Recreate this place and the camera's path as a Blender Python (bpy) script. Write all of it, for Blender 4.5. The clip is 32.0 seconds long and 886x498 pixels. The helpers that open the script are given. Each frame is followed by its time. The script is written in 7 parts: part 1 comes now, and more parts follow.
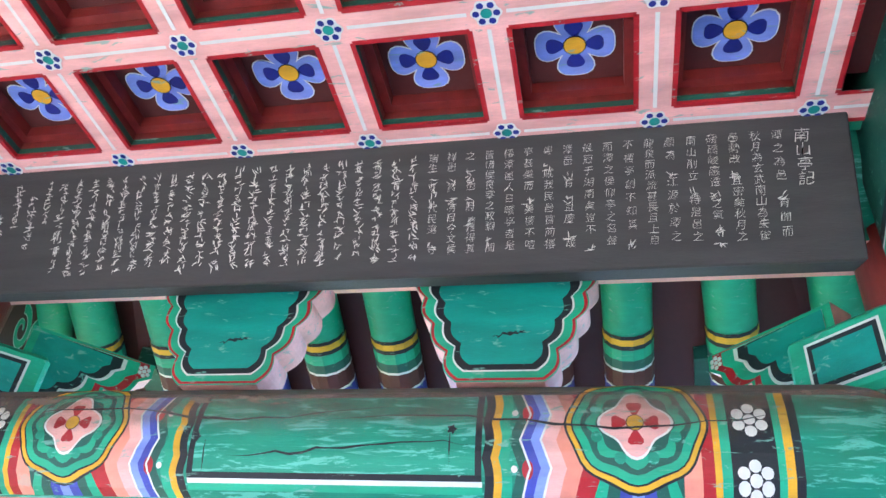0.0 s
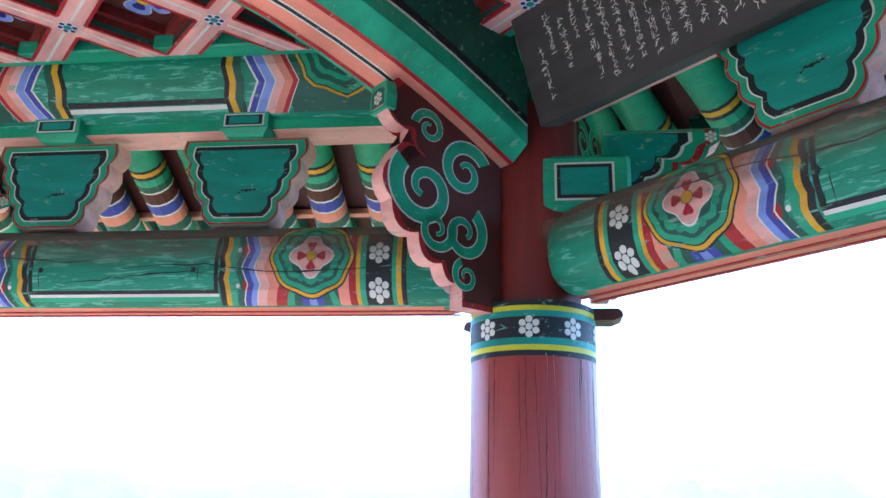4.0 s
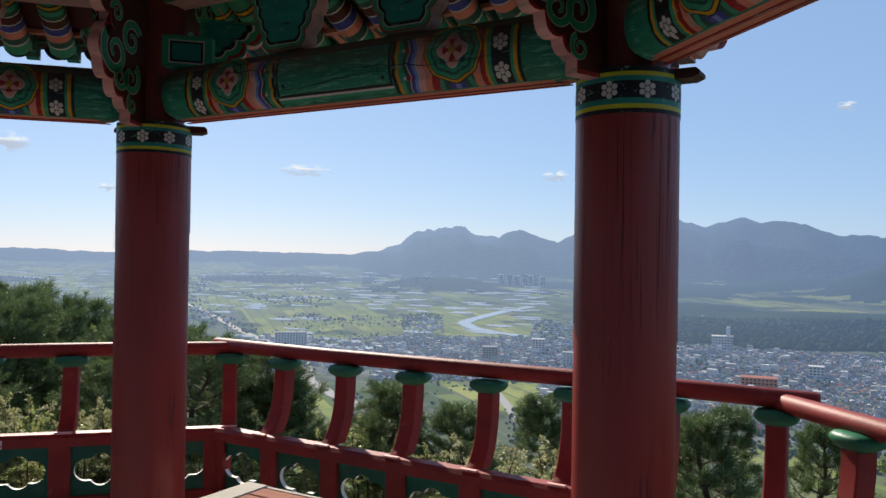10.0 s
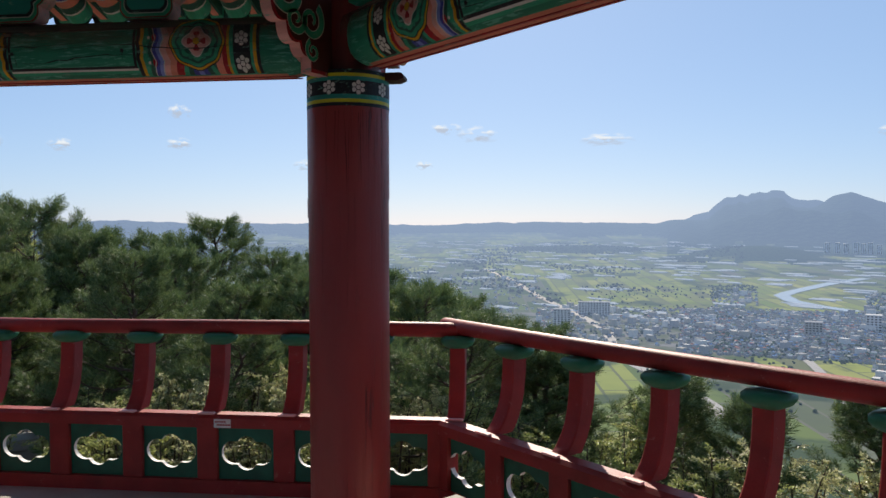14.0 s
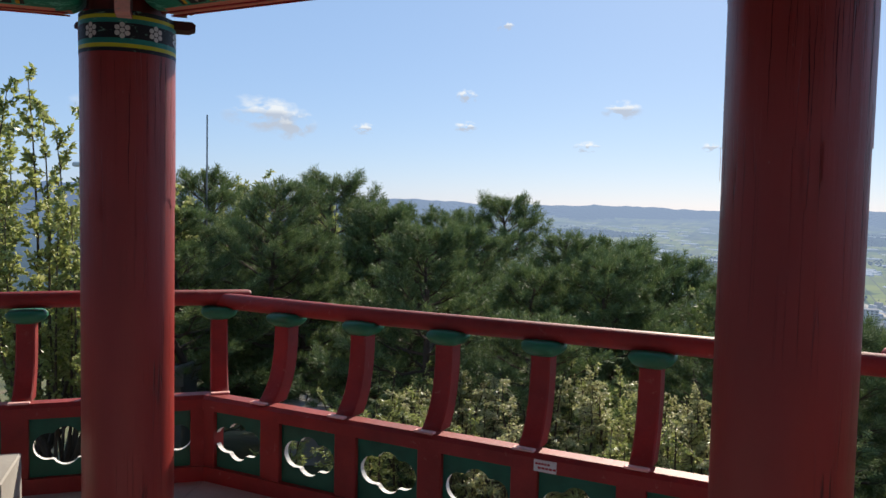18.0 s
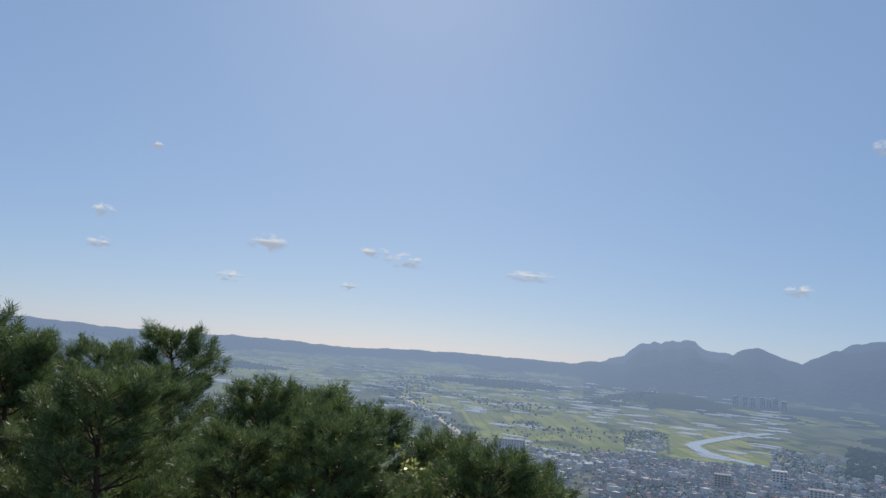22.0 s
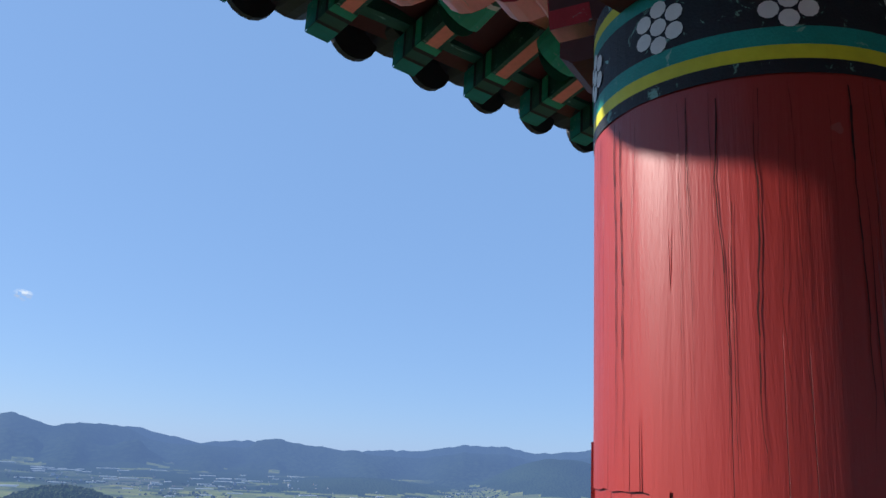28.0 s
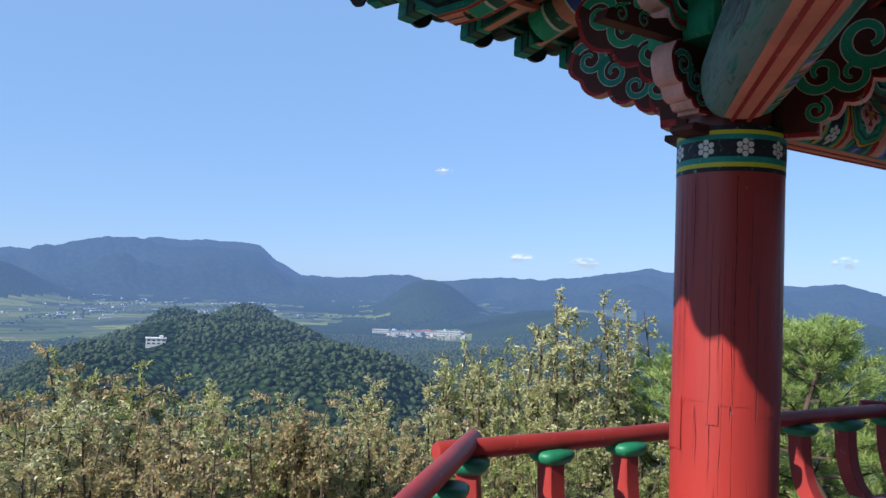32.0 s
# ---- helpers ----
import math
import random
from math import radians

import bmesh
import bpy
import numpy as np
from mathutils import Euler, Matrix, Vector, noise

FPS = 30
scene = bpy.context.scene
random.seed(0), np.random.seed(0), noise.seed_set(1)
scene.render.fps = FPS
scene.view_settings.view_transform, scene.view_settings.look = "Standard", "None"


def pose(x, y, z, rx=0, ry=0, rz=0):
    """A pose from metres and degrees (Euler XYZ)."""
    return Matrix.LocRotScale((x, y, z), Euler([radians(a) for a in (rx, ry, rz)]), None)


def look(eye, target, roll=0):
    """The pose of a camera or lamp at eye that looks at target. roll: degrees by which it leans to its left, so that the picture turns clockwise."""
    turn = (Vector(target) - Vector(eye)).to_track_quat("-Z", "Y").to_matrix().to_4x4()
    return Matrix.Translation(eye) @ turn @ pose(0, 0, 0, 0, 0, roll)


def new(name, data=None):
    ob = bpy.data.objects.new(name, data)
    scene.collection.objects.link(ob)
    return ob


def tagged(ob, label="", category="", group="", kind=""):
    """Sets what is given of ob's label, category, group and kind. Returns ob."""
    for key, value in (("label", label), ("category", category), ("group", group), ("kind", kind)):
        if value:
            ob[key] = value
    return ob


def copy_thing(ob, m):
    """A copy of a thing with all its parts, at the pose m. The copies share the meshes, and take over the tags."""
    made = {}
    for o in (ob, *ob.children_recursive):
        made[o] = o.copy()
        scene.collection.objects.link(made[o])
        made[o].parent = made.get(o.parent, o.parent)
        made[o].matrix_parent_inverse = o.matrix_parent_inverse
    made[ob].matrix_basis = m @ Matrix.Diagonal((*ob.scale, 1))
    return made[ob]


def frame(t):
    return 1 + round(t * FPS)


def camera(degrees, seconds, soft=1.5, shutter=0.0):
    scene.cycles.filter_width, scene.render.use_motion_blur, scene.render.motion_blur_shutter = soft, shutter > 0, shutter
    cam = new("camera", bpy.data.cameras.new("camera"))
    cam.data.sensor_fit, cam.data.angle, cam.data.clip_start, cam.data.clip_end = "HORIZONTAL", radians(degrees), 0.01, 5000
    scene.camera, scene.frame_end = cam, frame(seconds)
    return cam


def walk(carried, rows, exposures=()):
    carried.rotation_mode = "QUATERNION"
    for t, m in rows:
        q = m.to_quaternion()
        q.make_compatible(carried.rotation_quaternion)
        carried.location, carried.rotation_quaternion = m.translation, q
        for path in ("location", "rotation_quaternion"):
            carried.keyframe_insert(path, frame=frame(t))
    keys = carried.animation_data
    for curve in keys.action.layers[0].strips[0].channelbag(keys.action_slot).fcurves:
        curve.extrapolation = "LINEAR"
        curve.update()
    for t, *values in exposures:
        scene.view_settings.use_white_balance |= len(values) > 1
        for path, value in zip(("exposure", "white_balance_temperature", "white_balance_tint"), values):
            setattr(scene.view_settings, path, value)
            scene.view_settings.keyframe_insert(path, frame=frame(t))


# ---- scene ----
LENS = 59.16
PATH = [
    (0, 1.449, 0.014, 1.658, -57.934, 36.748, -4.948),
    (0.5, 1.432, 0.029, 1.657, -58.346, 37.564, -5.512),
    (1, 1.346, 0.08, 1.624, -56.849, 37.305, -4.993),
    (1.5, 1.342, 0.079, 1.622, -50.661, 35.347, -5.233),
    (2, 1.397, 0.044, 1.654, -40.112, 29.94, -6.158),
    (2.5, 1.338, 0.086, 1.632, -33.556, 26.428, -5.211),
    (3, 1.329, 0.099, 1.628, -26.75, 23.618, -4.842),
    (3.5, 1.33, 0.111, 1.631, -21.512, 20.119, -3.757),
    (4, 1.33, 0.131, 1.634, -17.009, 17.454, -1.336),
    (4.5, 1.308, 0.154, 1.638, -13.807, 16.081, 0.255),
    (6.5, 1.567, 0.63, 1.567, 2.826, 8.732, -2.234),
    (7, 1.613, 0.764, 1.558, 4.528, 5.989, -2.733),
    (7.5, 1.646, 0.84, 1.546, 14.017, 4.942, -2.433),
    (8, 1.688, 0.876, 1.547, 26.265, 3.496, -1.448),
    (8.5, 1.702, 0.867, 1.546, 36.012, 3.091, -0.068),
    (9, 1.754, 0.84, 1.538, 43.503, 2.665, -0.16),
    (9.5, 1.755, 0.855, 1.522, 49.102, 1.532, 0.018),
    (10, 1.699, 0.911, 1.515, 51.136, 0.526, -0.894),
    (10.5, 1.629, 0.984, 1.517, 53.835, 0.011, -0.914),
    (11, 1.583, 1.131, 1.513, 61.988, 0.055, -1.361),
    (11.5, 1.491, 1.251, 1.515, 70.055, 0.177, -0.477),
    (12, 1.342, 1.3, 1.51, 74.6, 0.299, 0.431),
    (12.5, 1.228, 1.385, 1.505, 75.211, -0.604, 0.62),
    (13, 1.185, 1.498, 1.511, 74.678, -0.865, -0.447),
    (13.5, 1.163, 1.556, 1.507, 73.354, -1.099, -0.349),
    (15.5, 1.102, 1.662, 1.447, 74.275, -4.785, 1.516),
    (16, 0.921, 1.655, 1.417, 77.681, -5.474, 0.039),
    (16.5, 0.703, 1.612, 1.432, 81.973, -5.426, -1.473),
    (17, 0.484, 1.568, 1.43, 88.965, -4.594, -1.747),
    (17.5, 0.19, 1.55, 1.444, 93.182, -2.985, -2.092),
    (18, -0.112, 1.422, 1.455, 93.192, -3.3, -1.256),
    (18.5, -0.327, 1.357, 1.445, 92.616, -3.777, -0.257),
    (19, -0.602, 1.345, 1.488, 93.504, -3.057, 1.466),
    (19.5, -0.936, 1.266, 1.475, 91.289, -2.056, 0.532),
    (20, -1.21, 1.199, 1.472, 87.479, -0.76, -0.588),
    (20.5, -1.507, 1.189, 1.515, 85.777, 2.58, -2.777),
    (21, -1.608, 0.961, 1.487, 82.486, 4.038, -3.023),
    (21.5, -1.787, 0.817, 1.524, 75.082, 5.364, -2.78),
    (22, -1.999, 0.772, 1.561, 67.179, 7.633, -4.407),
    (22.5, -2.203, 0.802, 1.565, 55.104, 9.185, -2.276),
    (23, -2.36, 0.872, 1.575, 42.068, 11.846, -1.436),
    (23.5, -2.427, 0.951, 1.626, 35.877, 14.845, -2.822),
    (24, -2.448, 1.036, 1.622, 26.617, 15.69, -3.152),
    (24.5, -2.53, 1.117, 1.628, 14.503, 14.615, -2.189),
    (25, -2.589, 1.162, 1.639, 3.819, 14.193, -1.77),
    (25.5, -2.616, 1.178, 1.63, -2.438, 13.632, -2.056),
    (26, -2.62, 1.197, 1.628, -4.974, 12.587, -1.498),
    (26.5, -2.596, 1.203, 1.629, -7.189, 12.008, -0.926),
    (28.5, -2.599, 1.646, 1.622, -22.011, 15.987, -3.487),
    (29, -2.683, 1.777, 1.616, -28.121, 13.11, -3.793),
    (29.5, -2.638, 1.91, 1.597, -29.915, 10.437, -4.532),
    (30, -2.608, 2.009, 1.588, -35.191, 7.7, -4.534),
    (30.5, -2.58, 2.135, 1.601, -43.779, 6.579, -3.474),
    (31, -2.553, 2.269, 1.604, -51.737, 6.484, -2.441),
    (31.5, -2.554, 2.337, 1.595, -55.708, 4.77, -2.364),
    (32, -2.561, 2.348, 1.58, -56.106, 2.725, -2.331),
]

cam = camera(LENS, 32.0, soft=1.5)
walk(cam, [(t, pose(x, y, z, 90 + p, r, a)) for t, x, y, z, a, p, r in PATH],
     exposures=[(0, 4.9, 5900, 9), (2, 4.9, 5900, 9), (3, 4.65, 5900, 9), (3.6, 4.2, 5900, 9), (4.2, 3.5, 6000, 9), (5, 2.2, 6300, 10), (6.5, 0.95, 6500, 10), (8, 0.5, 7100, 10), (15, 0.45, 7250, 11), (19, 0.52, 7250, 11), (20, 0.38, 7250, 11), (21.5, 0.1, 7150, 11), (23, 0.02, 7050, 11), (24.5, 0.1, 6800, 10), (26, 0.45, 6500, 10), (27.5, 0.5, 6400, 10), (28.5, 0.46, 6350, 10), (29.5, 0.34, 6350, 10), (30.5, 0.42, 6400, 10), (32, 0.63, 6350, 10)])

# ---- light ----
SUN_AZ, SUN_EL = 71.0, 32.8          # degrees, counted like the camera's yaw
sun_way = Vector((-math.sin(radians(SUN_AZ)) * math.cos(radians(SUN_EL)), math.cos(radians(SUN_AZ)) * math.cos(radians(SUN_EL)), math.sin(radians(SUN_EL))))
world = bpy.data.worlds.new("sky")
scene.world = world
world.use_nodes = True
wn = world.node_tree.nodes
sky = wn.new("ShaderNodeTexSky")
sky.sky_type, sky.sun_disc = "NISHITA", False
sky.sun_elevation, sky.sun_rotation = radians(SUN_EL), radians(-SUN_AZ)
sky.air_density, sky.dust_density, sky.ozone_density, sky.altitude = 0.9, 0.6, 2.5, 900
wn["Background"].inputs["Strength"].default_value = 0.085
hazemix = wn.new("ShaderNodeMix")
hazemix.data_type = "RGBA"
hazemix.inputs["Factor"].default_value = 0.64
hazemix.inputs["B"].default_value = (2.45, 4.4, 8.1, 1)        # pale haze light over the whole sky
world.node_tree.links.new(sky.outputs[0], hazemix.inputs["A"])
world.node_tree.links.new(hazemix.outputs["Result"], wn["Background"].inputs["Color"])
sun = new("sun", bpy.data.lights.new("sun", "SUN"))
sun.data.energy, sun.data.angle, sun.data.color = 5.0, radians(0.53), (1.0, 0.94, 0.86)
sun.matrix_world = look(sun_way * 50, (0, 0, 0))

# ---- materials ----
def ramp(nt, fac, stops):
    n = nt.nodes.new("ShaderNodeValToRGB")
    while len(n.color_ramp.elements) < len(stops):
        n.color_ramp.elements.new(0.5)
    for e, (p, c) in zip(n.color_ramp.elements, stops):
        e.position, e.color = p, (*c, 1) if len(c) == 3 else c
    nt.links.new(fac, n.inputs[0])
    return n.outputs[0]


def noise_node(nt, scale, detail=4.0, stretch=(1, 1, 1), coords="Object", rough=0.55, distort=0.0):
    tc, mp, n = nt.nodes.new("ShaderNodeTexCoord"), nt.nodes.new("ShaderNodeMapping"), nt.nodes.new("ShaderNodeTexNoise")
    mp.inputs["Scale"].default_value = stretch
    n.inputs["Scale"].default_value, n.inputs["Detail"].default_value, n.inputs["Roughness"].default_value = scale, detail, rough
    n.inputs["Distortion"].default_value = distort
    nt.links.new(tc.outputs[coords], mp.inputs[0])
    nt.links.new(mp.outputs[0], n.inputs["Vector"])
    return n.outputs["Fac"]


def mixc(nt, fac, a, b):
    n = nt.nodes.new("ShaderNodeMix")
    n.data_type = "RGBA"
    for sock, v in ((n.inputs["Factor"], fac), (n.inputs["A"], a), (n.inputs["B"], b)):
        if hasattr(v, "is_linked"):
            nt.links.new(v, sock)
        else:
            sock.default_value = v if isinstance(v, (int, float)) else (*v, 1)
    return n.outputs["Result"]


def surface(name, rough=0.6, metallic=0.0, spec=0.5):
    m = bpy.data.materials.new(name)
    m.use_nodes = True
    b = m.node_tree.nodes["Principled BSDF"]
    b.inputs["Roughness"].default_value, b.inputs["Metallic"].default_value = rough, metallic
    b.inputs["Specular IOR Level"].default_value = spec
    return m, m.node_tree, b


def bumped(nt, b, height, strength=0.3, distance=0.01):
    n = nt.nodes.new("ShaderNodeBump")
    n.inputs["Strength"].default_value, n.inputs["Distance"].default_value = strength, distance
    nt.links.new(height, n.inputs["Height"])
    nt.links.new(n.outputs[0], b.inputs["Normal"])


def painted(name, col, rough=0.55, wear=0.0, wear_col=(0.25, 0.55, 0.45), var=0.25, stretch=(1, 1, 1), spec=0.4):
    """Paint on timber: patchy tone, fine grain, flaked streaks."""
    m, nt, b = surface(name, rough, spec=spec)
    big, fine = noise_node(nt, 3.0, 5, stretch), noise_node(nt, 60.0, 3, stretch)
    dark, light = tuple(c * (1 - var) for c in col), tuple(min(1, c * (1 + var)) for c in col)
    c = ramp(nt, big, [(0.3, dark), (0.7, light)])
    c = mixc(nt, ramp(nt, fine, [(0.35, (0, 0, 0)), (0.75, (0.35, 0.35, 0.35))]), c, tuple(x * 0.75 for x in col))
    if wear:
        w = noise_node(nt, 9.0, 6, stretch, rough=0.7, distort=0.6)
        c = mixc(nt, ramp(nt, w, [(0.66 - wear * 0.12, (0, 0, 0)), (0.70 - wear * 0.12, (0.8, 0.8, 0.8))]), c, wear_col)
    nt.links.new(c, b.inputs["Base Color"])
    bumped(nt, b, fine, 0.25, 0.004)
    return m


ALONG = (1, 8, 8)       # grain along x
UP = (8, 8, 0.7)        # grain along z
GREEN = painted("green_paint", (0.014, 0.25, 0.155), 0.5, 1.0, (0.13, 0.50, 0.39), stretch=(1, 7, 7))
GREEN_B = painted("bright_green_paint", (0.025, 0.37, 0.21), 0.5, 0.45, (0.20, 0.42, 0.34), stretch=(1.5, 6, 6))
GREEN_D = painted("dark_green_paint", (0.016, 0.10, 0.072), 0.5, 0.45, (0.20, 0.42, 0.34), stretch=(1.5, 6, 6))
TEAL = painted("teal_paint", (0.012, 0.27, 0.22), 0.5, 0.45, (0.20, 0.42, 0.34), stretch=(1.5, 6, 6))
PINK = painted("salmon_paint", (0.78, 0.28, 0.20), 0.6, 0.25, (0.5, 0.35, 0.27))
ROSE = painted("pale_rose_paint", (0.82, 0.42, 0.38), 0.6, 0.45, (0.20, 0.42, 0.34), stretch=(1.5, 6, 6))
CRIMSON = painted("crimson_paint", (0.42, 0.012, 0.02), 0.5, 0.45, (0.20, 0.42, 0.34), stretch=(1.5, 6, 6))
RED = painted("oxide_red_paint", (0.19, 0.02, 0.017), 0.42, stretch=UP, spec=0.5)
RAILRED = painted("rail_red_paint", (0.27, 0.027, 0.023), 0.55, 0.25, (0.33, 0.10, 0.085), stretch=(2, 2, 2), spec=0.35)
BROWN = painted("maroon_paint", (0.085, 0.017, 0.014), 0.6)
BLACK = painted("black_paint", (0.012, 0.014, 0.018), 0.55, 0.45, (0.20, 0.42, 0.34), stretch=(1.5, 6, 6))
WHITE = painted("white_paint", (0.72, 0.72, 0.68), 0.6, var=0.1)
BLUE = painted("blue_paint", (0.055, 0.07, 0.40), 0.55, 0.45, (0.20, 0.42, 0.34), stretch=(1.5, 6, 6))
PALEBLUE = painted("pale_blue_paint", (0.22, 0.31, 0.74), 0.55, 0.45, (0.20, 0.42, 0.34), stretch=(1.5, 6, 6))
NAVY = painted("navy_paint", (0.012, 0.02, 0.20), 0.5)
YELLOW = painted("yellow_paint", (0.72, 0.38, 0.02), 0.55, 0.45, (0.20, 0.42, 0.34), stretch=(1.5, 6, 6))
LEMON = painted("lemon_paint", (0.62, 0.58, 0.03), 0.5)
GREYWOOD = painted("weathered_wood", (0.20, 0.17, 0.14), 0.8, stretch=ALONG)
BOARD = painted("black_board", (0.044, 0.040, 0.041), 0.6, stretch=ALONG)
STONE = painted("granite", (0.34, 0.32, 0.285), 0.8, var=0.15)
BENCH = painted("bench_plank", (0.30, 0.125, 0.085), 0.85, 0.3, (0.34, 0.20, 0.15), stretch=ALONG, spec=0.15)

# ---- builders ----
A0, RC, COL_R = -46.31, 3.0, 0.168
APO = RC * math.cos(math.pi / 8)
HALF = RC * math.sin(math.pi / 8)


def spot(r, az, z=0.0):
    return Vector((-r * math.sin(radians(az)), r * math.cos(radians(az)), z))


def side_pose(i):
    """x to the right seen from inside, y outward from the line of columns."""
    az = A0 + 45 * i + 22.5
    p = spot(APO, az)
    return pose(p.x, p.y, 0, 0, 0, az)


def corner_pose(k):
    p = spot(RC, A0 + 45 * k)
    return pose(p.x, p.y, 0, 0, 0, A0 + 45 * k)


def part(name, bm, material, parent=None, label="", smooth=False):
    me = bpy.data.meshes.new(name)
    if isinstance(bm, bmesh.types.BMesh):
        bmesh.ops.recalc_face_normals(bm, faces=bm.faces)
        bm.to_mesh(me)
        bm.free()
    else:
        me.from_pydata(*bm)
        me.update()
    for m in material if isinstance(material, (list, tuple)) else [material]:
        me.materials.append(m)
    if smooth:
        me.shade_smooth()
        if smooth != "all":
            me.set_sharp_from_angle(angle=radians(smooth if isinstance(smooth, (int, float)) and smooth is not True else 40))
    ob = new(name, me)
    if parent:
        ob.parent = parent
    return tagged(ob, label)


def empty(name, label, category, m=None, group="", kind=""):
    ob = new(name)
    ob.empty_display_size = 0.1
    if m is not None:
        ob.matrix_world = m
    return tagged(ob, label, category, group, kind)


def add_box(bm, x0, x1, y0, y1, z0, z1, mi=0, bevel=0.0):
    vs = [bm.verts.new((x, y, z)) for x in (x0, x1) for y in (y0, y1) for z in (z0, z1)]
    fs = [bm.faces.new([vs[i] for i in q]) for q in ((0, 1, 3, 2), (4, 6, 7, 5), (0, 4, 5, 1), (2, 3, 7, 6), (0, 2, 6, 4), (1, 5, 7, 3))]
    for f in fs:
        f.material_index = mi
    if bevel:
        es = list({e for f in fs for e in f.edges})
        r = bmesh.ops.bevel(bm, geom=es, offset=bevel, segments=1, affect="EDGES", profile=0.5)
        for f in r["faces"]:
            f.material_index = mi
    return vs


def box(x0, x1, y0, y1, z0, z1, bevel=0.004):
    bm = bmesh.new()
    add_box(bm, x0, x1, y0, y1, z0, z1, 0, bevel)
    return bm


def loft(bm, rings, mi=0, cap=True, closed=True):
    """Skin between rings of points."""
    vv = [[bm.verts.new(p) for p in r] for r in rings]
    n = len(rings[0])
    for a, b in zip(vv, vv[1:]):
        for j in range(n if closed else n - 1):
            f = bm.faces.new((a[j], a[(j + 1) % n], b[(j + 1) % n], b[j]))
            f.material_index = mi
    if cap:
        for r in (vv[0], vv[-1]):
            bm.faces.new(r).material_index = mi
    return vv


def ring(c, u, v, ru, rv=None, n=16):
    c, u, v = Vector(c), Vector(u), Vector(v)
    return [c + u * (ru * math.cos(2 * math.pi * i / n)) + v * ((rv or ru) * math.sin(2 * math.pi * i / n)) for i in range(n)]


def rod(bm, a, b, r0, r1=None, n=12, mi=0, cap=True):
    a, b = Vector(a), Vector(b)
    d = (b - a).normalized()
    u = d.orthogonal().normalized()
    v = d.cross(u)
    return loft(bm, [ring(a, u, v, r0, n=n), ring(b, u, v, r0 if r1 is None else r1, n=n)], mi, cap)


def lathe(bm, prof, n=24, mi=0):
    loft(bm, [[Vector((r * math.cos(2 * math.pi * i / n), r * math.sin(2 * math.pi * i / n), z)) for i in range(n)] for r, z in prof], mi)


def slab(bm, pts, t, m, mi=0, edge_mi=None, back_mi=None):
    """An outline in a plane, drawn out to the thickness t; m maps (u, v, w)."""
    a = [bm.verts.new(m @ Vector((u, v, -t / 2))) for u, v in pts]
    b = [bm.verts.new(m @ Vector((u, v, t / 2))) for u, v in pts]
    bm.faces.new(b).material_index = mi
    bm.faces.new(a[::-1]).material_index = mi if back_mi is None else back_mi
    for j in range(len(pts)):
        k = (j + 1) % len(pts)
        bm.faces.new((a[j], a[k], b[k], b[j])).material_index = mi if edge_mi is None else edge_mi


def paint(bm, pts, m, w, mi):
    """A flat painted patch, w off its ground."""
    bm.faces.new([bm.verts.new(m @ Vector((u, v, w))) for u, v in pts]).material_index = mi


FACE_IN = Matrix(((1, 0, 0, 0), (0, 0, -1, 0), (0, 1, 0, 0), (0, 0, 0, 1)))   # u along x, v up, w towards the inside

# ---- pavilion ----
PAL = [GREEN, GREEN_B, GREEN_D, PINK, ROSE, CRIMSON, BLUE, PALEBLUE, YELLOW, BLACK, WHITE, BROWN, TEAL, RED, GREYWOOD, LEMON, NAVY]
G, GB, GD, PK, RS, CR, BL, PB, YE, BK, WH, BR, TE, RD, GW, LE, NV = range(17)
BW = 0.12
OUT = Matrix.Rotation(math.pi, 4, "Z")


def blob(u, v, r, lobes=0, depth=0.0, n=32, turn=0.0, sv=1.0):
    return [(u + r * (1 + depth * math.cos(lobes * (a - turn))) * math.cos(a), v + sv * r * (1 + depth * math.cos(lobes * (a - turn))) * math.sin(a))
            for a in (2 * math.pi * i / n for i in range(n))]


def stripe(bm, m, w, mi, xs0, xs1, vs):
    """A band between two curves over the heights vs."""
    paint(bm, [(x, v) for x, v in zip(xs0, vs)] + [(x, v) for x, v in list(zip(xs1, vs))[::-1]], m, w, mi)


def plum(bm, m, u, v, w, r=0.010, mi=WH):
    for i in range(6):
        a = math.pi / 6 + i * math.pi / 3
        paint(bm, blob(u + 2.1 * r * math.cos(a), v + 2.1 * r * math.sin(a), r, n=10), m, w, mi)
    paint(bm, blob(u, v, r, n=10), m, w, mi)


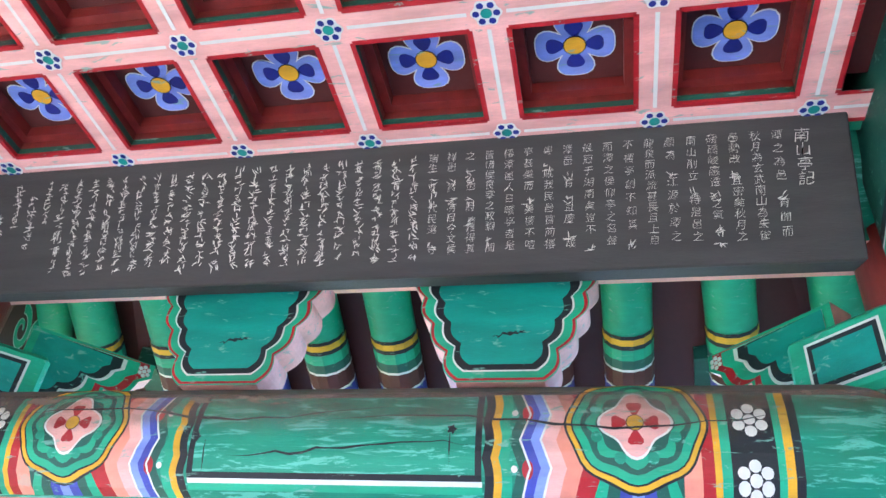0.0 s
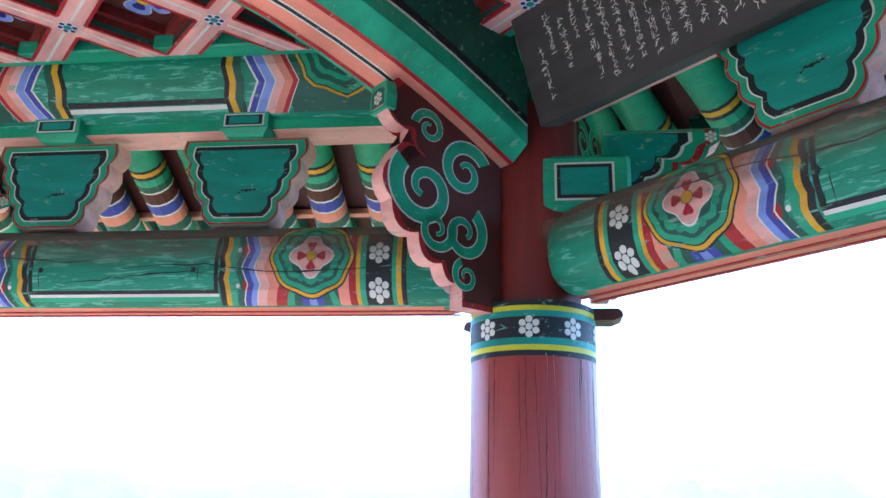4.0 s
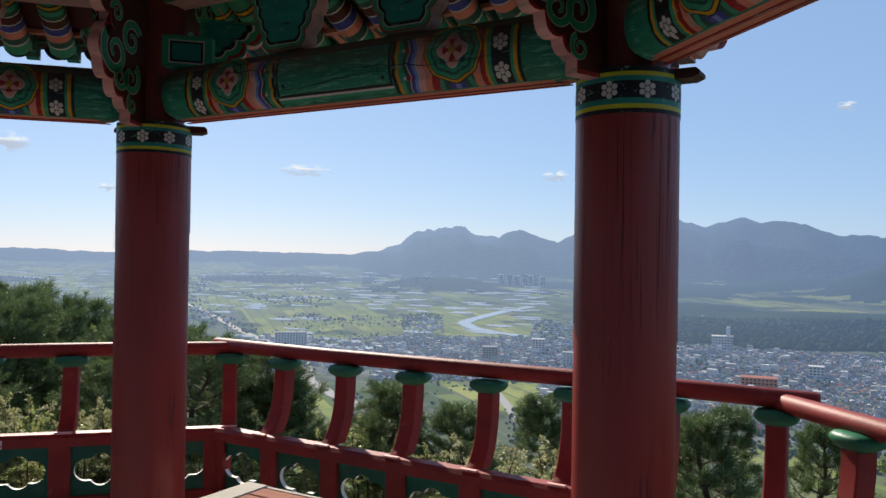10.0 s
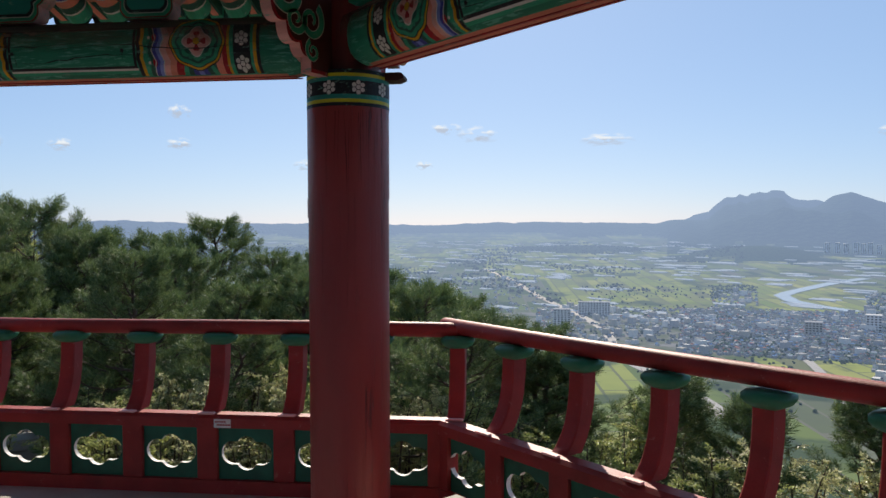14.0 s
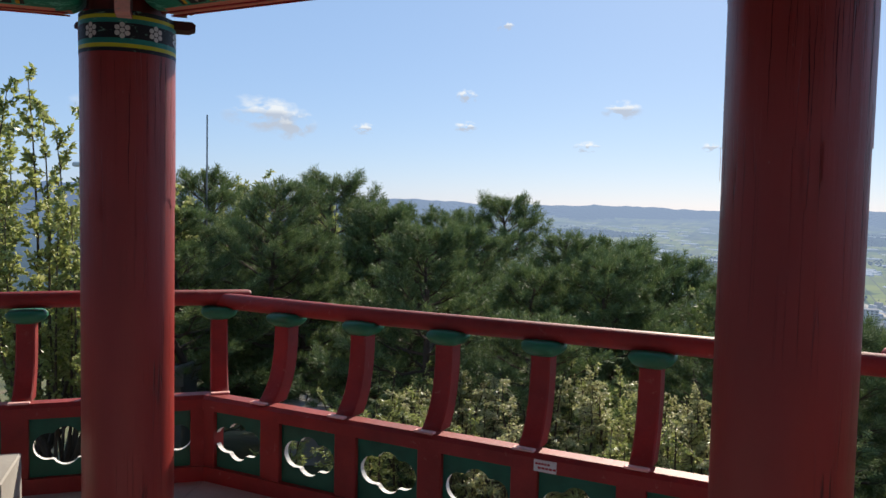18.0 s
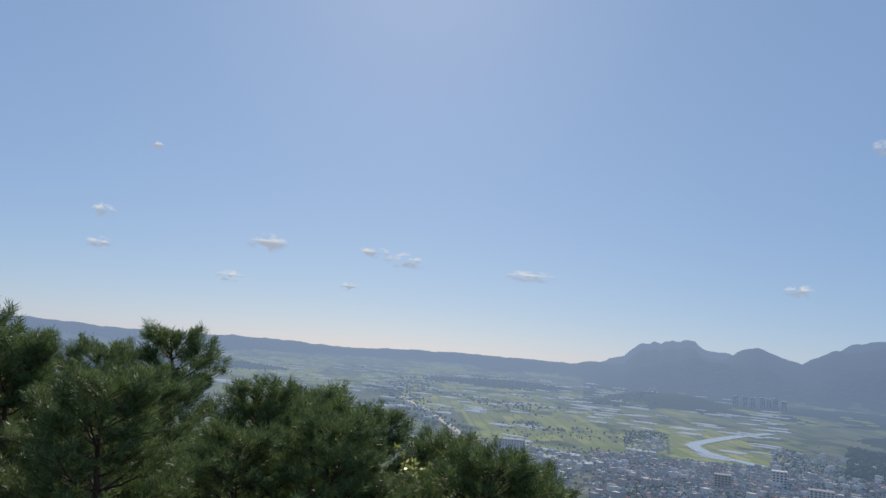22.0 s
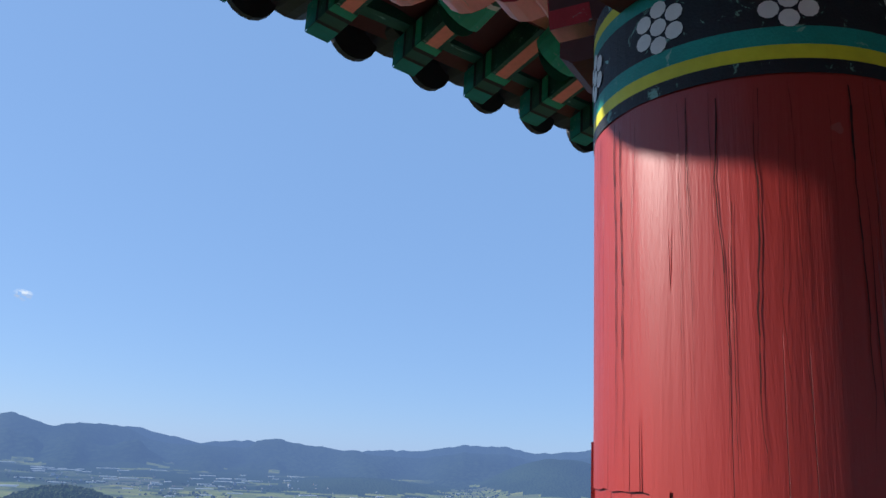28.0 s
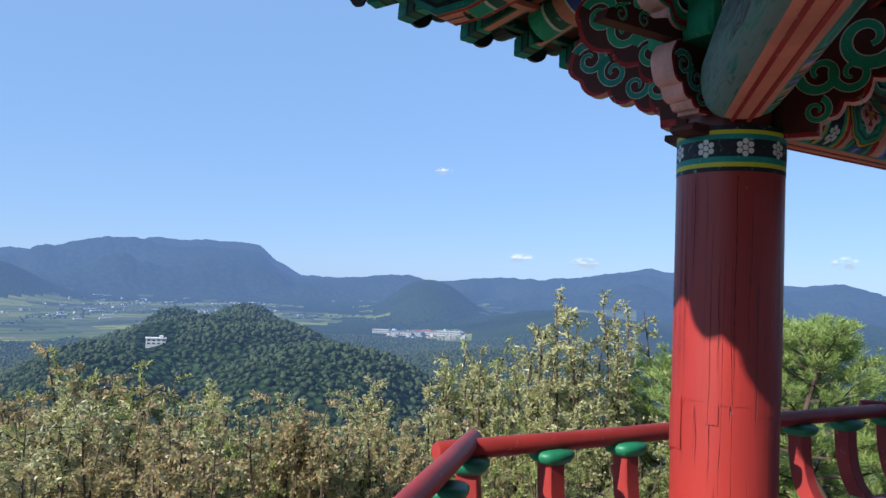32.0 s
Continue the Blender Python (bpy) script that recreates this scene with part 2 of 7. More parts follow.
def rosette(bm, m, u, v, s=1.0, w=0.0015):
    d = 0.0006
    for k, (r, lobes, dep, mi) in enumerate(((0.119, 8, 0.025, BK), (0.115, 8, 0.025, YE), (0.107, 8, 0.025, BK), (0.104, 8, 0.03, GB), (0.090, 8, 0.04, GD),
                                             (0.078, 8, 0.09, GB), (0.064, 8, 0.05, GD))):
        paint(bm, blob(u, v, r * s, lobes, dep, 48, sv=0.93), m, w + d * k, mi)
    for i in range(8):
        a = math.pi / 8 + i * math.pi / 4
        paint(bm, blob(u + 0.071 * s * math.cos(a), v + 0.066 * s * math.sin(a), 0.010 * s, n=10), m, w + d * 7, G)
    paint(bm, blob(u, v, 0.055 * s, 4, 0.17, 40, sv=1.0), m, w + d * 7, WH)
    paint(bm, blob(u, v, 0.051 * s, 4, 0.17, 40, sv=1.0), m, w + d * 8, RS)
    for i in range(4):
        a = i * math.pi / 2
        paint(bm, blob(u + 0.029 * s * math.cos(a), v + 0.029 * s * math.sin(a), 0.0125 * s, 3, 0.2, 14, a + math.pi), m, w + d * 9, CR)
    paint(bm, blob(u, v, 0.0155 * s, n=14), m, w + d * 9, BK)
    paint(bm, blob(u, v, 0.0140 * s, n=14), m, w + d * 10, YE)


def beam_end_paint(bm, m, sgn, z0, z1, seed=0):
    """The painted end of a beam's face: stripes, chevrons, a flower roundel, plum blossoms on black."""
    rnd = random.Random(seed)
    vs = [z0 + (z1 - z0) * i / 24 for i in range(25)]
    zig = [0.018 * (1 - abs(((v - z0) / (z1 - z0) * 2.0) % 1.0 - 0.5) * 2) for v in vs]
    wav = [0.006 * abs(math.sin((v - z0) / (z1 - z0) * math.pi * 3)) for v in vs]
    uc = HALF - 0.599

    def st(a, b, mi, shape, w=0.0008):
        stripe(bm, m, w, mi, [sgn * (uc + a + s) for s in shape], [sgn * (uc + b + s) for s in shape], vs)
    flat = [0.0] * 25
    st(-0.266, -0.250, BK, wav)
    st(-0.250, -0.236, YE, wav)
    st(-0.236, -0.218, GB, wav)
    st(-0.218, -0.196, GD, zig)
    st(-0.200, -0.196, WH, zig, 0.0012)
    st(-0.196, -0.164, BL, zig)
    st(-0.180, -0.164, PB, zig, 0.0010)
    st(-0.164, -0.160, WH, zig, 0.0012)
    st(-0.160, -0.108, RS, zig)
    st(-0.135, -0.108, PK, zig, 0.0010)
    st(-0.108, -0.072, CR, zig)
    st(-0.090, 0.120, GD, flat, 0.0005)
    st(0.075, 0.125, PK, flat, 0.0007)
    st(0.105, 0.125, CR, flat, 0.0009)
    st(0.124, 0.136, YE, flat)
    st(0.136, 0.152, GB, flat)
    st(0.152, 0.224, BK, flat)
    st(0.224, 0.236, GB, flat)
    st(0.236, 0.250, YE, flat)
    st(0.250, 0.264, BK, flat)
    for v in (z0 + 0.045, z0 + 0.145):
        paint(bm, blob(sgn * (uc - 0.208), v, 0.006, n=10), m, 0.0016, WH)
        paint(bm, blob(sgn * (uc - 0.185), v, 0.010, n=10, sv=1.6), m, 0.0010, CR)
    for v in (2.159, 2.258):
        plum(bm, m, sgn * (uc + 0.188), v, 0.0016)
    for k, mi in enumerate((GB, GD, BL, PB, BL, GD, GB)):
        x = (k - 3) * 0.022
        paint(bm, [(sgn * (uc + x - 0.011), z0), (sgn * (uc + x + 0.011), z0), (sgn * (uc + x * 0.8 + 0.008), z0 + 0.035), (sgn * (uc + x * 0.8 - 0.008), z0 + 0.035)], m, 0.0012, mi)
    rosette(bm, m, sgn * uc, 2.25)


def crack(bm, m, x0, x1, v, w, rnd, t=0.0022, mi=BK):
    n = 18
    up, lo = [], []
    for i in range(n + 1):
        x = x0 + (x1 - x0) * i / n
        y = v + 0.012 * math.sin(x * 9) + rnd.uniform(-0.004, 0.004)
        h = t * math.sin(math.pi * (i + 0.02) / (n + 0.04)) * rnd.uniform(0.4, 1.4)
        up.append((x, y + h))
        lo.append((x, y - h))
    paint(bm, up + lo[::-1], m, w, mi)


def timber(x0, x1, prof, mats=(0,)):
    """A bar along x with the section prof of (y, z, material of the face to the next)."""
    bm = bmesh.new()
    a = [bm.verts.new((x0, y, z)) for y, z, k in prof]
    b = [bm.verts.new((x1, y, z)) for y, z, k in prof]
    for j in range(len(prof)):
        q = (j + 1) % len(prof)
        bm.faces.new((a[j], a[q], b[q], b[j])).material_index = prof[j][2]
    bm.faces.new(a[::-1]).material_index = prof[0][2]
    bm.faces.new(b).material_index = prof[0][2]
    return bm


BELLY = [(2.118, 0.032), (2.123, 0.052), (2.136, 0.080), (2.16, 0.104), (2.20, 0.118), (2.24, 0.122), (2.28, 0.119), (2.31, 0.108), (2.335, 0.088), (2.355, 0.058), (2.366, 0.02)]


def belly(z):
    """Half the thickness of a lintel at the height z."""
    return float(np.interp(z, [a for a, b in BELLY], [b for a, b in BELLY]))


def bend(bm, y0=-BW):
    """Lays a flat painting on the rounded face of a lintel."""
    for z, w in BELLY[1:-1]:
        bmesh.ops.bisect_plane(bm, geom=bm.verts[:] + bm.edges[:] + bm.faces[:], plane_co=(0, 0, z), plane_no=(0, 0, 1), dist=1e-5)
    for v in bm.verts:
        k = BW - belly(v.co.z)
        v.co.y += k if y0 < 0 else -k
    return bm


def round_beam(x1):
    """The beam: rounded section, shoulders drawn in at both ends."""
    prof = [(-w, z) for z, w in BELLY] + [(w, z) for z, w in BELLY[::-1]]
    bm = bmesh.new()
    rings = []
    for x, k in ((-x1, 0.72), (-x1 + 0.012, 0.84), (-x1 + 0.04, 0.94), (-x1 + 0.09, 1.0), (x1 - 0.09, 1.0), (x1 - 0.04, 0.94), (x1 - 0.012, 0.84), (x1, 0.72)):
        rings.append([(x, y * k, 2.24 + (z - 2.24) * k) for y, z in prof])
    loft(bm, rings)
    for f in bm.faces:
        c = f.calc_center_median()
        f.material_index = 3 if c.z < 2.124 else 1 if c.z > 2.31 else 2 if c.y > 0.03 else 0
    return bm


DUSTY = painted("dusty_faded_paint", (0.13, 0.115, 0.095), 0.85, 0.4, (0.05, 0.16, 0.12), stretch=ALONG)
WORN = painted("weathered_green_timber", (0.045, 0.20, 0.155), 0.8, 1.9, (0.19, 0.25, 0.235), var=0.45, stretch=(1, 11, 11))


def dust_film():
    """Brown dust and faded paint along the upper edge, thinning downward in streaks."""
    m, nt, b = surface("dust_film", 0.9, spec=0.1)
    tc, sp, mr = nt.nodes.new("ShaderNodeTexCoord"), nt.nodes.new("ShaderNodeSeparateXYZ"), nt.nodes.new("ShaderNodeMapRange")
    mr.inputs["From Min"].default_value, mr.inputs["From Max"].default_value = 2.215, 2.325
    nt.links.new(tc.outputs["Object"], sp.inputs[0])
    nt.links.new(sp.outputs["Z"], mr.inputs["Value"])
    mu = nt.nodes.new("ShaderNodeMath")
    mu.operation = "MULTIPLY"
    nt.links.new(mr.outputs[0], mu.inputs[0])
    nt.links.new(ramp(nt, noise_node(nt, 7, 6, (1, 3, 3), rough=0.7), [(0.3, (0.15, 0.15, 0.15)), (0.65, (1, 1, 1))]), mu.inputs[1])
    nt.links.new(ramp(nt, noise_node(nt, 3, 4, (1, 4, 4)), [(0.3, (0.17, 0.13, 0.10)), (0.7, (0.25, 0.21, 0.17))]), b.inputs["Base Color"])
    tr, mx = nt.nodes.new("ShaderNodeBsdfTransparent"), nt.nodes.new("ShaderNodeMixShader")
    nt.links.new(mu.outputs[0], mx.inputs[0])
    nt.links.new(tr.outputs[0], mx.inputs[1])
    nt.links.new(b.outputs[0], mx.inputs[2])
    nt.links.new(mx.outputs[0], nt.nodes["Material Output"].inputs[0])
    return m


FILM = dust_film()


def lintel(seed, label):
    rnd = random.Random(seed)
    e = empty("lintel_beam", label, "beam", group="lintel beams between the columns")
    part("timber", round_beam(HALF - 0.15), [GREEN, DUSTY, WORN, PINK], e, smooth=50)
    bm = bmesh.new()
    m = Matrix.Translation((0, -BW, 0)) @ FACE_IN
    for s in (1, -1):
        beam_end_paint(bm, m, s, 2.126, 2.315, seed)
    u = HALF - 0.599 - 0.266
    for a, b, mi in ((2.152, 2.161, BK), (2.145, 2.152, WH), (2.135, 2.145, GB)):
        paint(bm, [(-u, a), (u, a), (u, b), (-u, b)], m, 0.0008, mi)
    paint(bm, [(-u, 2.156), (-u + 0.012, 2.156), (-u + 0.012, 2.31), (-u, 2.31)], m, 0.0008, BK)
    paint(bm, [(u - 0.012, 2.156), (u, 2.156), (u, 2.31), (u - 0.012, 2.31)], m, 0.0008, BK)
    for x0, x1, v in ((-0.75, 0.1, 2.25), (-0.1, 0.9, 2.235), (-0.3, 0.25, 2.205)):
        crack(bm, m, x0 + rnd.uniform(-0.1, 0.1), x1 + rnd.uniform(-0.1, 0.1), v + rnd.uniform(-0.02, 0.02), 0.0095, rnd)
    for x in (-u + 0.03, u - 0.06):
        paint(bm, blob(x + rnd.uniform(-0.02, 0.02), 2.21 + rnd.uniform(-0.03, 0.03), 0.008, 5, 0.3, 14), m, 0.0015, BK)
        crack(bm, m, x, x + 0.003, 2.2, 0.0012, rnd, 0.03)
    part("inner_painting", bend(bm), PAL, e)
    bm = bmesh.new()
    paint(bm, [(-HALF + 0.16, 2.215), (HALF - 0.16, 2.215), (HALF - 0.16, 2.3148), (-HALF + 0.16, 2.3148)], m, 0.012, 0)
    part("dust_film", bend(bm), FILM, e, "brown dust over faded paint")
    bm = bmesh.new()
    m = OUT @ Matrix.Translation((0, -BW, 0)) @ FACE_IN
    for s in (1, -1):
        for x0 in (0.0, 0.15, 0.3, -0.2, -0.4):
            crack(bm, m, x0 * s - 0.3, x0 * s + 0.5, 2.17 + 0.12 * rnd.random(), 0.006, rnd, 0.003)
    part("weather_crack", bend(bm, BW), PAL, e)
    bm = bmesh.new()
    for s in (1, -1):
        add_box(bm, -HALF + 0.2, HALF - 0.2, s * 0.024 - 0.006, s * 0.024 + 0.006, 2.1145, 2.1175, 0)
    part("underside_stripe", bm, CRIMSON, e)
    return e


for i in range(8):
    lintel(10 + i, "green painted lintel beam with flower roundels and cracks").matrix_world = side_pose(i)


def scallop(pts, n=3, depth=0.012):
    """Rounded bumps along a polyline, bulging to its left."""
    out = []
    for (x0, y0), (x1, y1) in zip(pts, pts[1:]):
        dx, dy = x1 - x0, y1 - y0
        for i in range(8):
            t = i / 8
            b = depth * abs(math.sin(math.pi * t))
            l = math.hypot(dx, dy)
            out.append((x0 + dx * t - dy / l * b, y0 + dy * t + dx / l * b))
    out.append(pts[-1])
    return out


def hwaban(label="green cloud-edged strut board with a pink scalloped rim"):
    """The scalloped board that stands between lintel and purlin."""
    e = empty("strut_board", label, "strut board", group="strut boards on the lintels")
    right = scallop([(0.088, 2.367), (0.115, 2.435), (0.150, 2.505), (0.172, 2.572), (0.190, 2.642)][::-1], depth=0.014)
    left = [(-x, z) for x, z in right[::-1]]
    bm = bmesh.new()
    slab(bm, right + left, 0.075, FACE_IN, 0, 1)
    part("body", bm, [GREEN_B, ROSE], e)
    bm = bmesh.new()
    for s in (1, -1):
        m = (Matrix.Identity(4) if s > 0 else OUT) @ Matrix.Translation((0, -0.0375, 0)) @ FACE_IN
        for k, (f, mi) in enumerate(((0.985, CR), (0.945, GB), (0.835, WH), (0.81, BK), (0.71, TE))):
            sc = lambda p: (p[0] * f, 2.505 + (p[1] - 2.505) * (f * 0.9 + 0.09))
            paint(bm, [sc(p) for p in right] + [sc(p) for p in left], m, 0.0008 + 0.0007 * k, mi)
        crack(bm, m, -0.02, 0.06, 2.47, 0.006, random.Random(3), 0.004)
    part("painting", bm, PAL, e)
    bm = bmesh.new()
    loft(bm, [[(x * a, y * a, z) for x, y in ((-0.075, -0.075), (0.075, -0.075), (0.075, 0.075), (-0.075, 0.075))] for a, z in ((0.72, 2.642), (1.0, 2.662), (1.0, 2.712))])
    part("bearing_block", bm, GREEN_B, e)
    for s in (1, -1):
        bm = bmesh.new()
        m = (Matrix.Identity(4) if s > 0 else OUT) @ Matrix.Translation((0, -0.075, 0)) @ FACE_IN
        for k, (a, mi) in enumerate(((0.062, WH), (0.057, BK), (0.046, TE))):
            paint(bm, [(-a, 2.667 + 0.004 * k), (a, 2.667 + 0.004 * k), (a, 2.707 - 0.004 * k), (-a, 2.707 - 0.004 * k)], m, 0.0008 + 0.0006 * k, mi)
        part("block_painting", bm, PAL, e)
    return e


h0 = hwaban()
first = True
for i in range(8):
    for x in (-0.30, 0.30):
        m = side_pose(i) @ Matrix.Translation((x, -0.02, 0))
        if first:
            h0.matrix_world, first = m, False
        else:
            copy_thing(h0, m)


def purlin(label):
    e = empty("purlin", label, "purlin", group="purlins over the lintels")
    n = 20
    prof = [(0.186 * math.cos(a), 2.870 + 0.180 * math.sin(a), 0) for a in (2 * math.pi * (j + 0.5) / n for j in range(n))]
    part("round_timber", timber(-HALF - 0.02, HALF + 0.02, prof), GREEN, e, smooth=40)
    part("bearer", timber(-HALF, HALF, [(-0.06, 2.670, 0), (-0.06, 2.708, 0), (0.06, 2.708, 0), (0.06, 2.670, 1)]), [GREEN_B, ROSE], e)
    bm = bmesh.new()

    def wrap(u0, u1, a0, a1, mi, k, f=None):
        """A patch on the round timber between two angles."""
        for j in range(8):
            p = []
            for a, uu in ((a0 + (a1 - a0) * j / 8, (u0, u1)), (a0 + (a1 - a0) * (j + 1) / 8, (u1, u0))):
                o = f(a) if f else 0.0
                for u in uu:
                    r = 0.1562 + 0.0006 * k
                    p.append((u + o, -r * math.cos(a), 2.845 + r * math.sin(a)))
            bm.faces.new([bm.verts.new(q) for q in p]).material_index = mi
    A, B = radians(-62), radians(62)
    for s in (1, -1):
        z = lambda a: s * 0.05 * (1 - abs((a / radians(62)) % 1.0 - 0.5) * 2)
        for a, b, mi in ((0.25, 0.265, BK), (0.265, 0.285, YE), (0.285, 0.31, GD)):
            wrap(s * a, s * b, A, B, mi, 1, lambda t: 0.006 * math.sin(t * 9))
        for a, b, mi in ((0.303, 0.31, WH), (0.31, 0.33, BL), (0.33, 0.333, WH), (0.333, 0.36, PB), (0.36, 0.364, WH), (0.364, 0.39, RS), (0.39, 0.415, PK), (0.415, 0.43, CR), (0.43, 0.433, WH)):
            wrap(s * a, s * b, A, B, mi, 1, z)
        wrap(s * 0.45, s * 0.80, A, B, GD, 0)
        for k, (r, mi) in enumerate(((0.15, YE), (0.142, BK), (0.138, GB), (0.122, GD), (0.105, GB), (0.09, GD))):
            for j in range(28):
                p = []
                for t in (j, j + 1):
                    a = 2 * math.pi * t / 28
                    q = 1 + 0.05 * math.cos(8 * a)
                    p.append((s * 0.62 + r * q * math.cos(a), r * q * math.sin(a) * 0.85))
                p.append((s * 0.62, 0.0))
                bm.faces.new([bm.verts.new((u, -(0.158 + 0.0006 * k) * math.cos(v / 0.157), 2.845 + (0.158 + 0.0006 * k) * math.sin(v / 0.157))) for u, v in p]).material_index = mi
        for i2 in range(5):
            a = radians(-60 + 30 * i2)
            for k, (r, mi) in enumerate(((0.033, WH), (0.030, PK), (0.020, RS), (0.012, CR))):
                bm.faces.new([bm.verts.new((s * (0.62 + 0.052 * math.cos(a)) + u, -(0.1625 + 0.0006 * k) * math.cos(v / 0.157), 2.845 + (0.1625 + 0.0006 * k) * math.sin(v / 0.157)))
                              for u, v in blob(0, 0.06 * math.sin(a), r, n=10)]).material_index = mi
    for a0, mi, k in ((-50, BK, 1), (-56, WH, 1), (44, BK, 1)):
        wrap(-0.25, 0.25, radians(a0), radians(a0 + 5), mi, k)
    for v in bm.verts:
        v.co.y, v.co.z = v.co.y * 1.2, 2.870 + (v.co.z - 2.845) * 1.161
    part("painting", bm, PAL, e)
    return e


q0 = purlin("green painted round purlin with blue and pink chevrons")
q0.matrix_world = side_pose(0)
for i in range(1, 8):
    copy_thing(q0, side_pose(i))


def spiral(bm, m, u, v, r, turns=1.5, w=0.001, hand=1, start=0.0, mi=GB, rim=WH, width=0.32):
    """A painted scroll: a broad band that winds inward, with a pale rim."""
    for k, (f, c) in enumerate(((1.0, rim), (0.80, mi))):
        n = 36
        pts = []
        for i in range(n + 1):
            t = i / n
            a = start + hand * 2 * math.pi * turns * t
            rr = r * (1 - 0.80 * t)
            hw = r * width * (1 - 0.65 * t) * f / 2 * 1.25
            pts.append((u + rr * math.cos(a), v + rr * math.sin(a), math.cos(a), math.sin(a), hw))
        for p, q in zip(pts, pts[1:]):
            paint(bm, [(p[0] + p[2] * p[4], p[1] + p[3] * p[4]), (q[0] + q[2] * q[4], q[1] + q[3] * q[4]), (q[0] - q[2] * q[4], q[1] - q[3] * q[4]), (p[0] - p[2] * p[4], p[1] - p[3] * p[4])],
                  m, w + 0.0007 * k, c)


def arcs(pts, depth=0.35, n=6):
    """Lobed outline: each step of the polyline bulges outward as an arc."""
    out = []
    for (x0, y0), (x1, y1) in zip(pts, pts[1:]):
        dx, dy = x1 - x0, y1 - y0
        for i in range(n):
            t = i / n
            b = depth * 4 * t * (1 - t)
            out.append((x0 + dx * t - dy * b, y0 + dy * t + dx * b))
    out.append(pts[-1])
    return out


RADIAL = Matrix(((0, 0, 1, 0), (1, 0, 0, 0), (0, 1, 0, 0), (0, 0, 0, 1)))     # u outward, v up, w along x


def scroll_arm(e, name, outline, back, scrolls, t, m0, edge=ROSE, face=BROWN, dark=GB):
    bm = bmesh.new()
    slab(bm, outline + back, t, m0 @ RADIAL, 0, 1)
    part(name, bm, [face, edge], e)
    for s in (1, -1):
        bm = bmesh.new()
        m = m0 @ RADIAL @ Matrix.Diagonal((1, 1, s, 1)) @ Matrix.Translation((0, 0, t / 2))
        n = len(outline)
        for j in range(n - 1):
            (x0, y0), (x1, y1) = outline[j], outline[j + 1]
            cx, cy = sum(p[0] for p in back) / len(back), sum(p[1] for p in back) / len(back)
            f = 0.95
            paint(bm, [(x0, y0), (x1, y1), (cx + (x1 - cx) * f, cy + (y1 - cy) * f), (cx + (x0 - cx) * f, cy + (y0 - cy) * f)], m, 0.0006, CR)
        for u, v, r, hand, st in scrolls:
            spiral(bm, m, u, v, r * 1.12, 1.3, 0.0014, hand, st, dark, WH, 0.46)
        part("scroll_painting", bm, PAL, e)


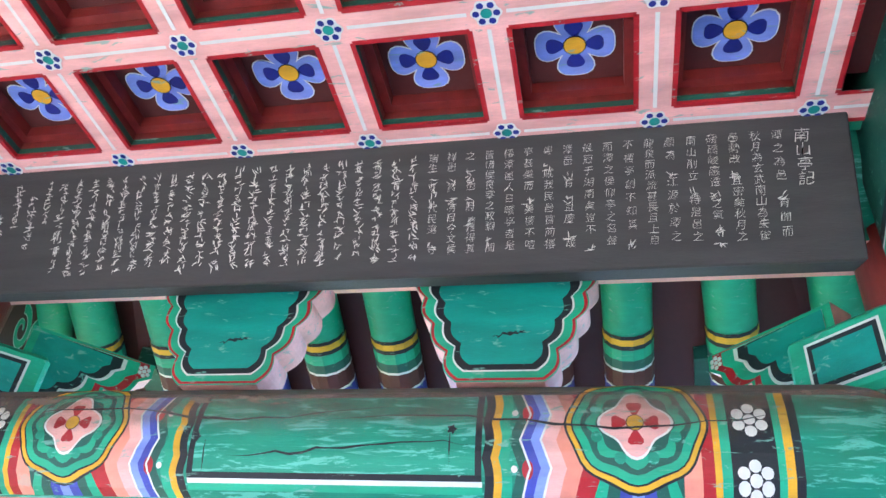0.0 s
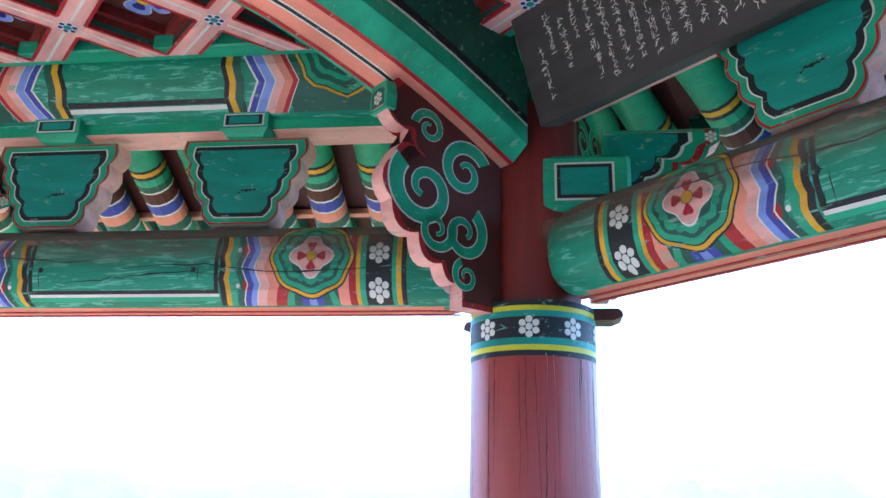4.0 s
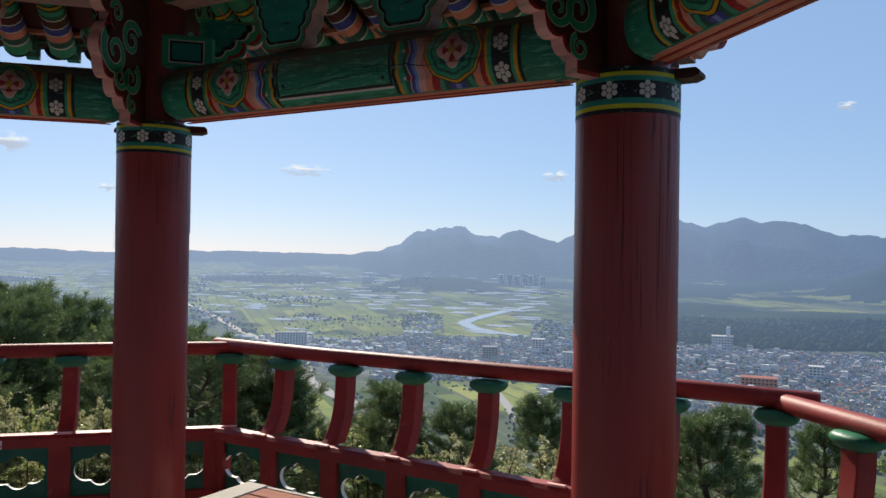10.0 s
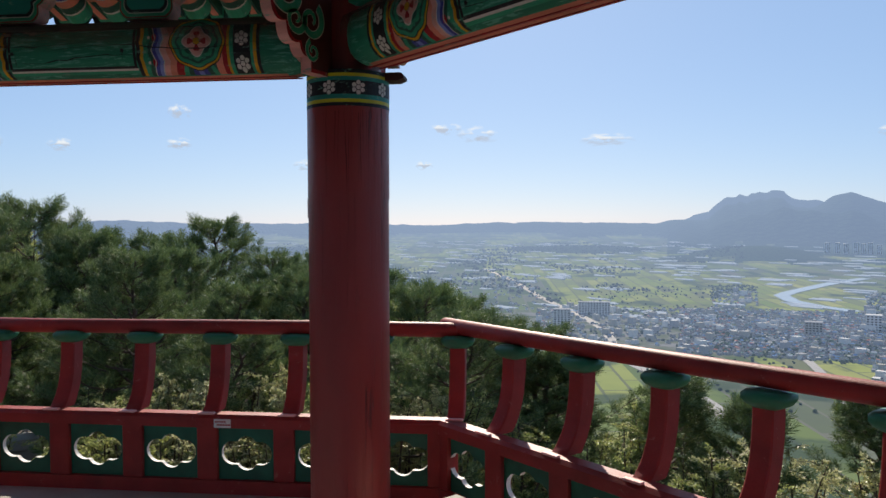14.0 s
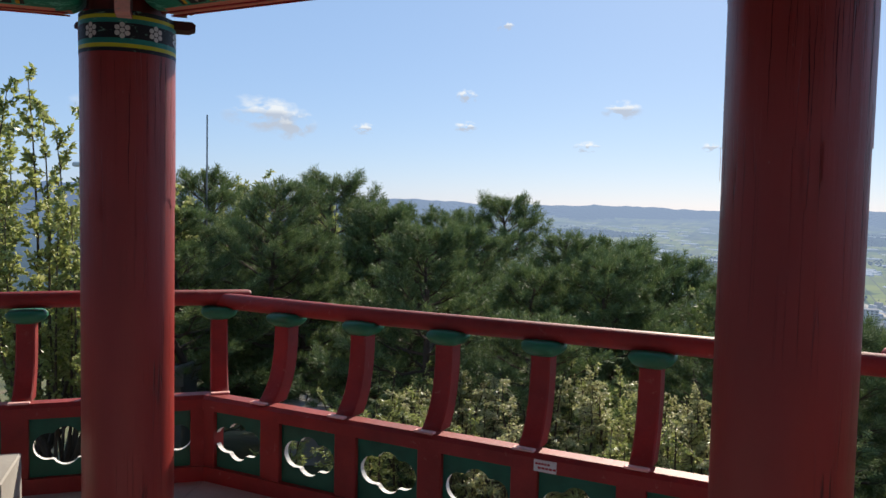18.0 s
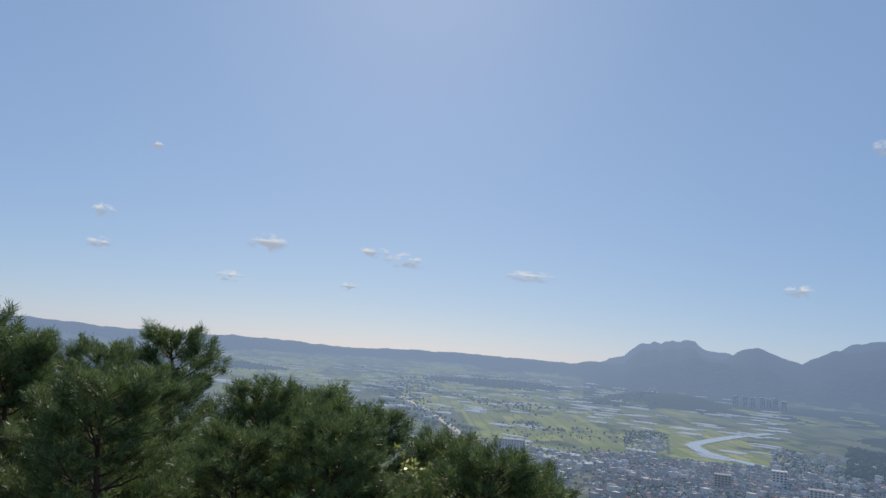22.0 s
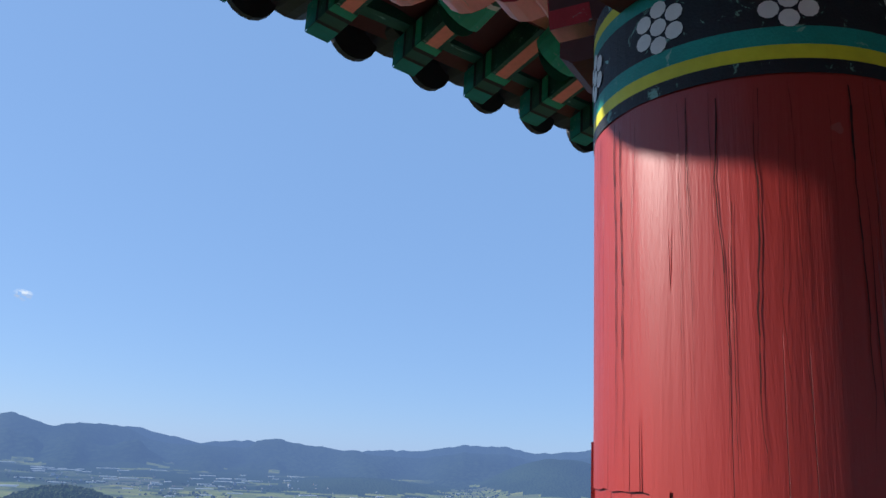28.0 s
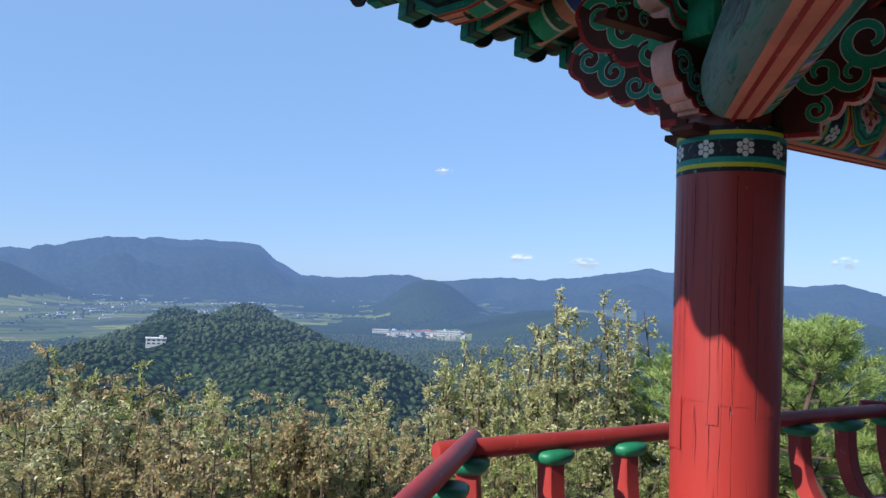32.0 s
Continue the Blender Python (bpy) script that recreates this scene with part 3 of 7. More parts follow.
def bracket_set(k, twist=0.0):
    e = empty("column_bracket", "carved bracket set with pink rims and green cloud scrolls", "bracket", corner_pose(k), "bracket sets on the columns")
    I = Matrix.Rotation(radians(twist), 4, "Z")
    # the arm that points inward
    o = [(-0.17, 2.085), (-0.29, 2.085)] + arcs([(-0.29, 2.15), (-0.37, 2.185), (-0.46, 2.25), (-0.56, 2.32), (-0.565, 2.43), (-0.46, 2.465)], 0.30) + arcs([(-0.46, 2.46), (-0.50, 2.53), (-0.585, 2.55)], 0.2) + [(-0.605, 2.56), (-0.605, 2.61), (-0.54, 2.665)]
    draw = lambda u: -0.17 + (u + 0.17) * 0.84
    o = [(draw(u) if u < -0.17 else u, v) for u, v in o]
    scroll_arm(e, "inner_arm", o, [(-0.14, 2.665), (-0.14, 2.085)], [(-0.40, 2.37, 0.085, 1, 2.4), (-0.27, 2.28, 0.062, -1, 1.0), (-0.27, 2.45, 0.07, 1, 0.5), (-0.26, 2.165, 0.036, 1, 2.0), (-0.36, 2.27, 0.05, -1, 0.4), (-0.39, 2.54, 0.042, -1, 3.0)], 0.05, I)
    bm = bmesh.new()
    m = I @ Matrix.Translation((0, draw(-0.605), 0)) @ FACE_IN
    paint(bm, [(-0.028, 2.562), (0.028, 2.562), (0.028, 2.608), (0, 2.615), (-0.028, 2.608)], m, 0.0006, GD)
    plum(bm, m, 0, 2.586, 0.0012, 0.0062)
    part("nose_blossom", bm, PAL, e)
    bm = bmesh.new()
    slab(bm, [(-0.036, 2.553), (0.036, 2.553), (0.040, 2.59), (0.030, 2.628), (-0.030, 2.628), (-0.040, 2.59)], 0.030, I @ Matrix.Translation((0, draw(-0.605) + 0.0155, 0)) @ FACE_IN)
    part("nose_block", bm, GREEN_B, e)
    # the arms that point outward
    o = [(0.17, 2.15), (0.225, 2.15), (0.23, 2.20)] + arcs([(0.245, 2.20), (0.25, 2.30), (0.31, 2.38), (0.42, 2.44), (0.55, 2.56), (0.53, 2.65), (0.40, 2.65)], -0.22) + arcs([(0.38, 2.68), (0.47, 2.77), (0.60, 2.84), (0.62, 2.93)], -0.22)
    scroll_arm(e, "outer_arm", o, [(0.45, 2.95), (0.14, 2.95), (0.14, 2.15)], [(0.46, 2.58, 0.062, 1, 0.6), (0.36, 2.51, 0.058, -1, 1.2), (0.27, 2.42, 0.06, 1, 0.5), (0.24, 2.29, 0.038, 1, 2.0), (0.30, 2.60, 0.06, -1, 0.2), (0.50, 2.81, 0.06, 1, 0.6), (0.37, 2.78, 0.06, -1, 2.2)], 0.07, Matrix.Identity(4))
    o = [(0.17, 2.195), (0.23, 2.195)] + arcs([(0.24, 2.220), (0.33, 2.260), (0.43, 2.300), (0.54, 2.350), (0.575, 2.450), (0.48, 2.510)], -0.28)
    scroll_arm(e, "lower_outer_arm", o, [(0.3, 2.510), (0.17, 2.440)], [(0.50, 2.425, 0.058, 1, 0.5), (0.405, 2.370, 0.05, -1, 1.2), (0.32, 2.310, 0.045, 1, 2.0)], 0.052, Matrix.Identity(4), dark=TE)
    # carved ends of the lintels that run past the column
    for s in (1, -1):
        m0 = Matrix.Rotation(radians(-67.5 * s), 4, "Z") @ Matrix.Translation((0, 0, 0))
        o = [(0.16, 2.15), (0.24, 2.15)] + arcs([(0.24, 2.165), (0.30, 2.185), (0.37, 2.23), (0.44, 2.28), (0.43, 2.34), (0.36, 2.355)], -0.2)
        o = [(0.16 + (u - 0.16) * 0.62, v) for u, v in o]
        scroll_arm(e, "lintel_tongue", o, [(0.16, 2.355)], [(0.285, 2.290, 0.034, 1, 0.5), (0.225, 2.25, 0.034, -1, 1.2), (0.20, 2.20, 0.026, 1, 2.0)], 0.085, m0, dark=TE)
    # upper post, bearing blocks, pads
    bm = bmesh.new()
    lathe(bm, [(0.135, 2.11), (0.135, 2.70)], 20)
    part("neck", bm, RED, e, smooth=40)
    bm = bmesh.new()
    for s in (1, -1):
        m = Matrix.Rotation(radians(67.5 * s), 4, "Z") @ Matrix.Translation((0, 0, 0)) @ RADIAL
        slab(bm, [(0.10, 2.086), (0.215, 2.086), (0.24, 2.096), (0.24, 2.108), (0.228, 2.118), (0.10, 2.118)], 0.09, m)
    slab(bm, [(0.10, 2.09), (0.19, 2.09), (0.205, 2.10), (0.205, 2.12), (0.10, 2.12)], 0.10, RADIAL)
    part("pad", bm, BROWN, e)
    bm = bmesh.new()
    for s in (1, -1):
        c = Matrix.Rotation(radians(67.5 * s), 4, "Z")
        vv = [[c @ Vector((x, y, z)) for x, y in ((-0.13, 0.02), (0.13, 0.02), (0.13, 0.27), (-0.13, 0.27))] for z in (2.37, 2.53)]
        loft(bm, vv)
    bmesh.ops.bevel(bm, geom=bm.edges[:], offset=0.012, segments=1, affect="EDGES")
    part("bearing_block", bm, GREEN_B, e)
    for s in (1, -1):
        c = Matrix.Rotation(radians(67.5 * s), 4, "Z")
        for sx in (1, -1):
            bm = bmesh.new()
            m = c @ Matrix(((0, 0, sx, 0), (1, 0, 0, 0), (0, 1, 0, 0), (0, 0, 0, 1))) @ Matrix.Translation((0, 0, 0.13))
            for k, (a, mi) in enumerate(((0.0, WH), (0.006, BK), (0.016, TE))):
                paint(bm, [(0.065 + a, 2.395 + a), (0.225 - a, 2.395 + a), (0.225 - a, 2.505 - a), (0.065 + a, 2.505 - a)], m, 0.0012 + 0.0006 * k, mi)
            part("block_painting", bm, PAL, e)
    # half strut boards beside the post, with a plum tip
    for s in (1, -1):
        c = Matrix.Rotation(radians(67.5 * s), 4, "Z")
        m = c @ RADIAL
        o = arcs([(0.27, 2.40), (0.35, 2.45), (0.42, 2.53), (0.50, 2.58)], -0.25) + [(0.53, 2.60), (0.53, 2.64), (0.20, 2.64), (0.20, 2.40)]
        bm = bmesh.new()
        slab(bm, o, 0.075, m, 0, 1)
        part("half_strut", bm, [GREEN_B, ROSE], e)
        bm = bmesh.new()
        for t in (1, -1):
            mm = m @ Matrix.Diagonal((1, 1, t, 1)) @ Matrix.Translation((0, 0, 0.0375))
            for kk, (f, mi) in enumerate(((0.95, CR), (0.86, GB), (0.74, WH), (0.70, BK), (0.6, TE))):
                paint(bm, [(0.24 + (u - 0.24) * f, 2.60 + (v - 2.60) * f) for u, v in o[:-2]] + [(0.22, 2.63), (0.22, 2.43 + (1 - f) * 0.15)], mm, 0.0008 + 0.0006 * kk, mi)
            plum(bm, mm, 0.505, 2.612, 0.005, 0.006)
        part("half_strut_painting", bm, PAL, e)
        # low cloud board on the lintel
        bm = bmesh.new()
        slab(bm, arcs([(0.27, 2.368), (0.60, 2.368), (0.585, 2.40), (0.50, 2.43), (0.40, 2.41), (0.28, 2.44)], -0.0) , 0.05, c @ Matrix.Translation((-0.0, 0, 0)) @ RADIAL, 0)
        part("cloud_board", bm, BROWN, e)
        for t in (1, -1):
            mm = m @ Matrix.Diagonal((1, 1, t, 1)) @ Matrix.Translation((0, 0, 0.025))
            for u, v, r, hand, st in ((0.535, 2.395, 0.028, 1, 0.4), (0.44, 2.395, 0.026, -1, 2.4)):
                bm = bmesh.new()
                spiral(bm, mm, u, v, r, 1.3, 0.001, hand, st, GB)
                part("cloud_painting", bm, PAL, e)
    return e


for first_k, twist, others in ((0, -22.5, (4,)), (7, 22.5, (3,)), (1, 0.0, (2, 5, 6))):
    br0 = bracket_set(first_k, twist)
    for k in others:
        copy_thing(br0, corner_pose(k))

# ---- columns ----
def column_red():
    m, nt, b = surface("column_red", 0.40, spec=0.5)
    big = noise_node(nt, 2.2, 5, (1, 1, 0.5))
    c = ramp(nt, big, [(0.3, (0.26, 0.022, 0.018)), (0.55, (0.33, 0.03, 0.024)), (0.8, (0.37, 0.042, 0.032))])
    grain = noise_node(nt, 30, 7, (1, 1, 0.06), rough=0.7, distort=0.3)
    split = noise_node(nt, 24, 3, (1, 1, 0.022), rough=0.5, distort=0.15)
    cracks = ramp(nt, split, [(0.494, (1, 1, 1)), (0.5, (0.2, 0.2, 0.2)), (0.506, (1, 1, 1))])
    region = ramp(nt, noise_node(nt, 3.5, 2, (1, 1, 0.4)), [(0.45, (0, 0, 0)), (0.6, (1, 1, 1))])
    cr2 = mixc(nt, region, (1, 1, 1), cracks)
    c = mixc(nt, cr2, (0.05, 0.01, 0.01), c)
    spots = ramp(nt, noise_node(nt, 38, 2), [(0.76, (0, 0, 0)), (0.78, (0.5, 0.5, 0.5))])
    c = mixc(nt, spots, c, (0.33, 0.12, 0.10))
    nt.links.new(c, b.inputs["Base Color"])
    h = mixc(nt, 0.8, grain, cr2)
    bumped(nt, b, h, 1.0, 0.009)
    nt.links.new(ramp(nt, big, [(0.3, (0.46, 0.46, 0.46)), (0.7, (0.34, 0.34, 0.34))]), b.inputs["Roughness"])
    return m


COLRED = column_red()
CRACKED = painted("crack_shadow", (0.035, 0.008, 0.008), 0.9)
BANDS = [(1.970, 1.984, BK), (1.984, 1.998, LE), (1.998, 2.016, TE), (2.016, 2.070, BK), (2.070, 2.086, TE), (2.086, 2.099, LE), (2.099, 2.114, BK)]


def column(k, seam):
    rnd = random.Random(40 + k)
    e = empty("column", "red round wooden column with a black plum-blossom band", "column", corner_pose(k), "columns of the pavilion")
    n = 72
    skin = lambda a, z: COL_R + 0.0006 * math.sin(3 * a + z * 4) + 0.0004 * math.sin(11 * a + 2 * z)
    edge, cur = [], 0.0
    for i in range(n):
        if i % 9 == 0 or rnd.random() < 0.06:
            cur = rnd.choice((-0.03, 0.0, 0.0, 0.0, 0.004, 0.008))
        edge.append(cur + rnd.uniform(-0.0015, 0.0015))
    bm = bmesh.new()
    rings = []
    for z in (seam, seam + 0.06, 1.2 + (seam - 1.2) * 0.5 + 0.45, 1.9, 1.971):
        rings.append([Vector((math.cos(2 * math.pi * i / n), math.sin(2 * math.pi * i / n), 0)) * skin(2 * math.pi * i / n, z) + Vector((0, 0, z + (edge[i] if z == seam else 0))) for i in range(n)])
    loft(bm, rings, cap=False)
    part("shaft", bm, COLRED, e, smooth=40)
    # long drying cracks down the shaft
    bm = bmesh.new()
    for c in range(64):
        a, z, w = rnd.uniform(0, 2 * math.pi), seam + 0.01 if c % 2 else rnd.uniform(seam + 0.03, 1.75), rnd.choice((0.0002, 0.0003, 0.0004, 0.0007, 0.0011))
        steps = rnd.randint(14, 60)
        for q in range(steps):
            ww = w * math.sin(math.pi * (q + 0.5) / steps) * rnd.uniform(0.6, 1.3)
            a2, z2 = a + rnd.gauss(0, 0.005), z + rnd.uniform(0.012, 0.022)
            if z2 > 1.965:
                break
            r0, r1 = skin(a, z) + 0.0009, skin(a2, z2) + 0.0009
            bm.faces.new([bm.verts.new((r * math.cos(t), r * math.sin(t), h)) for r, t, h in ((r0, a - ww / r0, z), (r0, a + ww / r0, z), (r1, a2 + ww / r1, z2), (r1, a2 - ww / r1, z2))])
            a, z = a2, z2
    part("crack", bm, CRACKED, e)
    bm = bmesh.new()
    rings = []
    for z in (0.12, 0.6, seam + 0.05):
        rings.append([Vector((math.cos(2 * math.pi * i / n), math.sin(2 * math.pi * i / n), 0)) * (COL_R - 0.0018) + Vector((0, 0, z)) for i in range(n)])
    loft(bm, rings)
    part("repaired_foot", bm, COLRED, e, "smoother fresh red lower length", smooth=40)
    bm = bmesh.new()
    for i2 in range(5):
        a, w, z1 = rnd.uniform(0, 6.28), rnd.uniform(0.12, 0.3), seam - rnd.uniform(0.02, 0.18)
        for j in range(3):
            aa, ab = a + w * j / 3, a + w * (j + 1) / 3
            bm.faces.new([bm.verts.new((0.1705 * math.cos(t), 0.1705 * math.sin(t), z)) for t, z in ((aa, z1), (ab, z1), (ab, seam + 0.012), (aa, seam + 0.012))])
    part("patch", bm, COLRED, e)
    if k == 2:
        # a let-in piece of new timber across the seam, standing a little proud
        bm = bmesh.new()
        mid = (corner_pose(k).inverted() @ Vector((-2.205, 2.275, 1.6))).to_2d()
        a0, r = math.atan2(mid.y, mid.x), COL_R + 0.002
        for j in range(8):
            aa, ab = (a0 - 0.40 + 0.08 * (j + t) for t in (0, 1))
            lo0, lo1, hi = 1.534 - 0.001 * j, 1.533 - 0.001 * j, 1.652
            ring = [(aa, lo0), (ab, lo1), (ab, hi), (aa, hi)]
            out = [bm.verts.new((r * math.cos(t), r * math.sin(t), z)) for t, z in ring]
            bm.faces.new(out)
            back = [bm.verts.new(((r - 0.005) * math.cos(t), (r - 0.005) * math.sin(t), z)) for t, z in ring]
            for u, v in ((0, 1), (2, 3)) + (((3, 0),) if j == 0 else ()) + (((1, 2),) if j == 7 else ()):
                bm.faces.new((out[u], back[u], back[v], out[v]))
        bmesh.ops.remove_doubles(bm, verts=bm.verts, dist=0.00005)
        bmesh.ops.recalc_face_normals(bm, faces=bm.faces)
        part("new_timber_piece", bm, COLRED, e, "piece of newer red wood let into the column", smooth=30)
    bm = bmesh.new()
    for z0, z1, mi in BANDS:
        r = COL_R + 0.0015
        loft(bm, [[Vector((r * math.cos(2 * math.pi * i / n), r * math.sin(2 * math.pi * i / n), z)) for i in range(n)] for z in (z0, z1)], mi, cap=False)
    for j in range(9):
        a = 2 * math.pi * (j + (0.0 if k == 2 else 0.25)) / 9
        for i in range(7):
            du, dv = (0, 0) if i == 6 else (0.0195 * math.cos(math.pi / 6 + i * math.pi / 3), 0.0195 * math.sin(math.pi / 6 + i * math.pi / 3))
            bm.faces.new([bm.verts.new(((COL_R + 0.0028) * math.cos(a + u / COL_R), (COL_R + 0.0028) * math.sin(a + u / COL_R), 2.043 + v)) for u, v in blob(du, dv, 0.0092, n=10)]).material_index = WH
    bm.faces.new([bm.verts.new((COL_R * math.cos(2 * math.pi * i / n), COL_R * math.sin(2 * math.pi * i / n), 2.114)) for i in range(n)]).material_index = BK
    part("painted_band", bm, PAL, e)
    s = empty("plinth_stone", "round grey granite plinth under a red column", "plinth", corner_pose(k), "plinth stones")
    bm = bmesh.new()
    lathe(bm, [(0.31, 0.04), (0.325, 0.075), (0.325, 0.095), (0.31, 0.125), (0.275, 0.15), (0.225, 0.165), (0.215, 0.167)], 36)
    part("stone", bm, STONE, s, smooth=50)


for k, seam in enumerate((1.4, 1.25, 1.60, 1.45, 1.3, 1.35, 1.3, 1.4)):
    column(k, seam)

# ---- cross beams and coffered ceiling, aligned with the side of the hanging board ----
CEIL_Z = 2.832
AX = Matrix.Rotation(radians(A0 - 22.5), 4, "Z")     # x to the right, y towards that side
for s in (1, -1):
    e = empty("cross_beam", "arched green beam with a salmon underside and black lines", "beam", AX @ Matrix.Translation((s * HALF, 0, 0)), "arched cross beams")
    rings = []
    ys = [APO - 0.14 - 2 * (APO - 0.14) * i / 40 for i in range(41)]
    zb = lambda y: 2.50 + 0.27 * (1 - max(0.0, (abs(y) - (APO - 1.15)) / 1.01) ** 1.9)
    for y in ys:
        z = zb(y)
        rings.append([(-0.075, y, z), (0.075, y, z), (0.13, y, z + 0.035), (0.13, y, 2.98), (-0.13, y, 2.98), (-0.13, y, z + 0.035)])
    bm = bmesh.new()
    vv = loft(bm, rings)
    for f in bm.faces:
        c = f.calc_center_median()
        f.material_index = 1 if abs(c.x) < 0.05 and c.z < 2.9 and abs(f.normal.y) < 0.9 else 0
    part("timber", bm, [GREEN_B, PINK, GREEN_B], e, smooth=30)
    bm = bmesh.new()
    for ya, yb in zip(ys, ys[1:]):
        za, z2 = zb(ya), zb(yb)
        for x0, x1, mi in ((-0.006, 0.006, BK), (-0.012, -0.006, WH), (0.006, 0.012, WH), (-0.075, -0.06, CR), (0.06, 0.075, CR)):
            bm.faces.new([bm.verts.new(p) for p in ((x0, ya, za - 0.0015), (x1, ya, za - 0.0015), (x1, yb, z2 - 0.0015), (x0, yb, z2 - 0.0015))]).material_index = mi
        for sx in (1, -1):
            for h0, h1, mi in ((0.035, 0.085, GB), (0.085, 0.093, WH), (0.093, 0.118, BK), (0.118, 0.40, GD)):
                if za + h0 < 2.96 and z2 + h0 < 2.96:
                    bm.faces.new([bm.verts.new((sx * 0.1315, y, min(2.975, z + h))) for y, z, h in ((ya, za, h0), (yb, z2, h0), (yb, z2, h1), (ya, za, h1))]).material_index = mi
    part("painting", bm, PAL, e)

CELL, OFFX = 0.297, 0.027
bm = bmesh.new()
inr = APO - 0.27
normals = [(math.cos(radians(90 + 45 * j)), math.sin(radians(90 + 45 * j))) for j in range(8)]
inside = lambda x, y, r: all(x * a + y * b < r for a, b in normals)
ytop = APO - 0.275


def clip(poly, r):
    for a, b in normals:
        out = []
        for j in range(len(poly)):
            p, q = poly[j], poly[(j + 1) % len(poly)]
            dp, dq = p[0] * a + p[1] * b - r, q[0] * a + q[1] * b - r
            if dp <= 0:
                out.append(p)
            if dp * dq < 0:
                t = dp / (dp - dq)
                out.append((p[0] + (q[0] - p[0]) * t, p[1] + (q[1] - p[1]) * t))
        poly = out
        if len(poly) < 3:
            return None
    return poly


def flat(pts, z, mi):
    p = clip(pts, inr + 0.04)
    if p:
        bm.faces.new([bm.verts.new((x, y, z)) for x, y in p]).material_index = mi


def rect(x0, x1, y0, y1):
    return [(x0, y0), (x1, y0), (x1, y1), (x0, y1)]


W2 = 0.036
for ix in range(-9, 10):
    for iy in range(0, 18):
        x, y = OFFX + ix * CELL, ytop - iy * CELL
        if not inside(x, y, inr + 0.35):
            continue
        # bars: rose with a white midline and crimson edges
        for a, b in (((x + W2, x + CELL - W2), (y - W2, y + W2)), ((x - W2, x + W2), (y - CELL + W2, y - W2))):
            flat(rect(*a, *b), CEIL_Z, RS)
            if a[1] - a[0] > b[1] - b[0]:
                flat(rect(*a, y - 0.004, y + 0.004), CEIL_Z - 0.0012, WH)
                for s in (1, -1):
                    flat(rect(*a, y + s * W2 - 0.005, y + s * W2 + 0.005), CEIL_Z - 0.0012, CR)
            else:
                flat(rect(x - 0.004, x + 0.004, *b), CEIL_Z - 0.0012, WH)
                for s in (1, -1):
                    flat(rect(x + s * W2 - 0.005, x + s * W2 + 0.005, *b), CEIL_Z - 0.0012, CR)
        flat(rect(x - W2, x + W2, y - W2, y + W2), CEIL_Z, RS)
        for j in range(6):
            a = j * math.pi / 3
            flat(blob(x + 0.019 * math.cos(a), y + 0.019 * math.sin(a), 0.0068, n=8), CEIL_Z - 0.0030, NV)
        flat(blob(x, y, 0.027, 6, 0.10, 30), CEIL_Z - 0.0018, WH)
        flat(blob(x, y, 0.011, n=10), CEIL_Z - 0.0030, TE)
        # the sunk panel
        x0, x1, y0, y1 = x + W2, x + CELL - W2, y - CELL + W2, y - W2
        if not all(inside(px, py, inr + 0.04) for px, py in ((x0, y0), (x1, y0), (x0, y1), (x1, y1))):
            flat(rect(x0, x1, y0, y1), CEIL_Z + 0.05, BR)
            continue
        zz, d = CEIL_Z, 0.0
        for dz, step, mi_v, mi_h in ((0.012, 0.0, CR, CR), (0.016, 0.0, GD, GD), (0.02, 0.02, RD, RD), (0.03, 0.0, RD, RD)):
            a0, a1, b0, b1 = x0 + d, x1 - d, y0 + d, y1 - d
            c4 = [(a0, b0), (a1, b0), (a1, b1), (a0, b1)]
            for j in range(4):
                p, q = c4[j], c4[(j + 1) % 4]
                bm.faces.new([bm.verts.new(v) for v in ((*p, zz), (*q, zz), (*q, zz + dz), (*p, zz + dz))]).material_index = mi_v
            zz += dz
            if step:
                for r4 in (rect(a0, a1, b0, b0 + step), rect(a0, a1, b1 - step, b1), rect(a0, a0 + step, b0 + step, b1 - step), rect(a1 - step, a1, b0 + step, b1 - step)):
                    bm.faces.new([bm.verts.new((*p, zz)) for p in r4]).material_index = mi_h
                d += step
        a0, a1, b0, b1 = x0 + d, x1 - d, y0 + d, y1 - d
        bm.faces.new([bm.verts.new((*p, zz)) for p in rect(a0, a1, b0, b1)]).material_index = BR
        cx, cy = (a0 + a1) / 2, (b0 + b1) / 2
        for j in range(4):
            a = j * math.pi / 2 + math.pi / 4 * 0
            for k, (r, o, mi) in enumerate(((0.037, 0.045, WH), (0.0345, 0.045, PB), (0.0175, 0.040, NV))):
                bm.faces.new([bm.verts.new((*p, zz - 0.002 - 0.001 * k)) for p in blob(cx + o * math.cos(a), cy + o * math.sin(a), r, 3, 0.10, 20, a + math.pi)]).material_index = mi
        for k, (r, mi) in enumerate(((0.023, BK), (0.021, YE))):
            bm.faces.new([bm.verts.new((*p, zz - 0.006 - 0.001 * k)) for p in blob(cx, cy, r, n=16)]).material_index = mi
ce = tagged(part("ceiling", bm, PAL), "coffered ceiling with rose bars and blue four-petal flowers", "ceiling", kind="structure")
ce.matrix_world = AX
bm = bmesh.new()
slab(bm, [tuple(spot((inr + 0.25) / math.cos(math.pi / 8), A0 + 45 * k).xy) for k in range(8)], 0.03, Matrix.Translation((0, 0, CEIL_Z + 0.16)))
tagged(part("ceiling_deck", bm, BROWN), "dark boards over the coffers", "ceiling", kind="structure")
# fascia between purlin and coffers
for i in range(8):
    ob = tagged(part("trim", box(-1.02, 1.02, -0.265, -0.20, CEIL_Z + 0.004, CEIL_Z + 0.05, 0.004), GREEN_B), "green ceiling ledge", "trim", kind="structure")
    ob.matrix_world = side_pose(i)

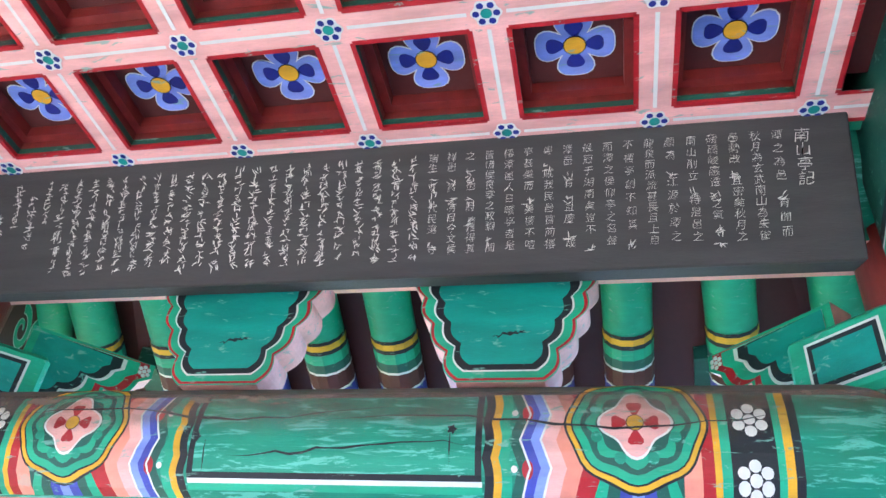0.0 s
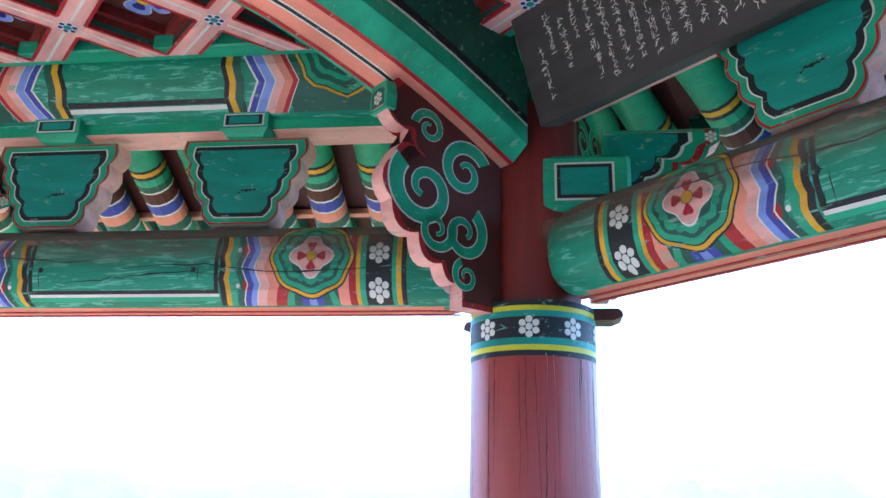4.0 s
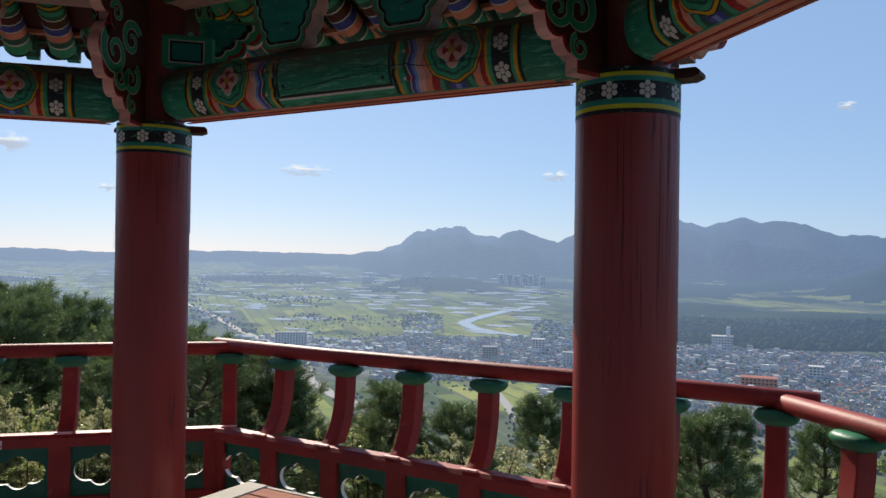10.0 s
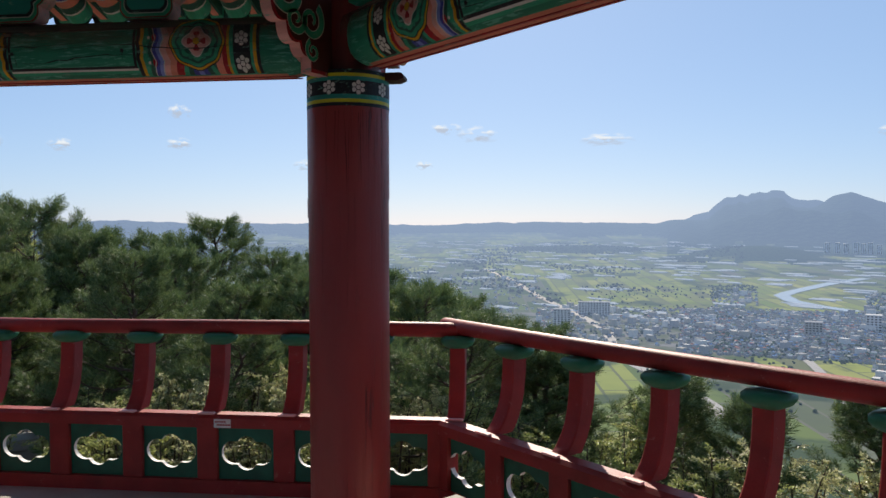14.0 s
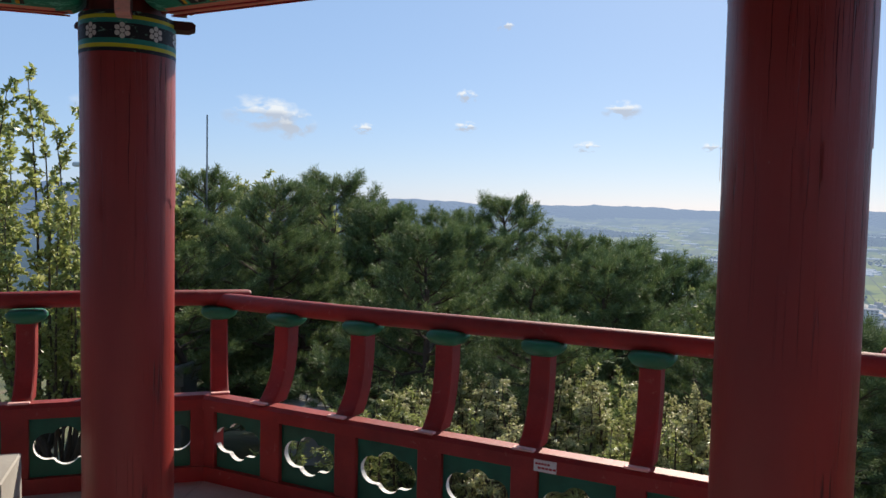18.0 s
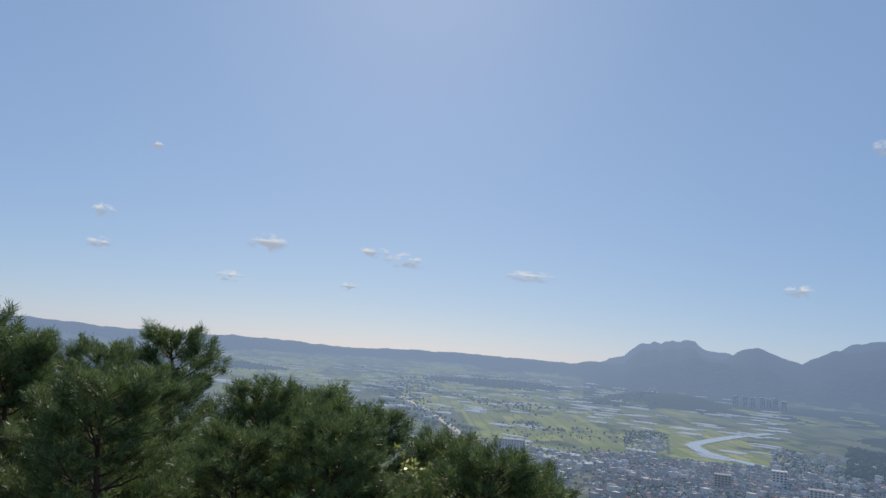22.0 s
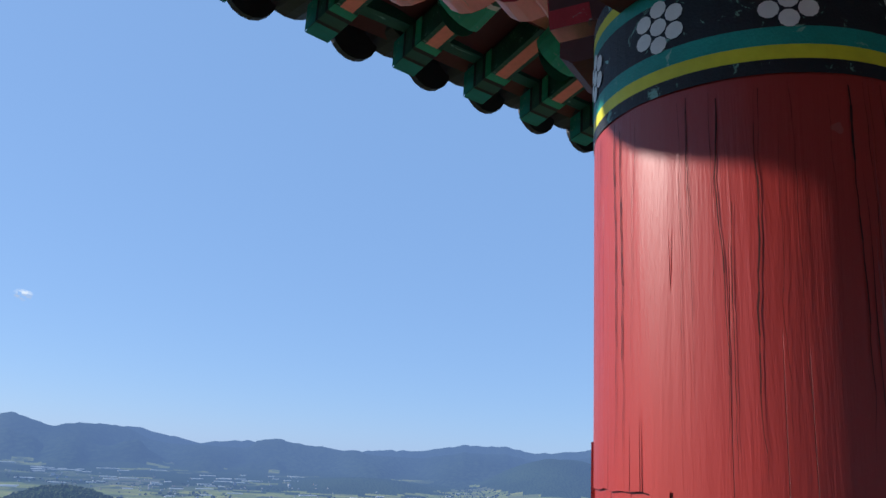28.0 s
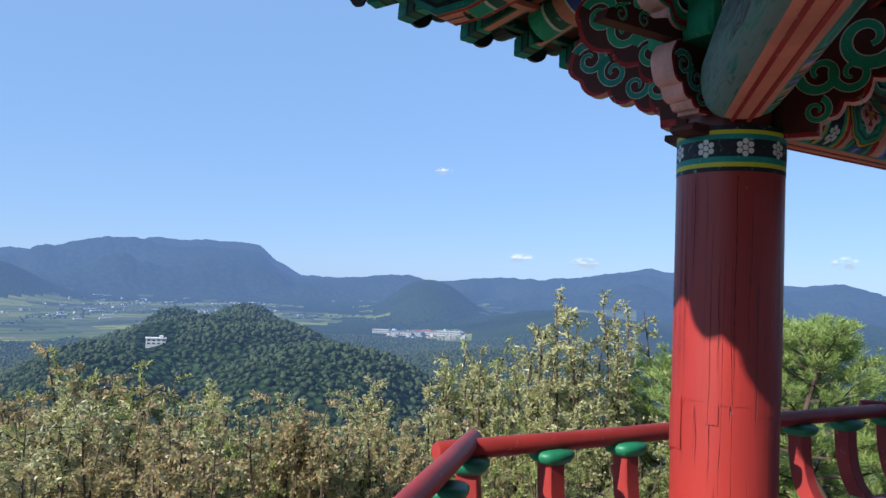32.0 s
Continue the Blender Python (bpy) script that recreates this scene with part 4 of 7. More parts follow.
# ---- hanging board with a carved text ----
e = empty("inscription_board", "long black wooden board carved with white brush writing", "sign board", side_pose(7))
lean = math.atan2(0.11, 0.29)
BM = Matrix.Translation((0.03, -0.155, 2.555)) @ Matrix.Rotation(lean, 4, "X")     # u along x, v up the board
bm = bmesh.new()
add_box(bm, -0.985, 0.952, -0.0, 0.085, 0.0, 0.305, 0, 0.004)
bm.transform(BM)
for f in bm.faces:
    if f.normal.z < -0.6:
        f.material_index = 1
part("plank", bm, [BOARD, painted("grey_board_edge", (0.045, 0.040, 0.038), 0.8, stretch=ALONG)], e)
INK = painted("white_carving", (0.66, 0.63, 0.57), 0.7, var=0.15)
FM = BM @ FACE_IN
rnd = random.Random(5)
bm = bmesh.new()
ncol = 44
COLUMNS = ["潭之為邑・有聞而", "秋月為玄武南山為朱雀", "邑勢改・且密矣秋月之", "磅礴峻巖逶・之氣・・", "南山削立・特是邑之", "顏為・江源於潭之", "龍泉而派流甚長且上自", "不樓亭創不知其・", "而潭之侯仰亭之名聲", "最冠于湖南矣豈不・",
           "潭邑・有・且慶・哉", "粵・賊我民邑官前樓", "亭甚樂而・美樓不喧", "樓潭邑人日哦亭者是", "皆惜侯良宰之政暇・間", "之・・也・府・難得其", "祥邑・賞・為目今文侯", "瑞生・・・代民選・守"]


def glyph(u, v, s):
    """A character that cannot be read: a few strokes of its size."""
    for q in range(rnd.randint(4, 7)):
        du, dv = rnd.uniform(-0.45, 0.45) * s, rnd.uniform(-0.45, 0.45) * s
        a = rnd.choice((0.15, 0.2, 1.5, 1.6, 2.4, 0.8)) + rnd.uniform(-0.25, 0.25)
        l, t = s * rnd.uniform(0.2, 0.45), s * rnd.uniform(0.035, 0.065)
        ca, sa = math.cos(a), math.sin(a)
        bow = rnd.uniform(-0.15, 0.15) * l
        paint(bm, [(u + du + ca * x - sa * y, v + dv + sa * x + ca * y) for x, y in ((-l, -t * 0.6), (0, bow - t), (l, -t * 0.3), (l, t * 0.3), (0, bow + t), (-l, t * 0.6))], FM, 0.0012, 0)


def lettered(name, body, size, u, v, pitch, label):
    cu = bpy.data.curves.new(name, "FONT")
    cu.body, cu.size, cu.align_x, cu.align_y, cu.shear = "\n".join(body), size, "CENTER", "TOP", 0.12
    cu.space_line, cu.resolution_u, cu.offset = pitch / size, 2, -0.0004
    to = new(name, cu)
    tm = bpy.data.meshes.new_from_object(to.evaluated_get(bpy.context.evaluated_depsgraph_get()))
    bpy.data.objects.remove(to)
    for p in tm.vertices:       # the hand of the brush
        q = Vector((p.co.x + u * 3, p.co.y, 0))
        p.co.x += 0.0022 * noise.noise(q * 90) + 0.0011 * noise.noise(q * 260)
        p.co.y += 0.0022 * noise.noise(q * 90 + Vector((0, 0, 7))) + 0.0011 * noise.noise(q * 260 + Vector((0, 0, 5)))
    tm.transform(FM @ Matrix.Translation((u, v, 0.0015)))
    tm.materials.clear()
    tm.materials.append(INK)
    ob = new(name, tm)
    ob.parent = e
    tagged(ob, label)


for c in range(ncol):
    u = 0.818 - c * (1.77 / ncol)
    if c < len(COLUMNS):
        pitch = 0.225 / len(COLUMNS[c])
        for j, ch in enumerate(COLUMNS[c]):
            if ch == "・":
                glyph(u, 0.258 - (j + 0.4) * pitch, 0.018)
        lettered("writing_column", COLUMNS[c].replace("・", "　"), 0.0215, u, 0.268, pitch, "")
        continue
    count = rnd.randint(13, 16) if c < ncol - 4 else rnd.randint(5, 9)
    v = 0.258 - (0.0 if c < ncol - 4 else rnd.uniform(0.0, 0.08))
    for j in range(count):
        s = 0.0175 * rnd.uniform(0.75, 1.2)
        if v < 0.04:
            break
        glyph(u, v, s)
        v -= s * 1.06
part("brush_writing", bm, INK, e)
lettered("title_writing", "南山亭記", 0.031, 0.862, 0.268, 0.0300, "four larger white characters")
bm = bmesh.new()
for x in (-0.7, 0.7):
    rod(bm, (x, -0.16, 2.66), (x, -0.05, 2.75), 0.007)
part("hanger", bm, BLACK, e)

# ---- rafters, eaves, roof ----
OLDWOOD = painted("bare_brown_timber", (0.10, 0.065, 0.042), 0.85, var=0.4, stretch=(6, 1, 6))
EAVE_Y, SLOPE = 1.23, 0.27
TILEGREY = painted("black_roof_tile", (0.022, 0.023, 0.026), 0.55, var=0.3)


def rafter_end_bands(bm, a, b, r, seq, n=12):
    """Painted rings round the end of a rafter that runs from a to b."""
    a, b = Vector(a), Vector(b)
    d = (b - a).normalized()
    u = d.orthogonal().normalized()
    v = d.cross(u)
    L = (b - a).length
    t = L
    for w, mi in seq:
        loft(bm, [ring(a + d * (t - w), u, v, r + 0.0014, n=n), ring(a + d * t, u, v, r + 0.0014, n=n)], mi, cap=False)
        t -= w


RB = [(0.07, GB), (0.012, WH), (0.045, GD), (0.05, PK), (0.008, WH), (0.05, BL), (0.008, WH), (0.055, BR), (0.008, WH), (0.03, GD), (0.035, GB), (0.014, BK), (0.02, YE), (0.012, BK)]


def round_rafter():
    e = empty("rafter", "green round rafter with painted bands at its end", "rafter", group="round rafters")
    a, b = (0, -0.15, 3.145), (0, 0.88, 3.145 - 1.03 * 0.47)
    bm = bmesh.new()
    rod(bm, a, b, 0.072, 0.066, 14)
    part("timber", bm, GREEN_B, e, smooth=40)
    bm = bmesh.new()
    rafter_end_bands(bm, a, b, 0.069, RB, 14)
    m = Matrix.Translation(b) @ Matrix.Rotation(math.pi, 4, "Z") @ FACE_IN
    for k, (r, lobes, mi) in enumerate(((0.066, 0, GD), (0.058, 0, WH), (0.054, 5, RS), (0.03, 5, CR), (0.014, 0, YE))):
        paint(bm, blob(0, 0, r, lobes, 0.15 if lobes else 0, 20), m, 0.003 + 0.0008 * k, mi)
    part("painted_end", bm, PAL, e)
    return e


def flying_rafter():
    e = empty("flying_rafter", "square flying rafter with a pale green end and orange belly", "rafter", group="flying rafters at the eave")
    y0, y1 = 0.66, EAVE_Y
    z = lambda y: 2.698 + (EAVE_Y - y) * 0.26
    bm = bmesh.new()
    loft(bm, [[(x, y, z(y) + h) for x, h in ((-w, -0.036), (w, -0.036), (w, 0.042), (-w, 0.042))] for y, w in ((y0, 0.036), (0.9, 0.036), (y1, 0.030))])
    part("timber", bm, GREEN_D, e)
    bm = bmesh.new()
    y = y1
    for w, mi in ((0.045, TE), (0.010, BK), (0.030, GD), (0.012, BK), (0.025, GB)):
        for face in range(3):
            p = []
            for yy in (y, y - w):
                q = z(yy)
                p.append({0: ((-0.0365, yy, q - 0.0375), (0.0365, yy, q - 0.0375)), 1: ((0.0375, yy, q - 0.036), (0.0375, yy, q + 0.04)), 2: ((-0.0375, yy, q - 0.036), (-0.0375, yy, q + 0.04))}[face])
            bm.faces.new([bm.verts.new(v) for v in (p[0][0], p[0][1], p[1][1], p[1][0])]).material_index = mi
        y -= w
    q = z(0.6)
    bm.faces.new([bm.verts.new(v) for v in ((-0.02, y, z(y) - 0.0378), (0.02, y, z(y) - 0.0378), (0.02, 0.78, z(0.78) - 0.0378), (-0.02, 0.78, z(0.78) - 0.0378))]).material_index = PK
    m = Matrix.Translation((0, y1, z(y1))) @ Matrix.Rotation(math.pi, 4, "Z") @ FACE_IN
    paint(bm, [(-0.030, -0.036), (0.030, -0.036), (0.030, 0.042), (-0.030, 0.042)], m, 0.001, TE)
    for dx, dz in ((-0.01, -0.012), (0.01, -0.012), (-0.01, 0.012), (0.01, 0.012)):
        paint(bm, blob(dx, dz, 0.007, n=8), m, 0.0016, WH)
    part("painted_end", bm, PAL, e)
    return e


def drip_tile():
    e = empty("eave_tile", "dark grey round-ended roof tile at the eave", "roof tile", group="eave tiles")
    bm = bmesh.new()
    n = 10
    rows = []
    for y, z in ((EAVE_Y + 0.075, 2.775), (0.5, 2.97)):
        rows.append([(0.072 * math.cos(math.pi * j / n), y, z + 0.03 + 0.055 * math.sin(math.pi * j / n)) for j in range(n + 1)])
    rows2 = [[(x * 0.82, y, z - 0.014) for x, y, z in r] for r in rows]
    loft(bm, [rows[0] + rows2[0][::-1], rows[1] + rows2[1][::-1]])
    part("cover_tile", bm, TILEGREY, e, smooth=40)
    bm = bmesh.new()
    slab(bm, blob(0, 0.0, 0.076, n=18), 0.02, Matrix.Translation((0, EAVE_Y + 0.082, 2.765)) @ FACE_IN)
    part("round_end", bm, TILEGREY, e)
    bm = bmesh.new()
    c = 0.1125
    arc = [(c + 0.10 * math.cos(a), 2.83 + 0.085 * math.sin(a)) for a in (math.pi + math.pi * j / 10 for j in range(11))]
    arc2 = [(c + 0.085 * math.cos(a), 2.835 + 0.06 * math.sin(a)) for a in (math.pi + math.pi * j / 10 for j in range(11))]
    slab(bm, arc + arc2[::-1], 0.12, Matrix.Translation((0, EAVE_Y + 0.03, 0)) @ FACE_IN)
    part("trough_tile", bm, TILEGREY, e)
    return e


ra, fl, dt = round_rafter(), flying_rafter(), drip_tile()
used = {ra: False, fl: False, dt: False}


def put(ob, m):
    if not used[ob]:
        ob.matrix_world, used[ob] = m, True
    else:
        c = copy_thing(ob, m)
        c.scale = m.to_scale()


SP = 0.225
TAN8 = math.tan(math.pi / 8)


def flare(x):
    """How far the eave is drawn out and lifted at x along a side: zero in the middle, most at the corner."""
    u = min(1.0, max(0.0, (abs(x) - 0.72) / 1.17))
    return 0.55 * u ** 2.2, 0.34 * u ** 2.3


for i in range(8):
    M = side_pose(i)
    for j in range(-6, 6):
        x = (j + 0.5) * SP
        if abs(x) < 1.25:
            sg = 1 if x > 0 else -1
            fan = max(0.0, abs(x) - 0.55) * 26 * sg
            tilt = max(0.0, abs(x) - 0.7) * 9
            put(ra, M @ Matrix.Translation((x, 0, 0)) @ Matrix.Rotation(radians(-fan), 4, "Z") @ Matrix.Translation((0, 0, 2.96)) @ Matrix.Rotation(radians(tilt), 4, "X") @ Matrix.Translation((0, 0, -2.96)) @ Matrix.Diagonal((1, 1 + 0.25 * max(0, abs(x) - 0.7), 1, 1)))
    for j in range(-9, 9):
        x = (j + 0.5) * SP
        if abs(x) < 1.60:
            sg = 1 if x > 0 else -1
            dy, dz = flare(x)
            fan = max(0.0, abs(x) - 0.6) * 15 * sg
            k = 1 + 0.55 * dy / 0.63
            root = 0.45 * dy
            put(fl, M @ Matrix.Translation((x, 0.66 + root, 2.846 + dz * 0.35)) @ Matrix.Rotation(radians(-fan), 4, "Z") @ Matrix.Rotation(math.atan2(dz * 0.65, 0.63 * k), 4, "X") @ Matrix.Diagonal((1, k, 1, 1)) @ Matrix.Translation((0, -0.66, -2.846)))
            dy, dz = flare(x + SP / 2)
            if abs(x + SP / 2) < 1.86:
                put(dt, M @ Matrix.Translation((x + SP / 2, dy, dz)) @ Matrix.Rotation(radians(-max(0.0, abs(x + SP / 2) - 0.8) * 14 * (1 if x + SP / 2 > 0 else -1)), 4, "Z"))

for k in range(8):
    e = empty("hip_rafter", "heavy doubled hip rafter with an orange belly and green sides", "rafter", corner_pose(k), "hip rafters")
    LOWER = ((-0.2, 3.07, 0.075, 0.2), (0.4, 2.89, 0.075, 0.2), (0.8, 2.765, 0.075, 0.19), (1.02, 2.70, 0.074, 0.185), (1.17, 2.69, 0.072, 0.18), (1.27, 2.745, 0.070, 0.13), (1.34, 2.83, 0.066, 0.06))
    UPPER = ((0.95, 2.90, 0.085, 0.12), (1.35, 2.885, 0.085, 0.15), (1.60, 2.885, 0.084, 0.17), (1.78, 2.915, 0.082, 0.17), (1.90, 2.965, 0.080, 0.16), (1.985, 3.045, 0.076, 0.12))
    for name, path in (("lower_timber", LOWER), ("upper_timber", UPPER)):
        rings = [[(-w, y, z), (w, y, z), (w, y, z + h), (-w, y, z + h)] for y, z, w, h in path]
        bm = bmesh.new()
        loft(bm, rings)
        for f in bm.faces:
            f.normal_update()
            c = f.calc_center_median()
            if abs(f.normal.x) < 0.4 and c.y < path[-1][0] - 0.01 and abs(f.normal.z) > 0.4:
                f.material_index = 1
            if c.y > path[-1][0] - (0.25 if name == "upper_timber" else 0.01):
                f.material_index = 2
        timber_ob = part(name, bm, [GREEN_D, PINK, OLDWOOD], e)
        bm = bmesh.new()
        drawn = path[:-2] if name == "upper_timber" else path
        for (y0, z0, w0, h0), (y, z, w, h) in zip(drawn[1:], drawn[2:]):
            for x0, x1, mi in ((-0.005, 0.005, BK), (-0.070, -0.05, CR), (0.05, 0.070, CR)):
                bm.faces.new([bm.verts.new(v) for v in ((x0, y0, z0 - 0.0018), (x1, y0, z0 - 0.0018), (x1 * w / w0, y, z - 0.0018), (x0 * w / w0, y, z - 0.0018))]).material_index = mi
            for s in (1, -1):
                for a, b, mi in ((0.0, 0.03, TE), (0.03, 0.05, BK)):
                    bm.faces.new([bm.verts.new(v) for v in ((s * (w0 + 0.0014), y0, z0 + a), (s * (w0 + 0.0014), y0, z0 + b), (s * (w + 0.0014), y, z + b), (s * (w + 0.0014), y, z + a))]).material_index = mi
        part("belly_painting", bm, PAL, timber_ob)

# boards on the rafters, roof skin
def eave_shell(name, mat, label, pts, kind="structure"):
    """Eight-sided skin through (apothem, height) rows, drawn out and lifted at the corners."""
    bm = bmesh.new()
    n = 16
    for i in range(8):
        M = side_pose(i)
        rows = []
        for ap, z in pts:
            row = []
            for j in range(n + 1):
                t = -1 + 2 * j / n
                g = min(1.0, max(0.0, (ap - APO - 0.35) / (EAVE_Y - 0.35))) ** 1.5
                dy, dz = flare(t * 1.89)
                y = ap - APO + dy * g
                row.append(bm.verts.new(M @ Vector((t * (APO + y) * TAN8, y, z + dz * g))))
            rows.append(row)
        for p, q in zip(rows, rows[1:]):
            for j in range(n):
                bm.faces.new((p[j], p[j + 1], q[j + 1], q[j]))
    bmesh.ops.remove_doubles(bm, verts=bm.verts, dist=0.001)
    return tagged(part(name, bm, mat), label, "roof", kind=kind)


def eave_strip(name, mat, label, group, y0, y1, z0, z1, end, g):
    bm = bmesh.new()
    rings = []
    for j in range(25):
        x = -end + 2 * end * j / 24
        dy, dz = flare(x)
        rings.append([(x, y + dy * g, z + dz * g) for y, z in ((y0, z0), (y1, z0), (y1, z1), (y0, z1))])
    loft(bm, rings)
    return tagged(part(name, bm, mat), label, "fascia", group=group)


eave_shell("roof_boards", BROWN, "maroon boards over the rafters", [(APO + 0.90, 2.735), (APO + 0.2, 3.065), (APO - 0.3, 3.28), (1.2, 3.6), (0.02, 3.9)])
eave_shell("eave_boards", BROWN, "maroon boards over the flying rafters", [(APO + EAVE_Y + 0.01, 2.746), (APO + 0.82, 2.852), (APO + 0.6, 2.915)])
eave_shell("roof", TILEGREY, "dark tiled octagonal roof", [(APO + EAVE_Y + 0.02, 2.80), (APO + EAVE_Y + 0.02, 2.87), (APO + 0.4, 3.10), (APO - 0.6, 3.50), (1.2, 4.05), (0.03, 4.9)])
for i in range(8):
    eave_strip("eave_fascia", GREEN_D, "dark green eave board over the flying rafters", "eave boards", EAVE_Y - 0.08, EAVE_Y - 0.035, 2.757, 2.80, 1.80, 1.0).matrix_world = side_pose(i)
    eave_strip("rafter_board", PINK, "salmon board over the rafter ends", "rafter boards", 0.84, 0.885, 2.728, 2.752, 1.45, 0.45).matrix_world = side_pose(i)
bm = bmesh.new()
lathe(bm, [(0.25, 4.7), (0.3, 4.85), (0.18, 5.0), (0.22, 5.15), (0.05, 5.5)], 16)
tagged(part("finial", bm, TILEGREY, smooth=40), "dark clay finial on the roof top", "finial")

# ---- floor ----
FLOOR_Z = 0.07
def slabstone():
    m, nt, b = surface("grey_slab", 0.75)
    info = nt.nodes.new("ShaderNodeObjectInfo")
    c = ramp(nt, info.outputs["Random"], [(0.0, (0.17, 0.172, 0.175)), (1.0, (0.27, 0.268, 0.262))])
    n1, n2 = noise_node(nt, 5, 5), noise_node(nt, 140, 3)
    c = mixc(nt, ramp(nt, n1, [(0.35, (0, 0, 0)), (0.75, (0.5, 0.5, 0.5))]), c, (0.14, 0.14, 0.14))
    c = mixc(nt, ramp(nt, n2, [(0.55, (0, 0, 0)), (0.7, (0.6, 0.6, 0.6))]), c, (0.36, 0.35, 0.34))
    nt.links.new(c, b.inputs["Base Color"])
    bumped(nt, b, n2, 0.3, 0.003)
    return m


SLAB = slabstone()
bm = bmesh.new()
slab(bm, [tuple(spot(4.02, A0 + 45 * k).xy) for k in range(8)], 0.5, Matrix.Translation((0, 0, FLOOR_Z - 0.258)))
floor = tagged(part("floor", bm, painted("joint_mortar", (0.12, 0.12, 0.115), 0.9)), "stone platform under grey paving slabs", "floor", kind="structure")
TILE_D, TILE_W = 0.45, 0.60
nn = [spot(1, A0 + 22.5 + 45 * j).xy for j in range(8)]
ang = radians(A0 + 22.5 + 90)
ex, ey = Vector((math.cos(ang), math.sin(ang))), Vector((-math.sin(ang), math.cos(ang)))
cache = {}


def clip2(poly, r):
    for n in nn:
        out = []
        for j in range(len(poly)):
            p, q = poly[j], poly[(j + 1) % len(poly)]
            dp, dq = p.dot(n) - r, q.dot(n) - r
            if dp <= 0:
                out.append(p)
            if dp * dq < 0:
                out.append(p + (q - p) * (dp / (dp - dq)))
        poly = out
        if len(poly) < 3:
            return None
    return poly


rnd = random.Random(2)
for a in range(-9, 10):
    for b in range(-10, 11):
        o = (b % 2) * 0.5 * TILE_W
        x0, y0 = a * TILE_W + o, b * TILE_D
        g = 0.004
        quad = [ex * (x0 + dx) + ey * (y0 + dy) for dx, dy in ((g, g), (TILE_W - g, g), (TILE_W - g, TILE_D - g), (g, TILE_D - g))]
        p = clip2(quad, APO + 0.60)
        if not p:
            continue
        bm = bmesh.new()
        lo = [bm.verts.new((*v, FLOOR_Z - 0.012)) for v in p]
        hi = [bm.verts.new((*v, FLOOR_Z + rnd.uniform(-0.0012, 0.0012))) for v in p]
        bm.faces.new(hi)
        for j in range(len(p)):
            bm.faces.new((lo[j], lo[(j + 1) % len(p)], hi[(j + 1) % len(p)], hi[j]))
        part("paving_slab", bm, SLAB, floor)

# ---- balustrade ----
RV, MV = 3.985, 3.795
RY, RH = RV * math.cos(math.pi / 8) - APO, RV * math.sin(math.pi / 8)
MY, MH = MV * math.cos(math.pi / 8) - APO, MV * math.sin(math.pi / 8)
PANELGREEN = painted("rail_green_paint", (0.010, 0.115, 0.066), 0.5, stretch=(3, 3, 3))
CAPGREEN = painted("cap_green_paint", (0.015, 0.17, 0.085), 0.45)


def quatrefoil(n=56):
    """The cut-out: a wide cloud of four lobes."""
    pts = []
    for i in range(n):
        a = 2 * math.pi * i / n
        c, s = math.cos(a), math.sin(a)
        best = 0.0
        for cx, cz, r in ((-0.075, 0.0, 0.062), (0.075, 0.0, 0.062), (0.0, 0.032, 0.058), (0.0, -0.032, 0.058)):
            bq = c * cx + s * cz
            disc = bq * bq - (cx * cx + cz * cz - r * r)
            if disc > 0:
                best = max(best, bq + math.sqrt(disc))
        pts.append((c * best, s * best))
    return pts


FOIL = quatrefoil()


def holed_panel(w, h, t, y):
    """A board with the cloud-shaped hole through it."""
    bm = bmesh.new()
    n = len(FOIL)
    outer = []
    for u, v in FOIL:
        k = max(abs(u) / (w / 2), abs(v) / (h / 2))
        outer.append((u / k, v / k))
    corners = [(w / 2, h / 2), (-w / 2, h / 2), (-w / 2, -h / 2), (w / 2, -h / 2)]
    for c in corners:
        j = min(range(n), key=lambda q: (outer[q][0] - c[0]) ** 2 + (outer[q][1] - c[1]) ** 2)
        outer[j] = c
    loops = []
    for yy in (y - t / 2, y + t / 2):
        loops.append(([bm.verts.new((u, yy, v)) for u, v in FOIL], [bm.verts.new((u, yy, v)) for u, v in outer]))
    for j in range(n):
        k = (j + 1) % n
        for inn, out in loops:
            bm.faces.new((inn[j], inn[k], out[k], out[j]))
        # edge of the hole coloured white to stand for sunlight on its lower rim
        f = bm.faces.new((loops[0][0][j], loops[0][0][k], loops[1][0][k], loops[1][0][j]))
        f.material_index = 1
    return bm


def post_mesh(x):
    """A post that sweeps outward from a splayed foot on the middle rail and stands upright under its cap."""
    bm = bmesh.new()
    rings = []
    for i in range(13):
        t = (i / 12) ** 1.3
        z = 0.508 + 0.350 * t
        y = MY + 0.112 + (RY - MY - 0.124) * (1 - (1 - t) ** 2.0)
        inner, outer = 0.044 + 0.060 * (1 - t) ** 5, 0.046 - 0.040 * (1 - t) ** 4
        w = 0.0425 - 0.002 * t
        c = 0.006
        rings.append([(x - w + c, y - inner, z), (x + w - c, y - inner, z), (x + w, y - inner + c, z), (x + w, y + outer - c, z), (x + w - c, y + outer, z), (x - w + c, y + outer, z), (x - w, y + outer - c, z), (x - w, y - inner + c, z)])
    loft(bm, rings)
    return bm


def cap_mesh(x):
    bm = bmesh.new()
    rings = []
    for z, a, b in ((0.853, 0.050, 0.060), (0.866, 0.075, 0.085), (0.884, 0.088, 0.100), (0.900, 0.088, 0.100), (0.912, 0.074, 0.088), (0.916, 0.03, 0.05)):
        rings.append([(x + a * (abs(math.cos(q)) ** 0.6) * (1 if math.cos(q) > 0 else -1), RY - 0.012 + b * (abs(math.sin(q)) ** 0.6) * (1 if math.sin(q) > 0 else -1) * 0.8, z) for q in (2 * math.pi * (j + 0.5) / 14 for j in range(14))])
    loft(bm, rings)
    return bm


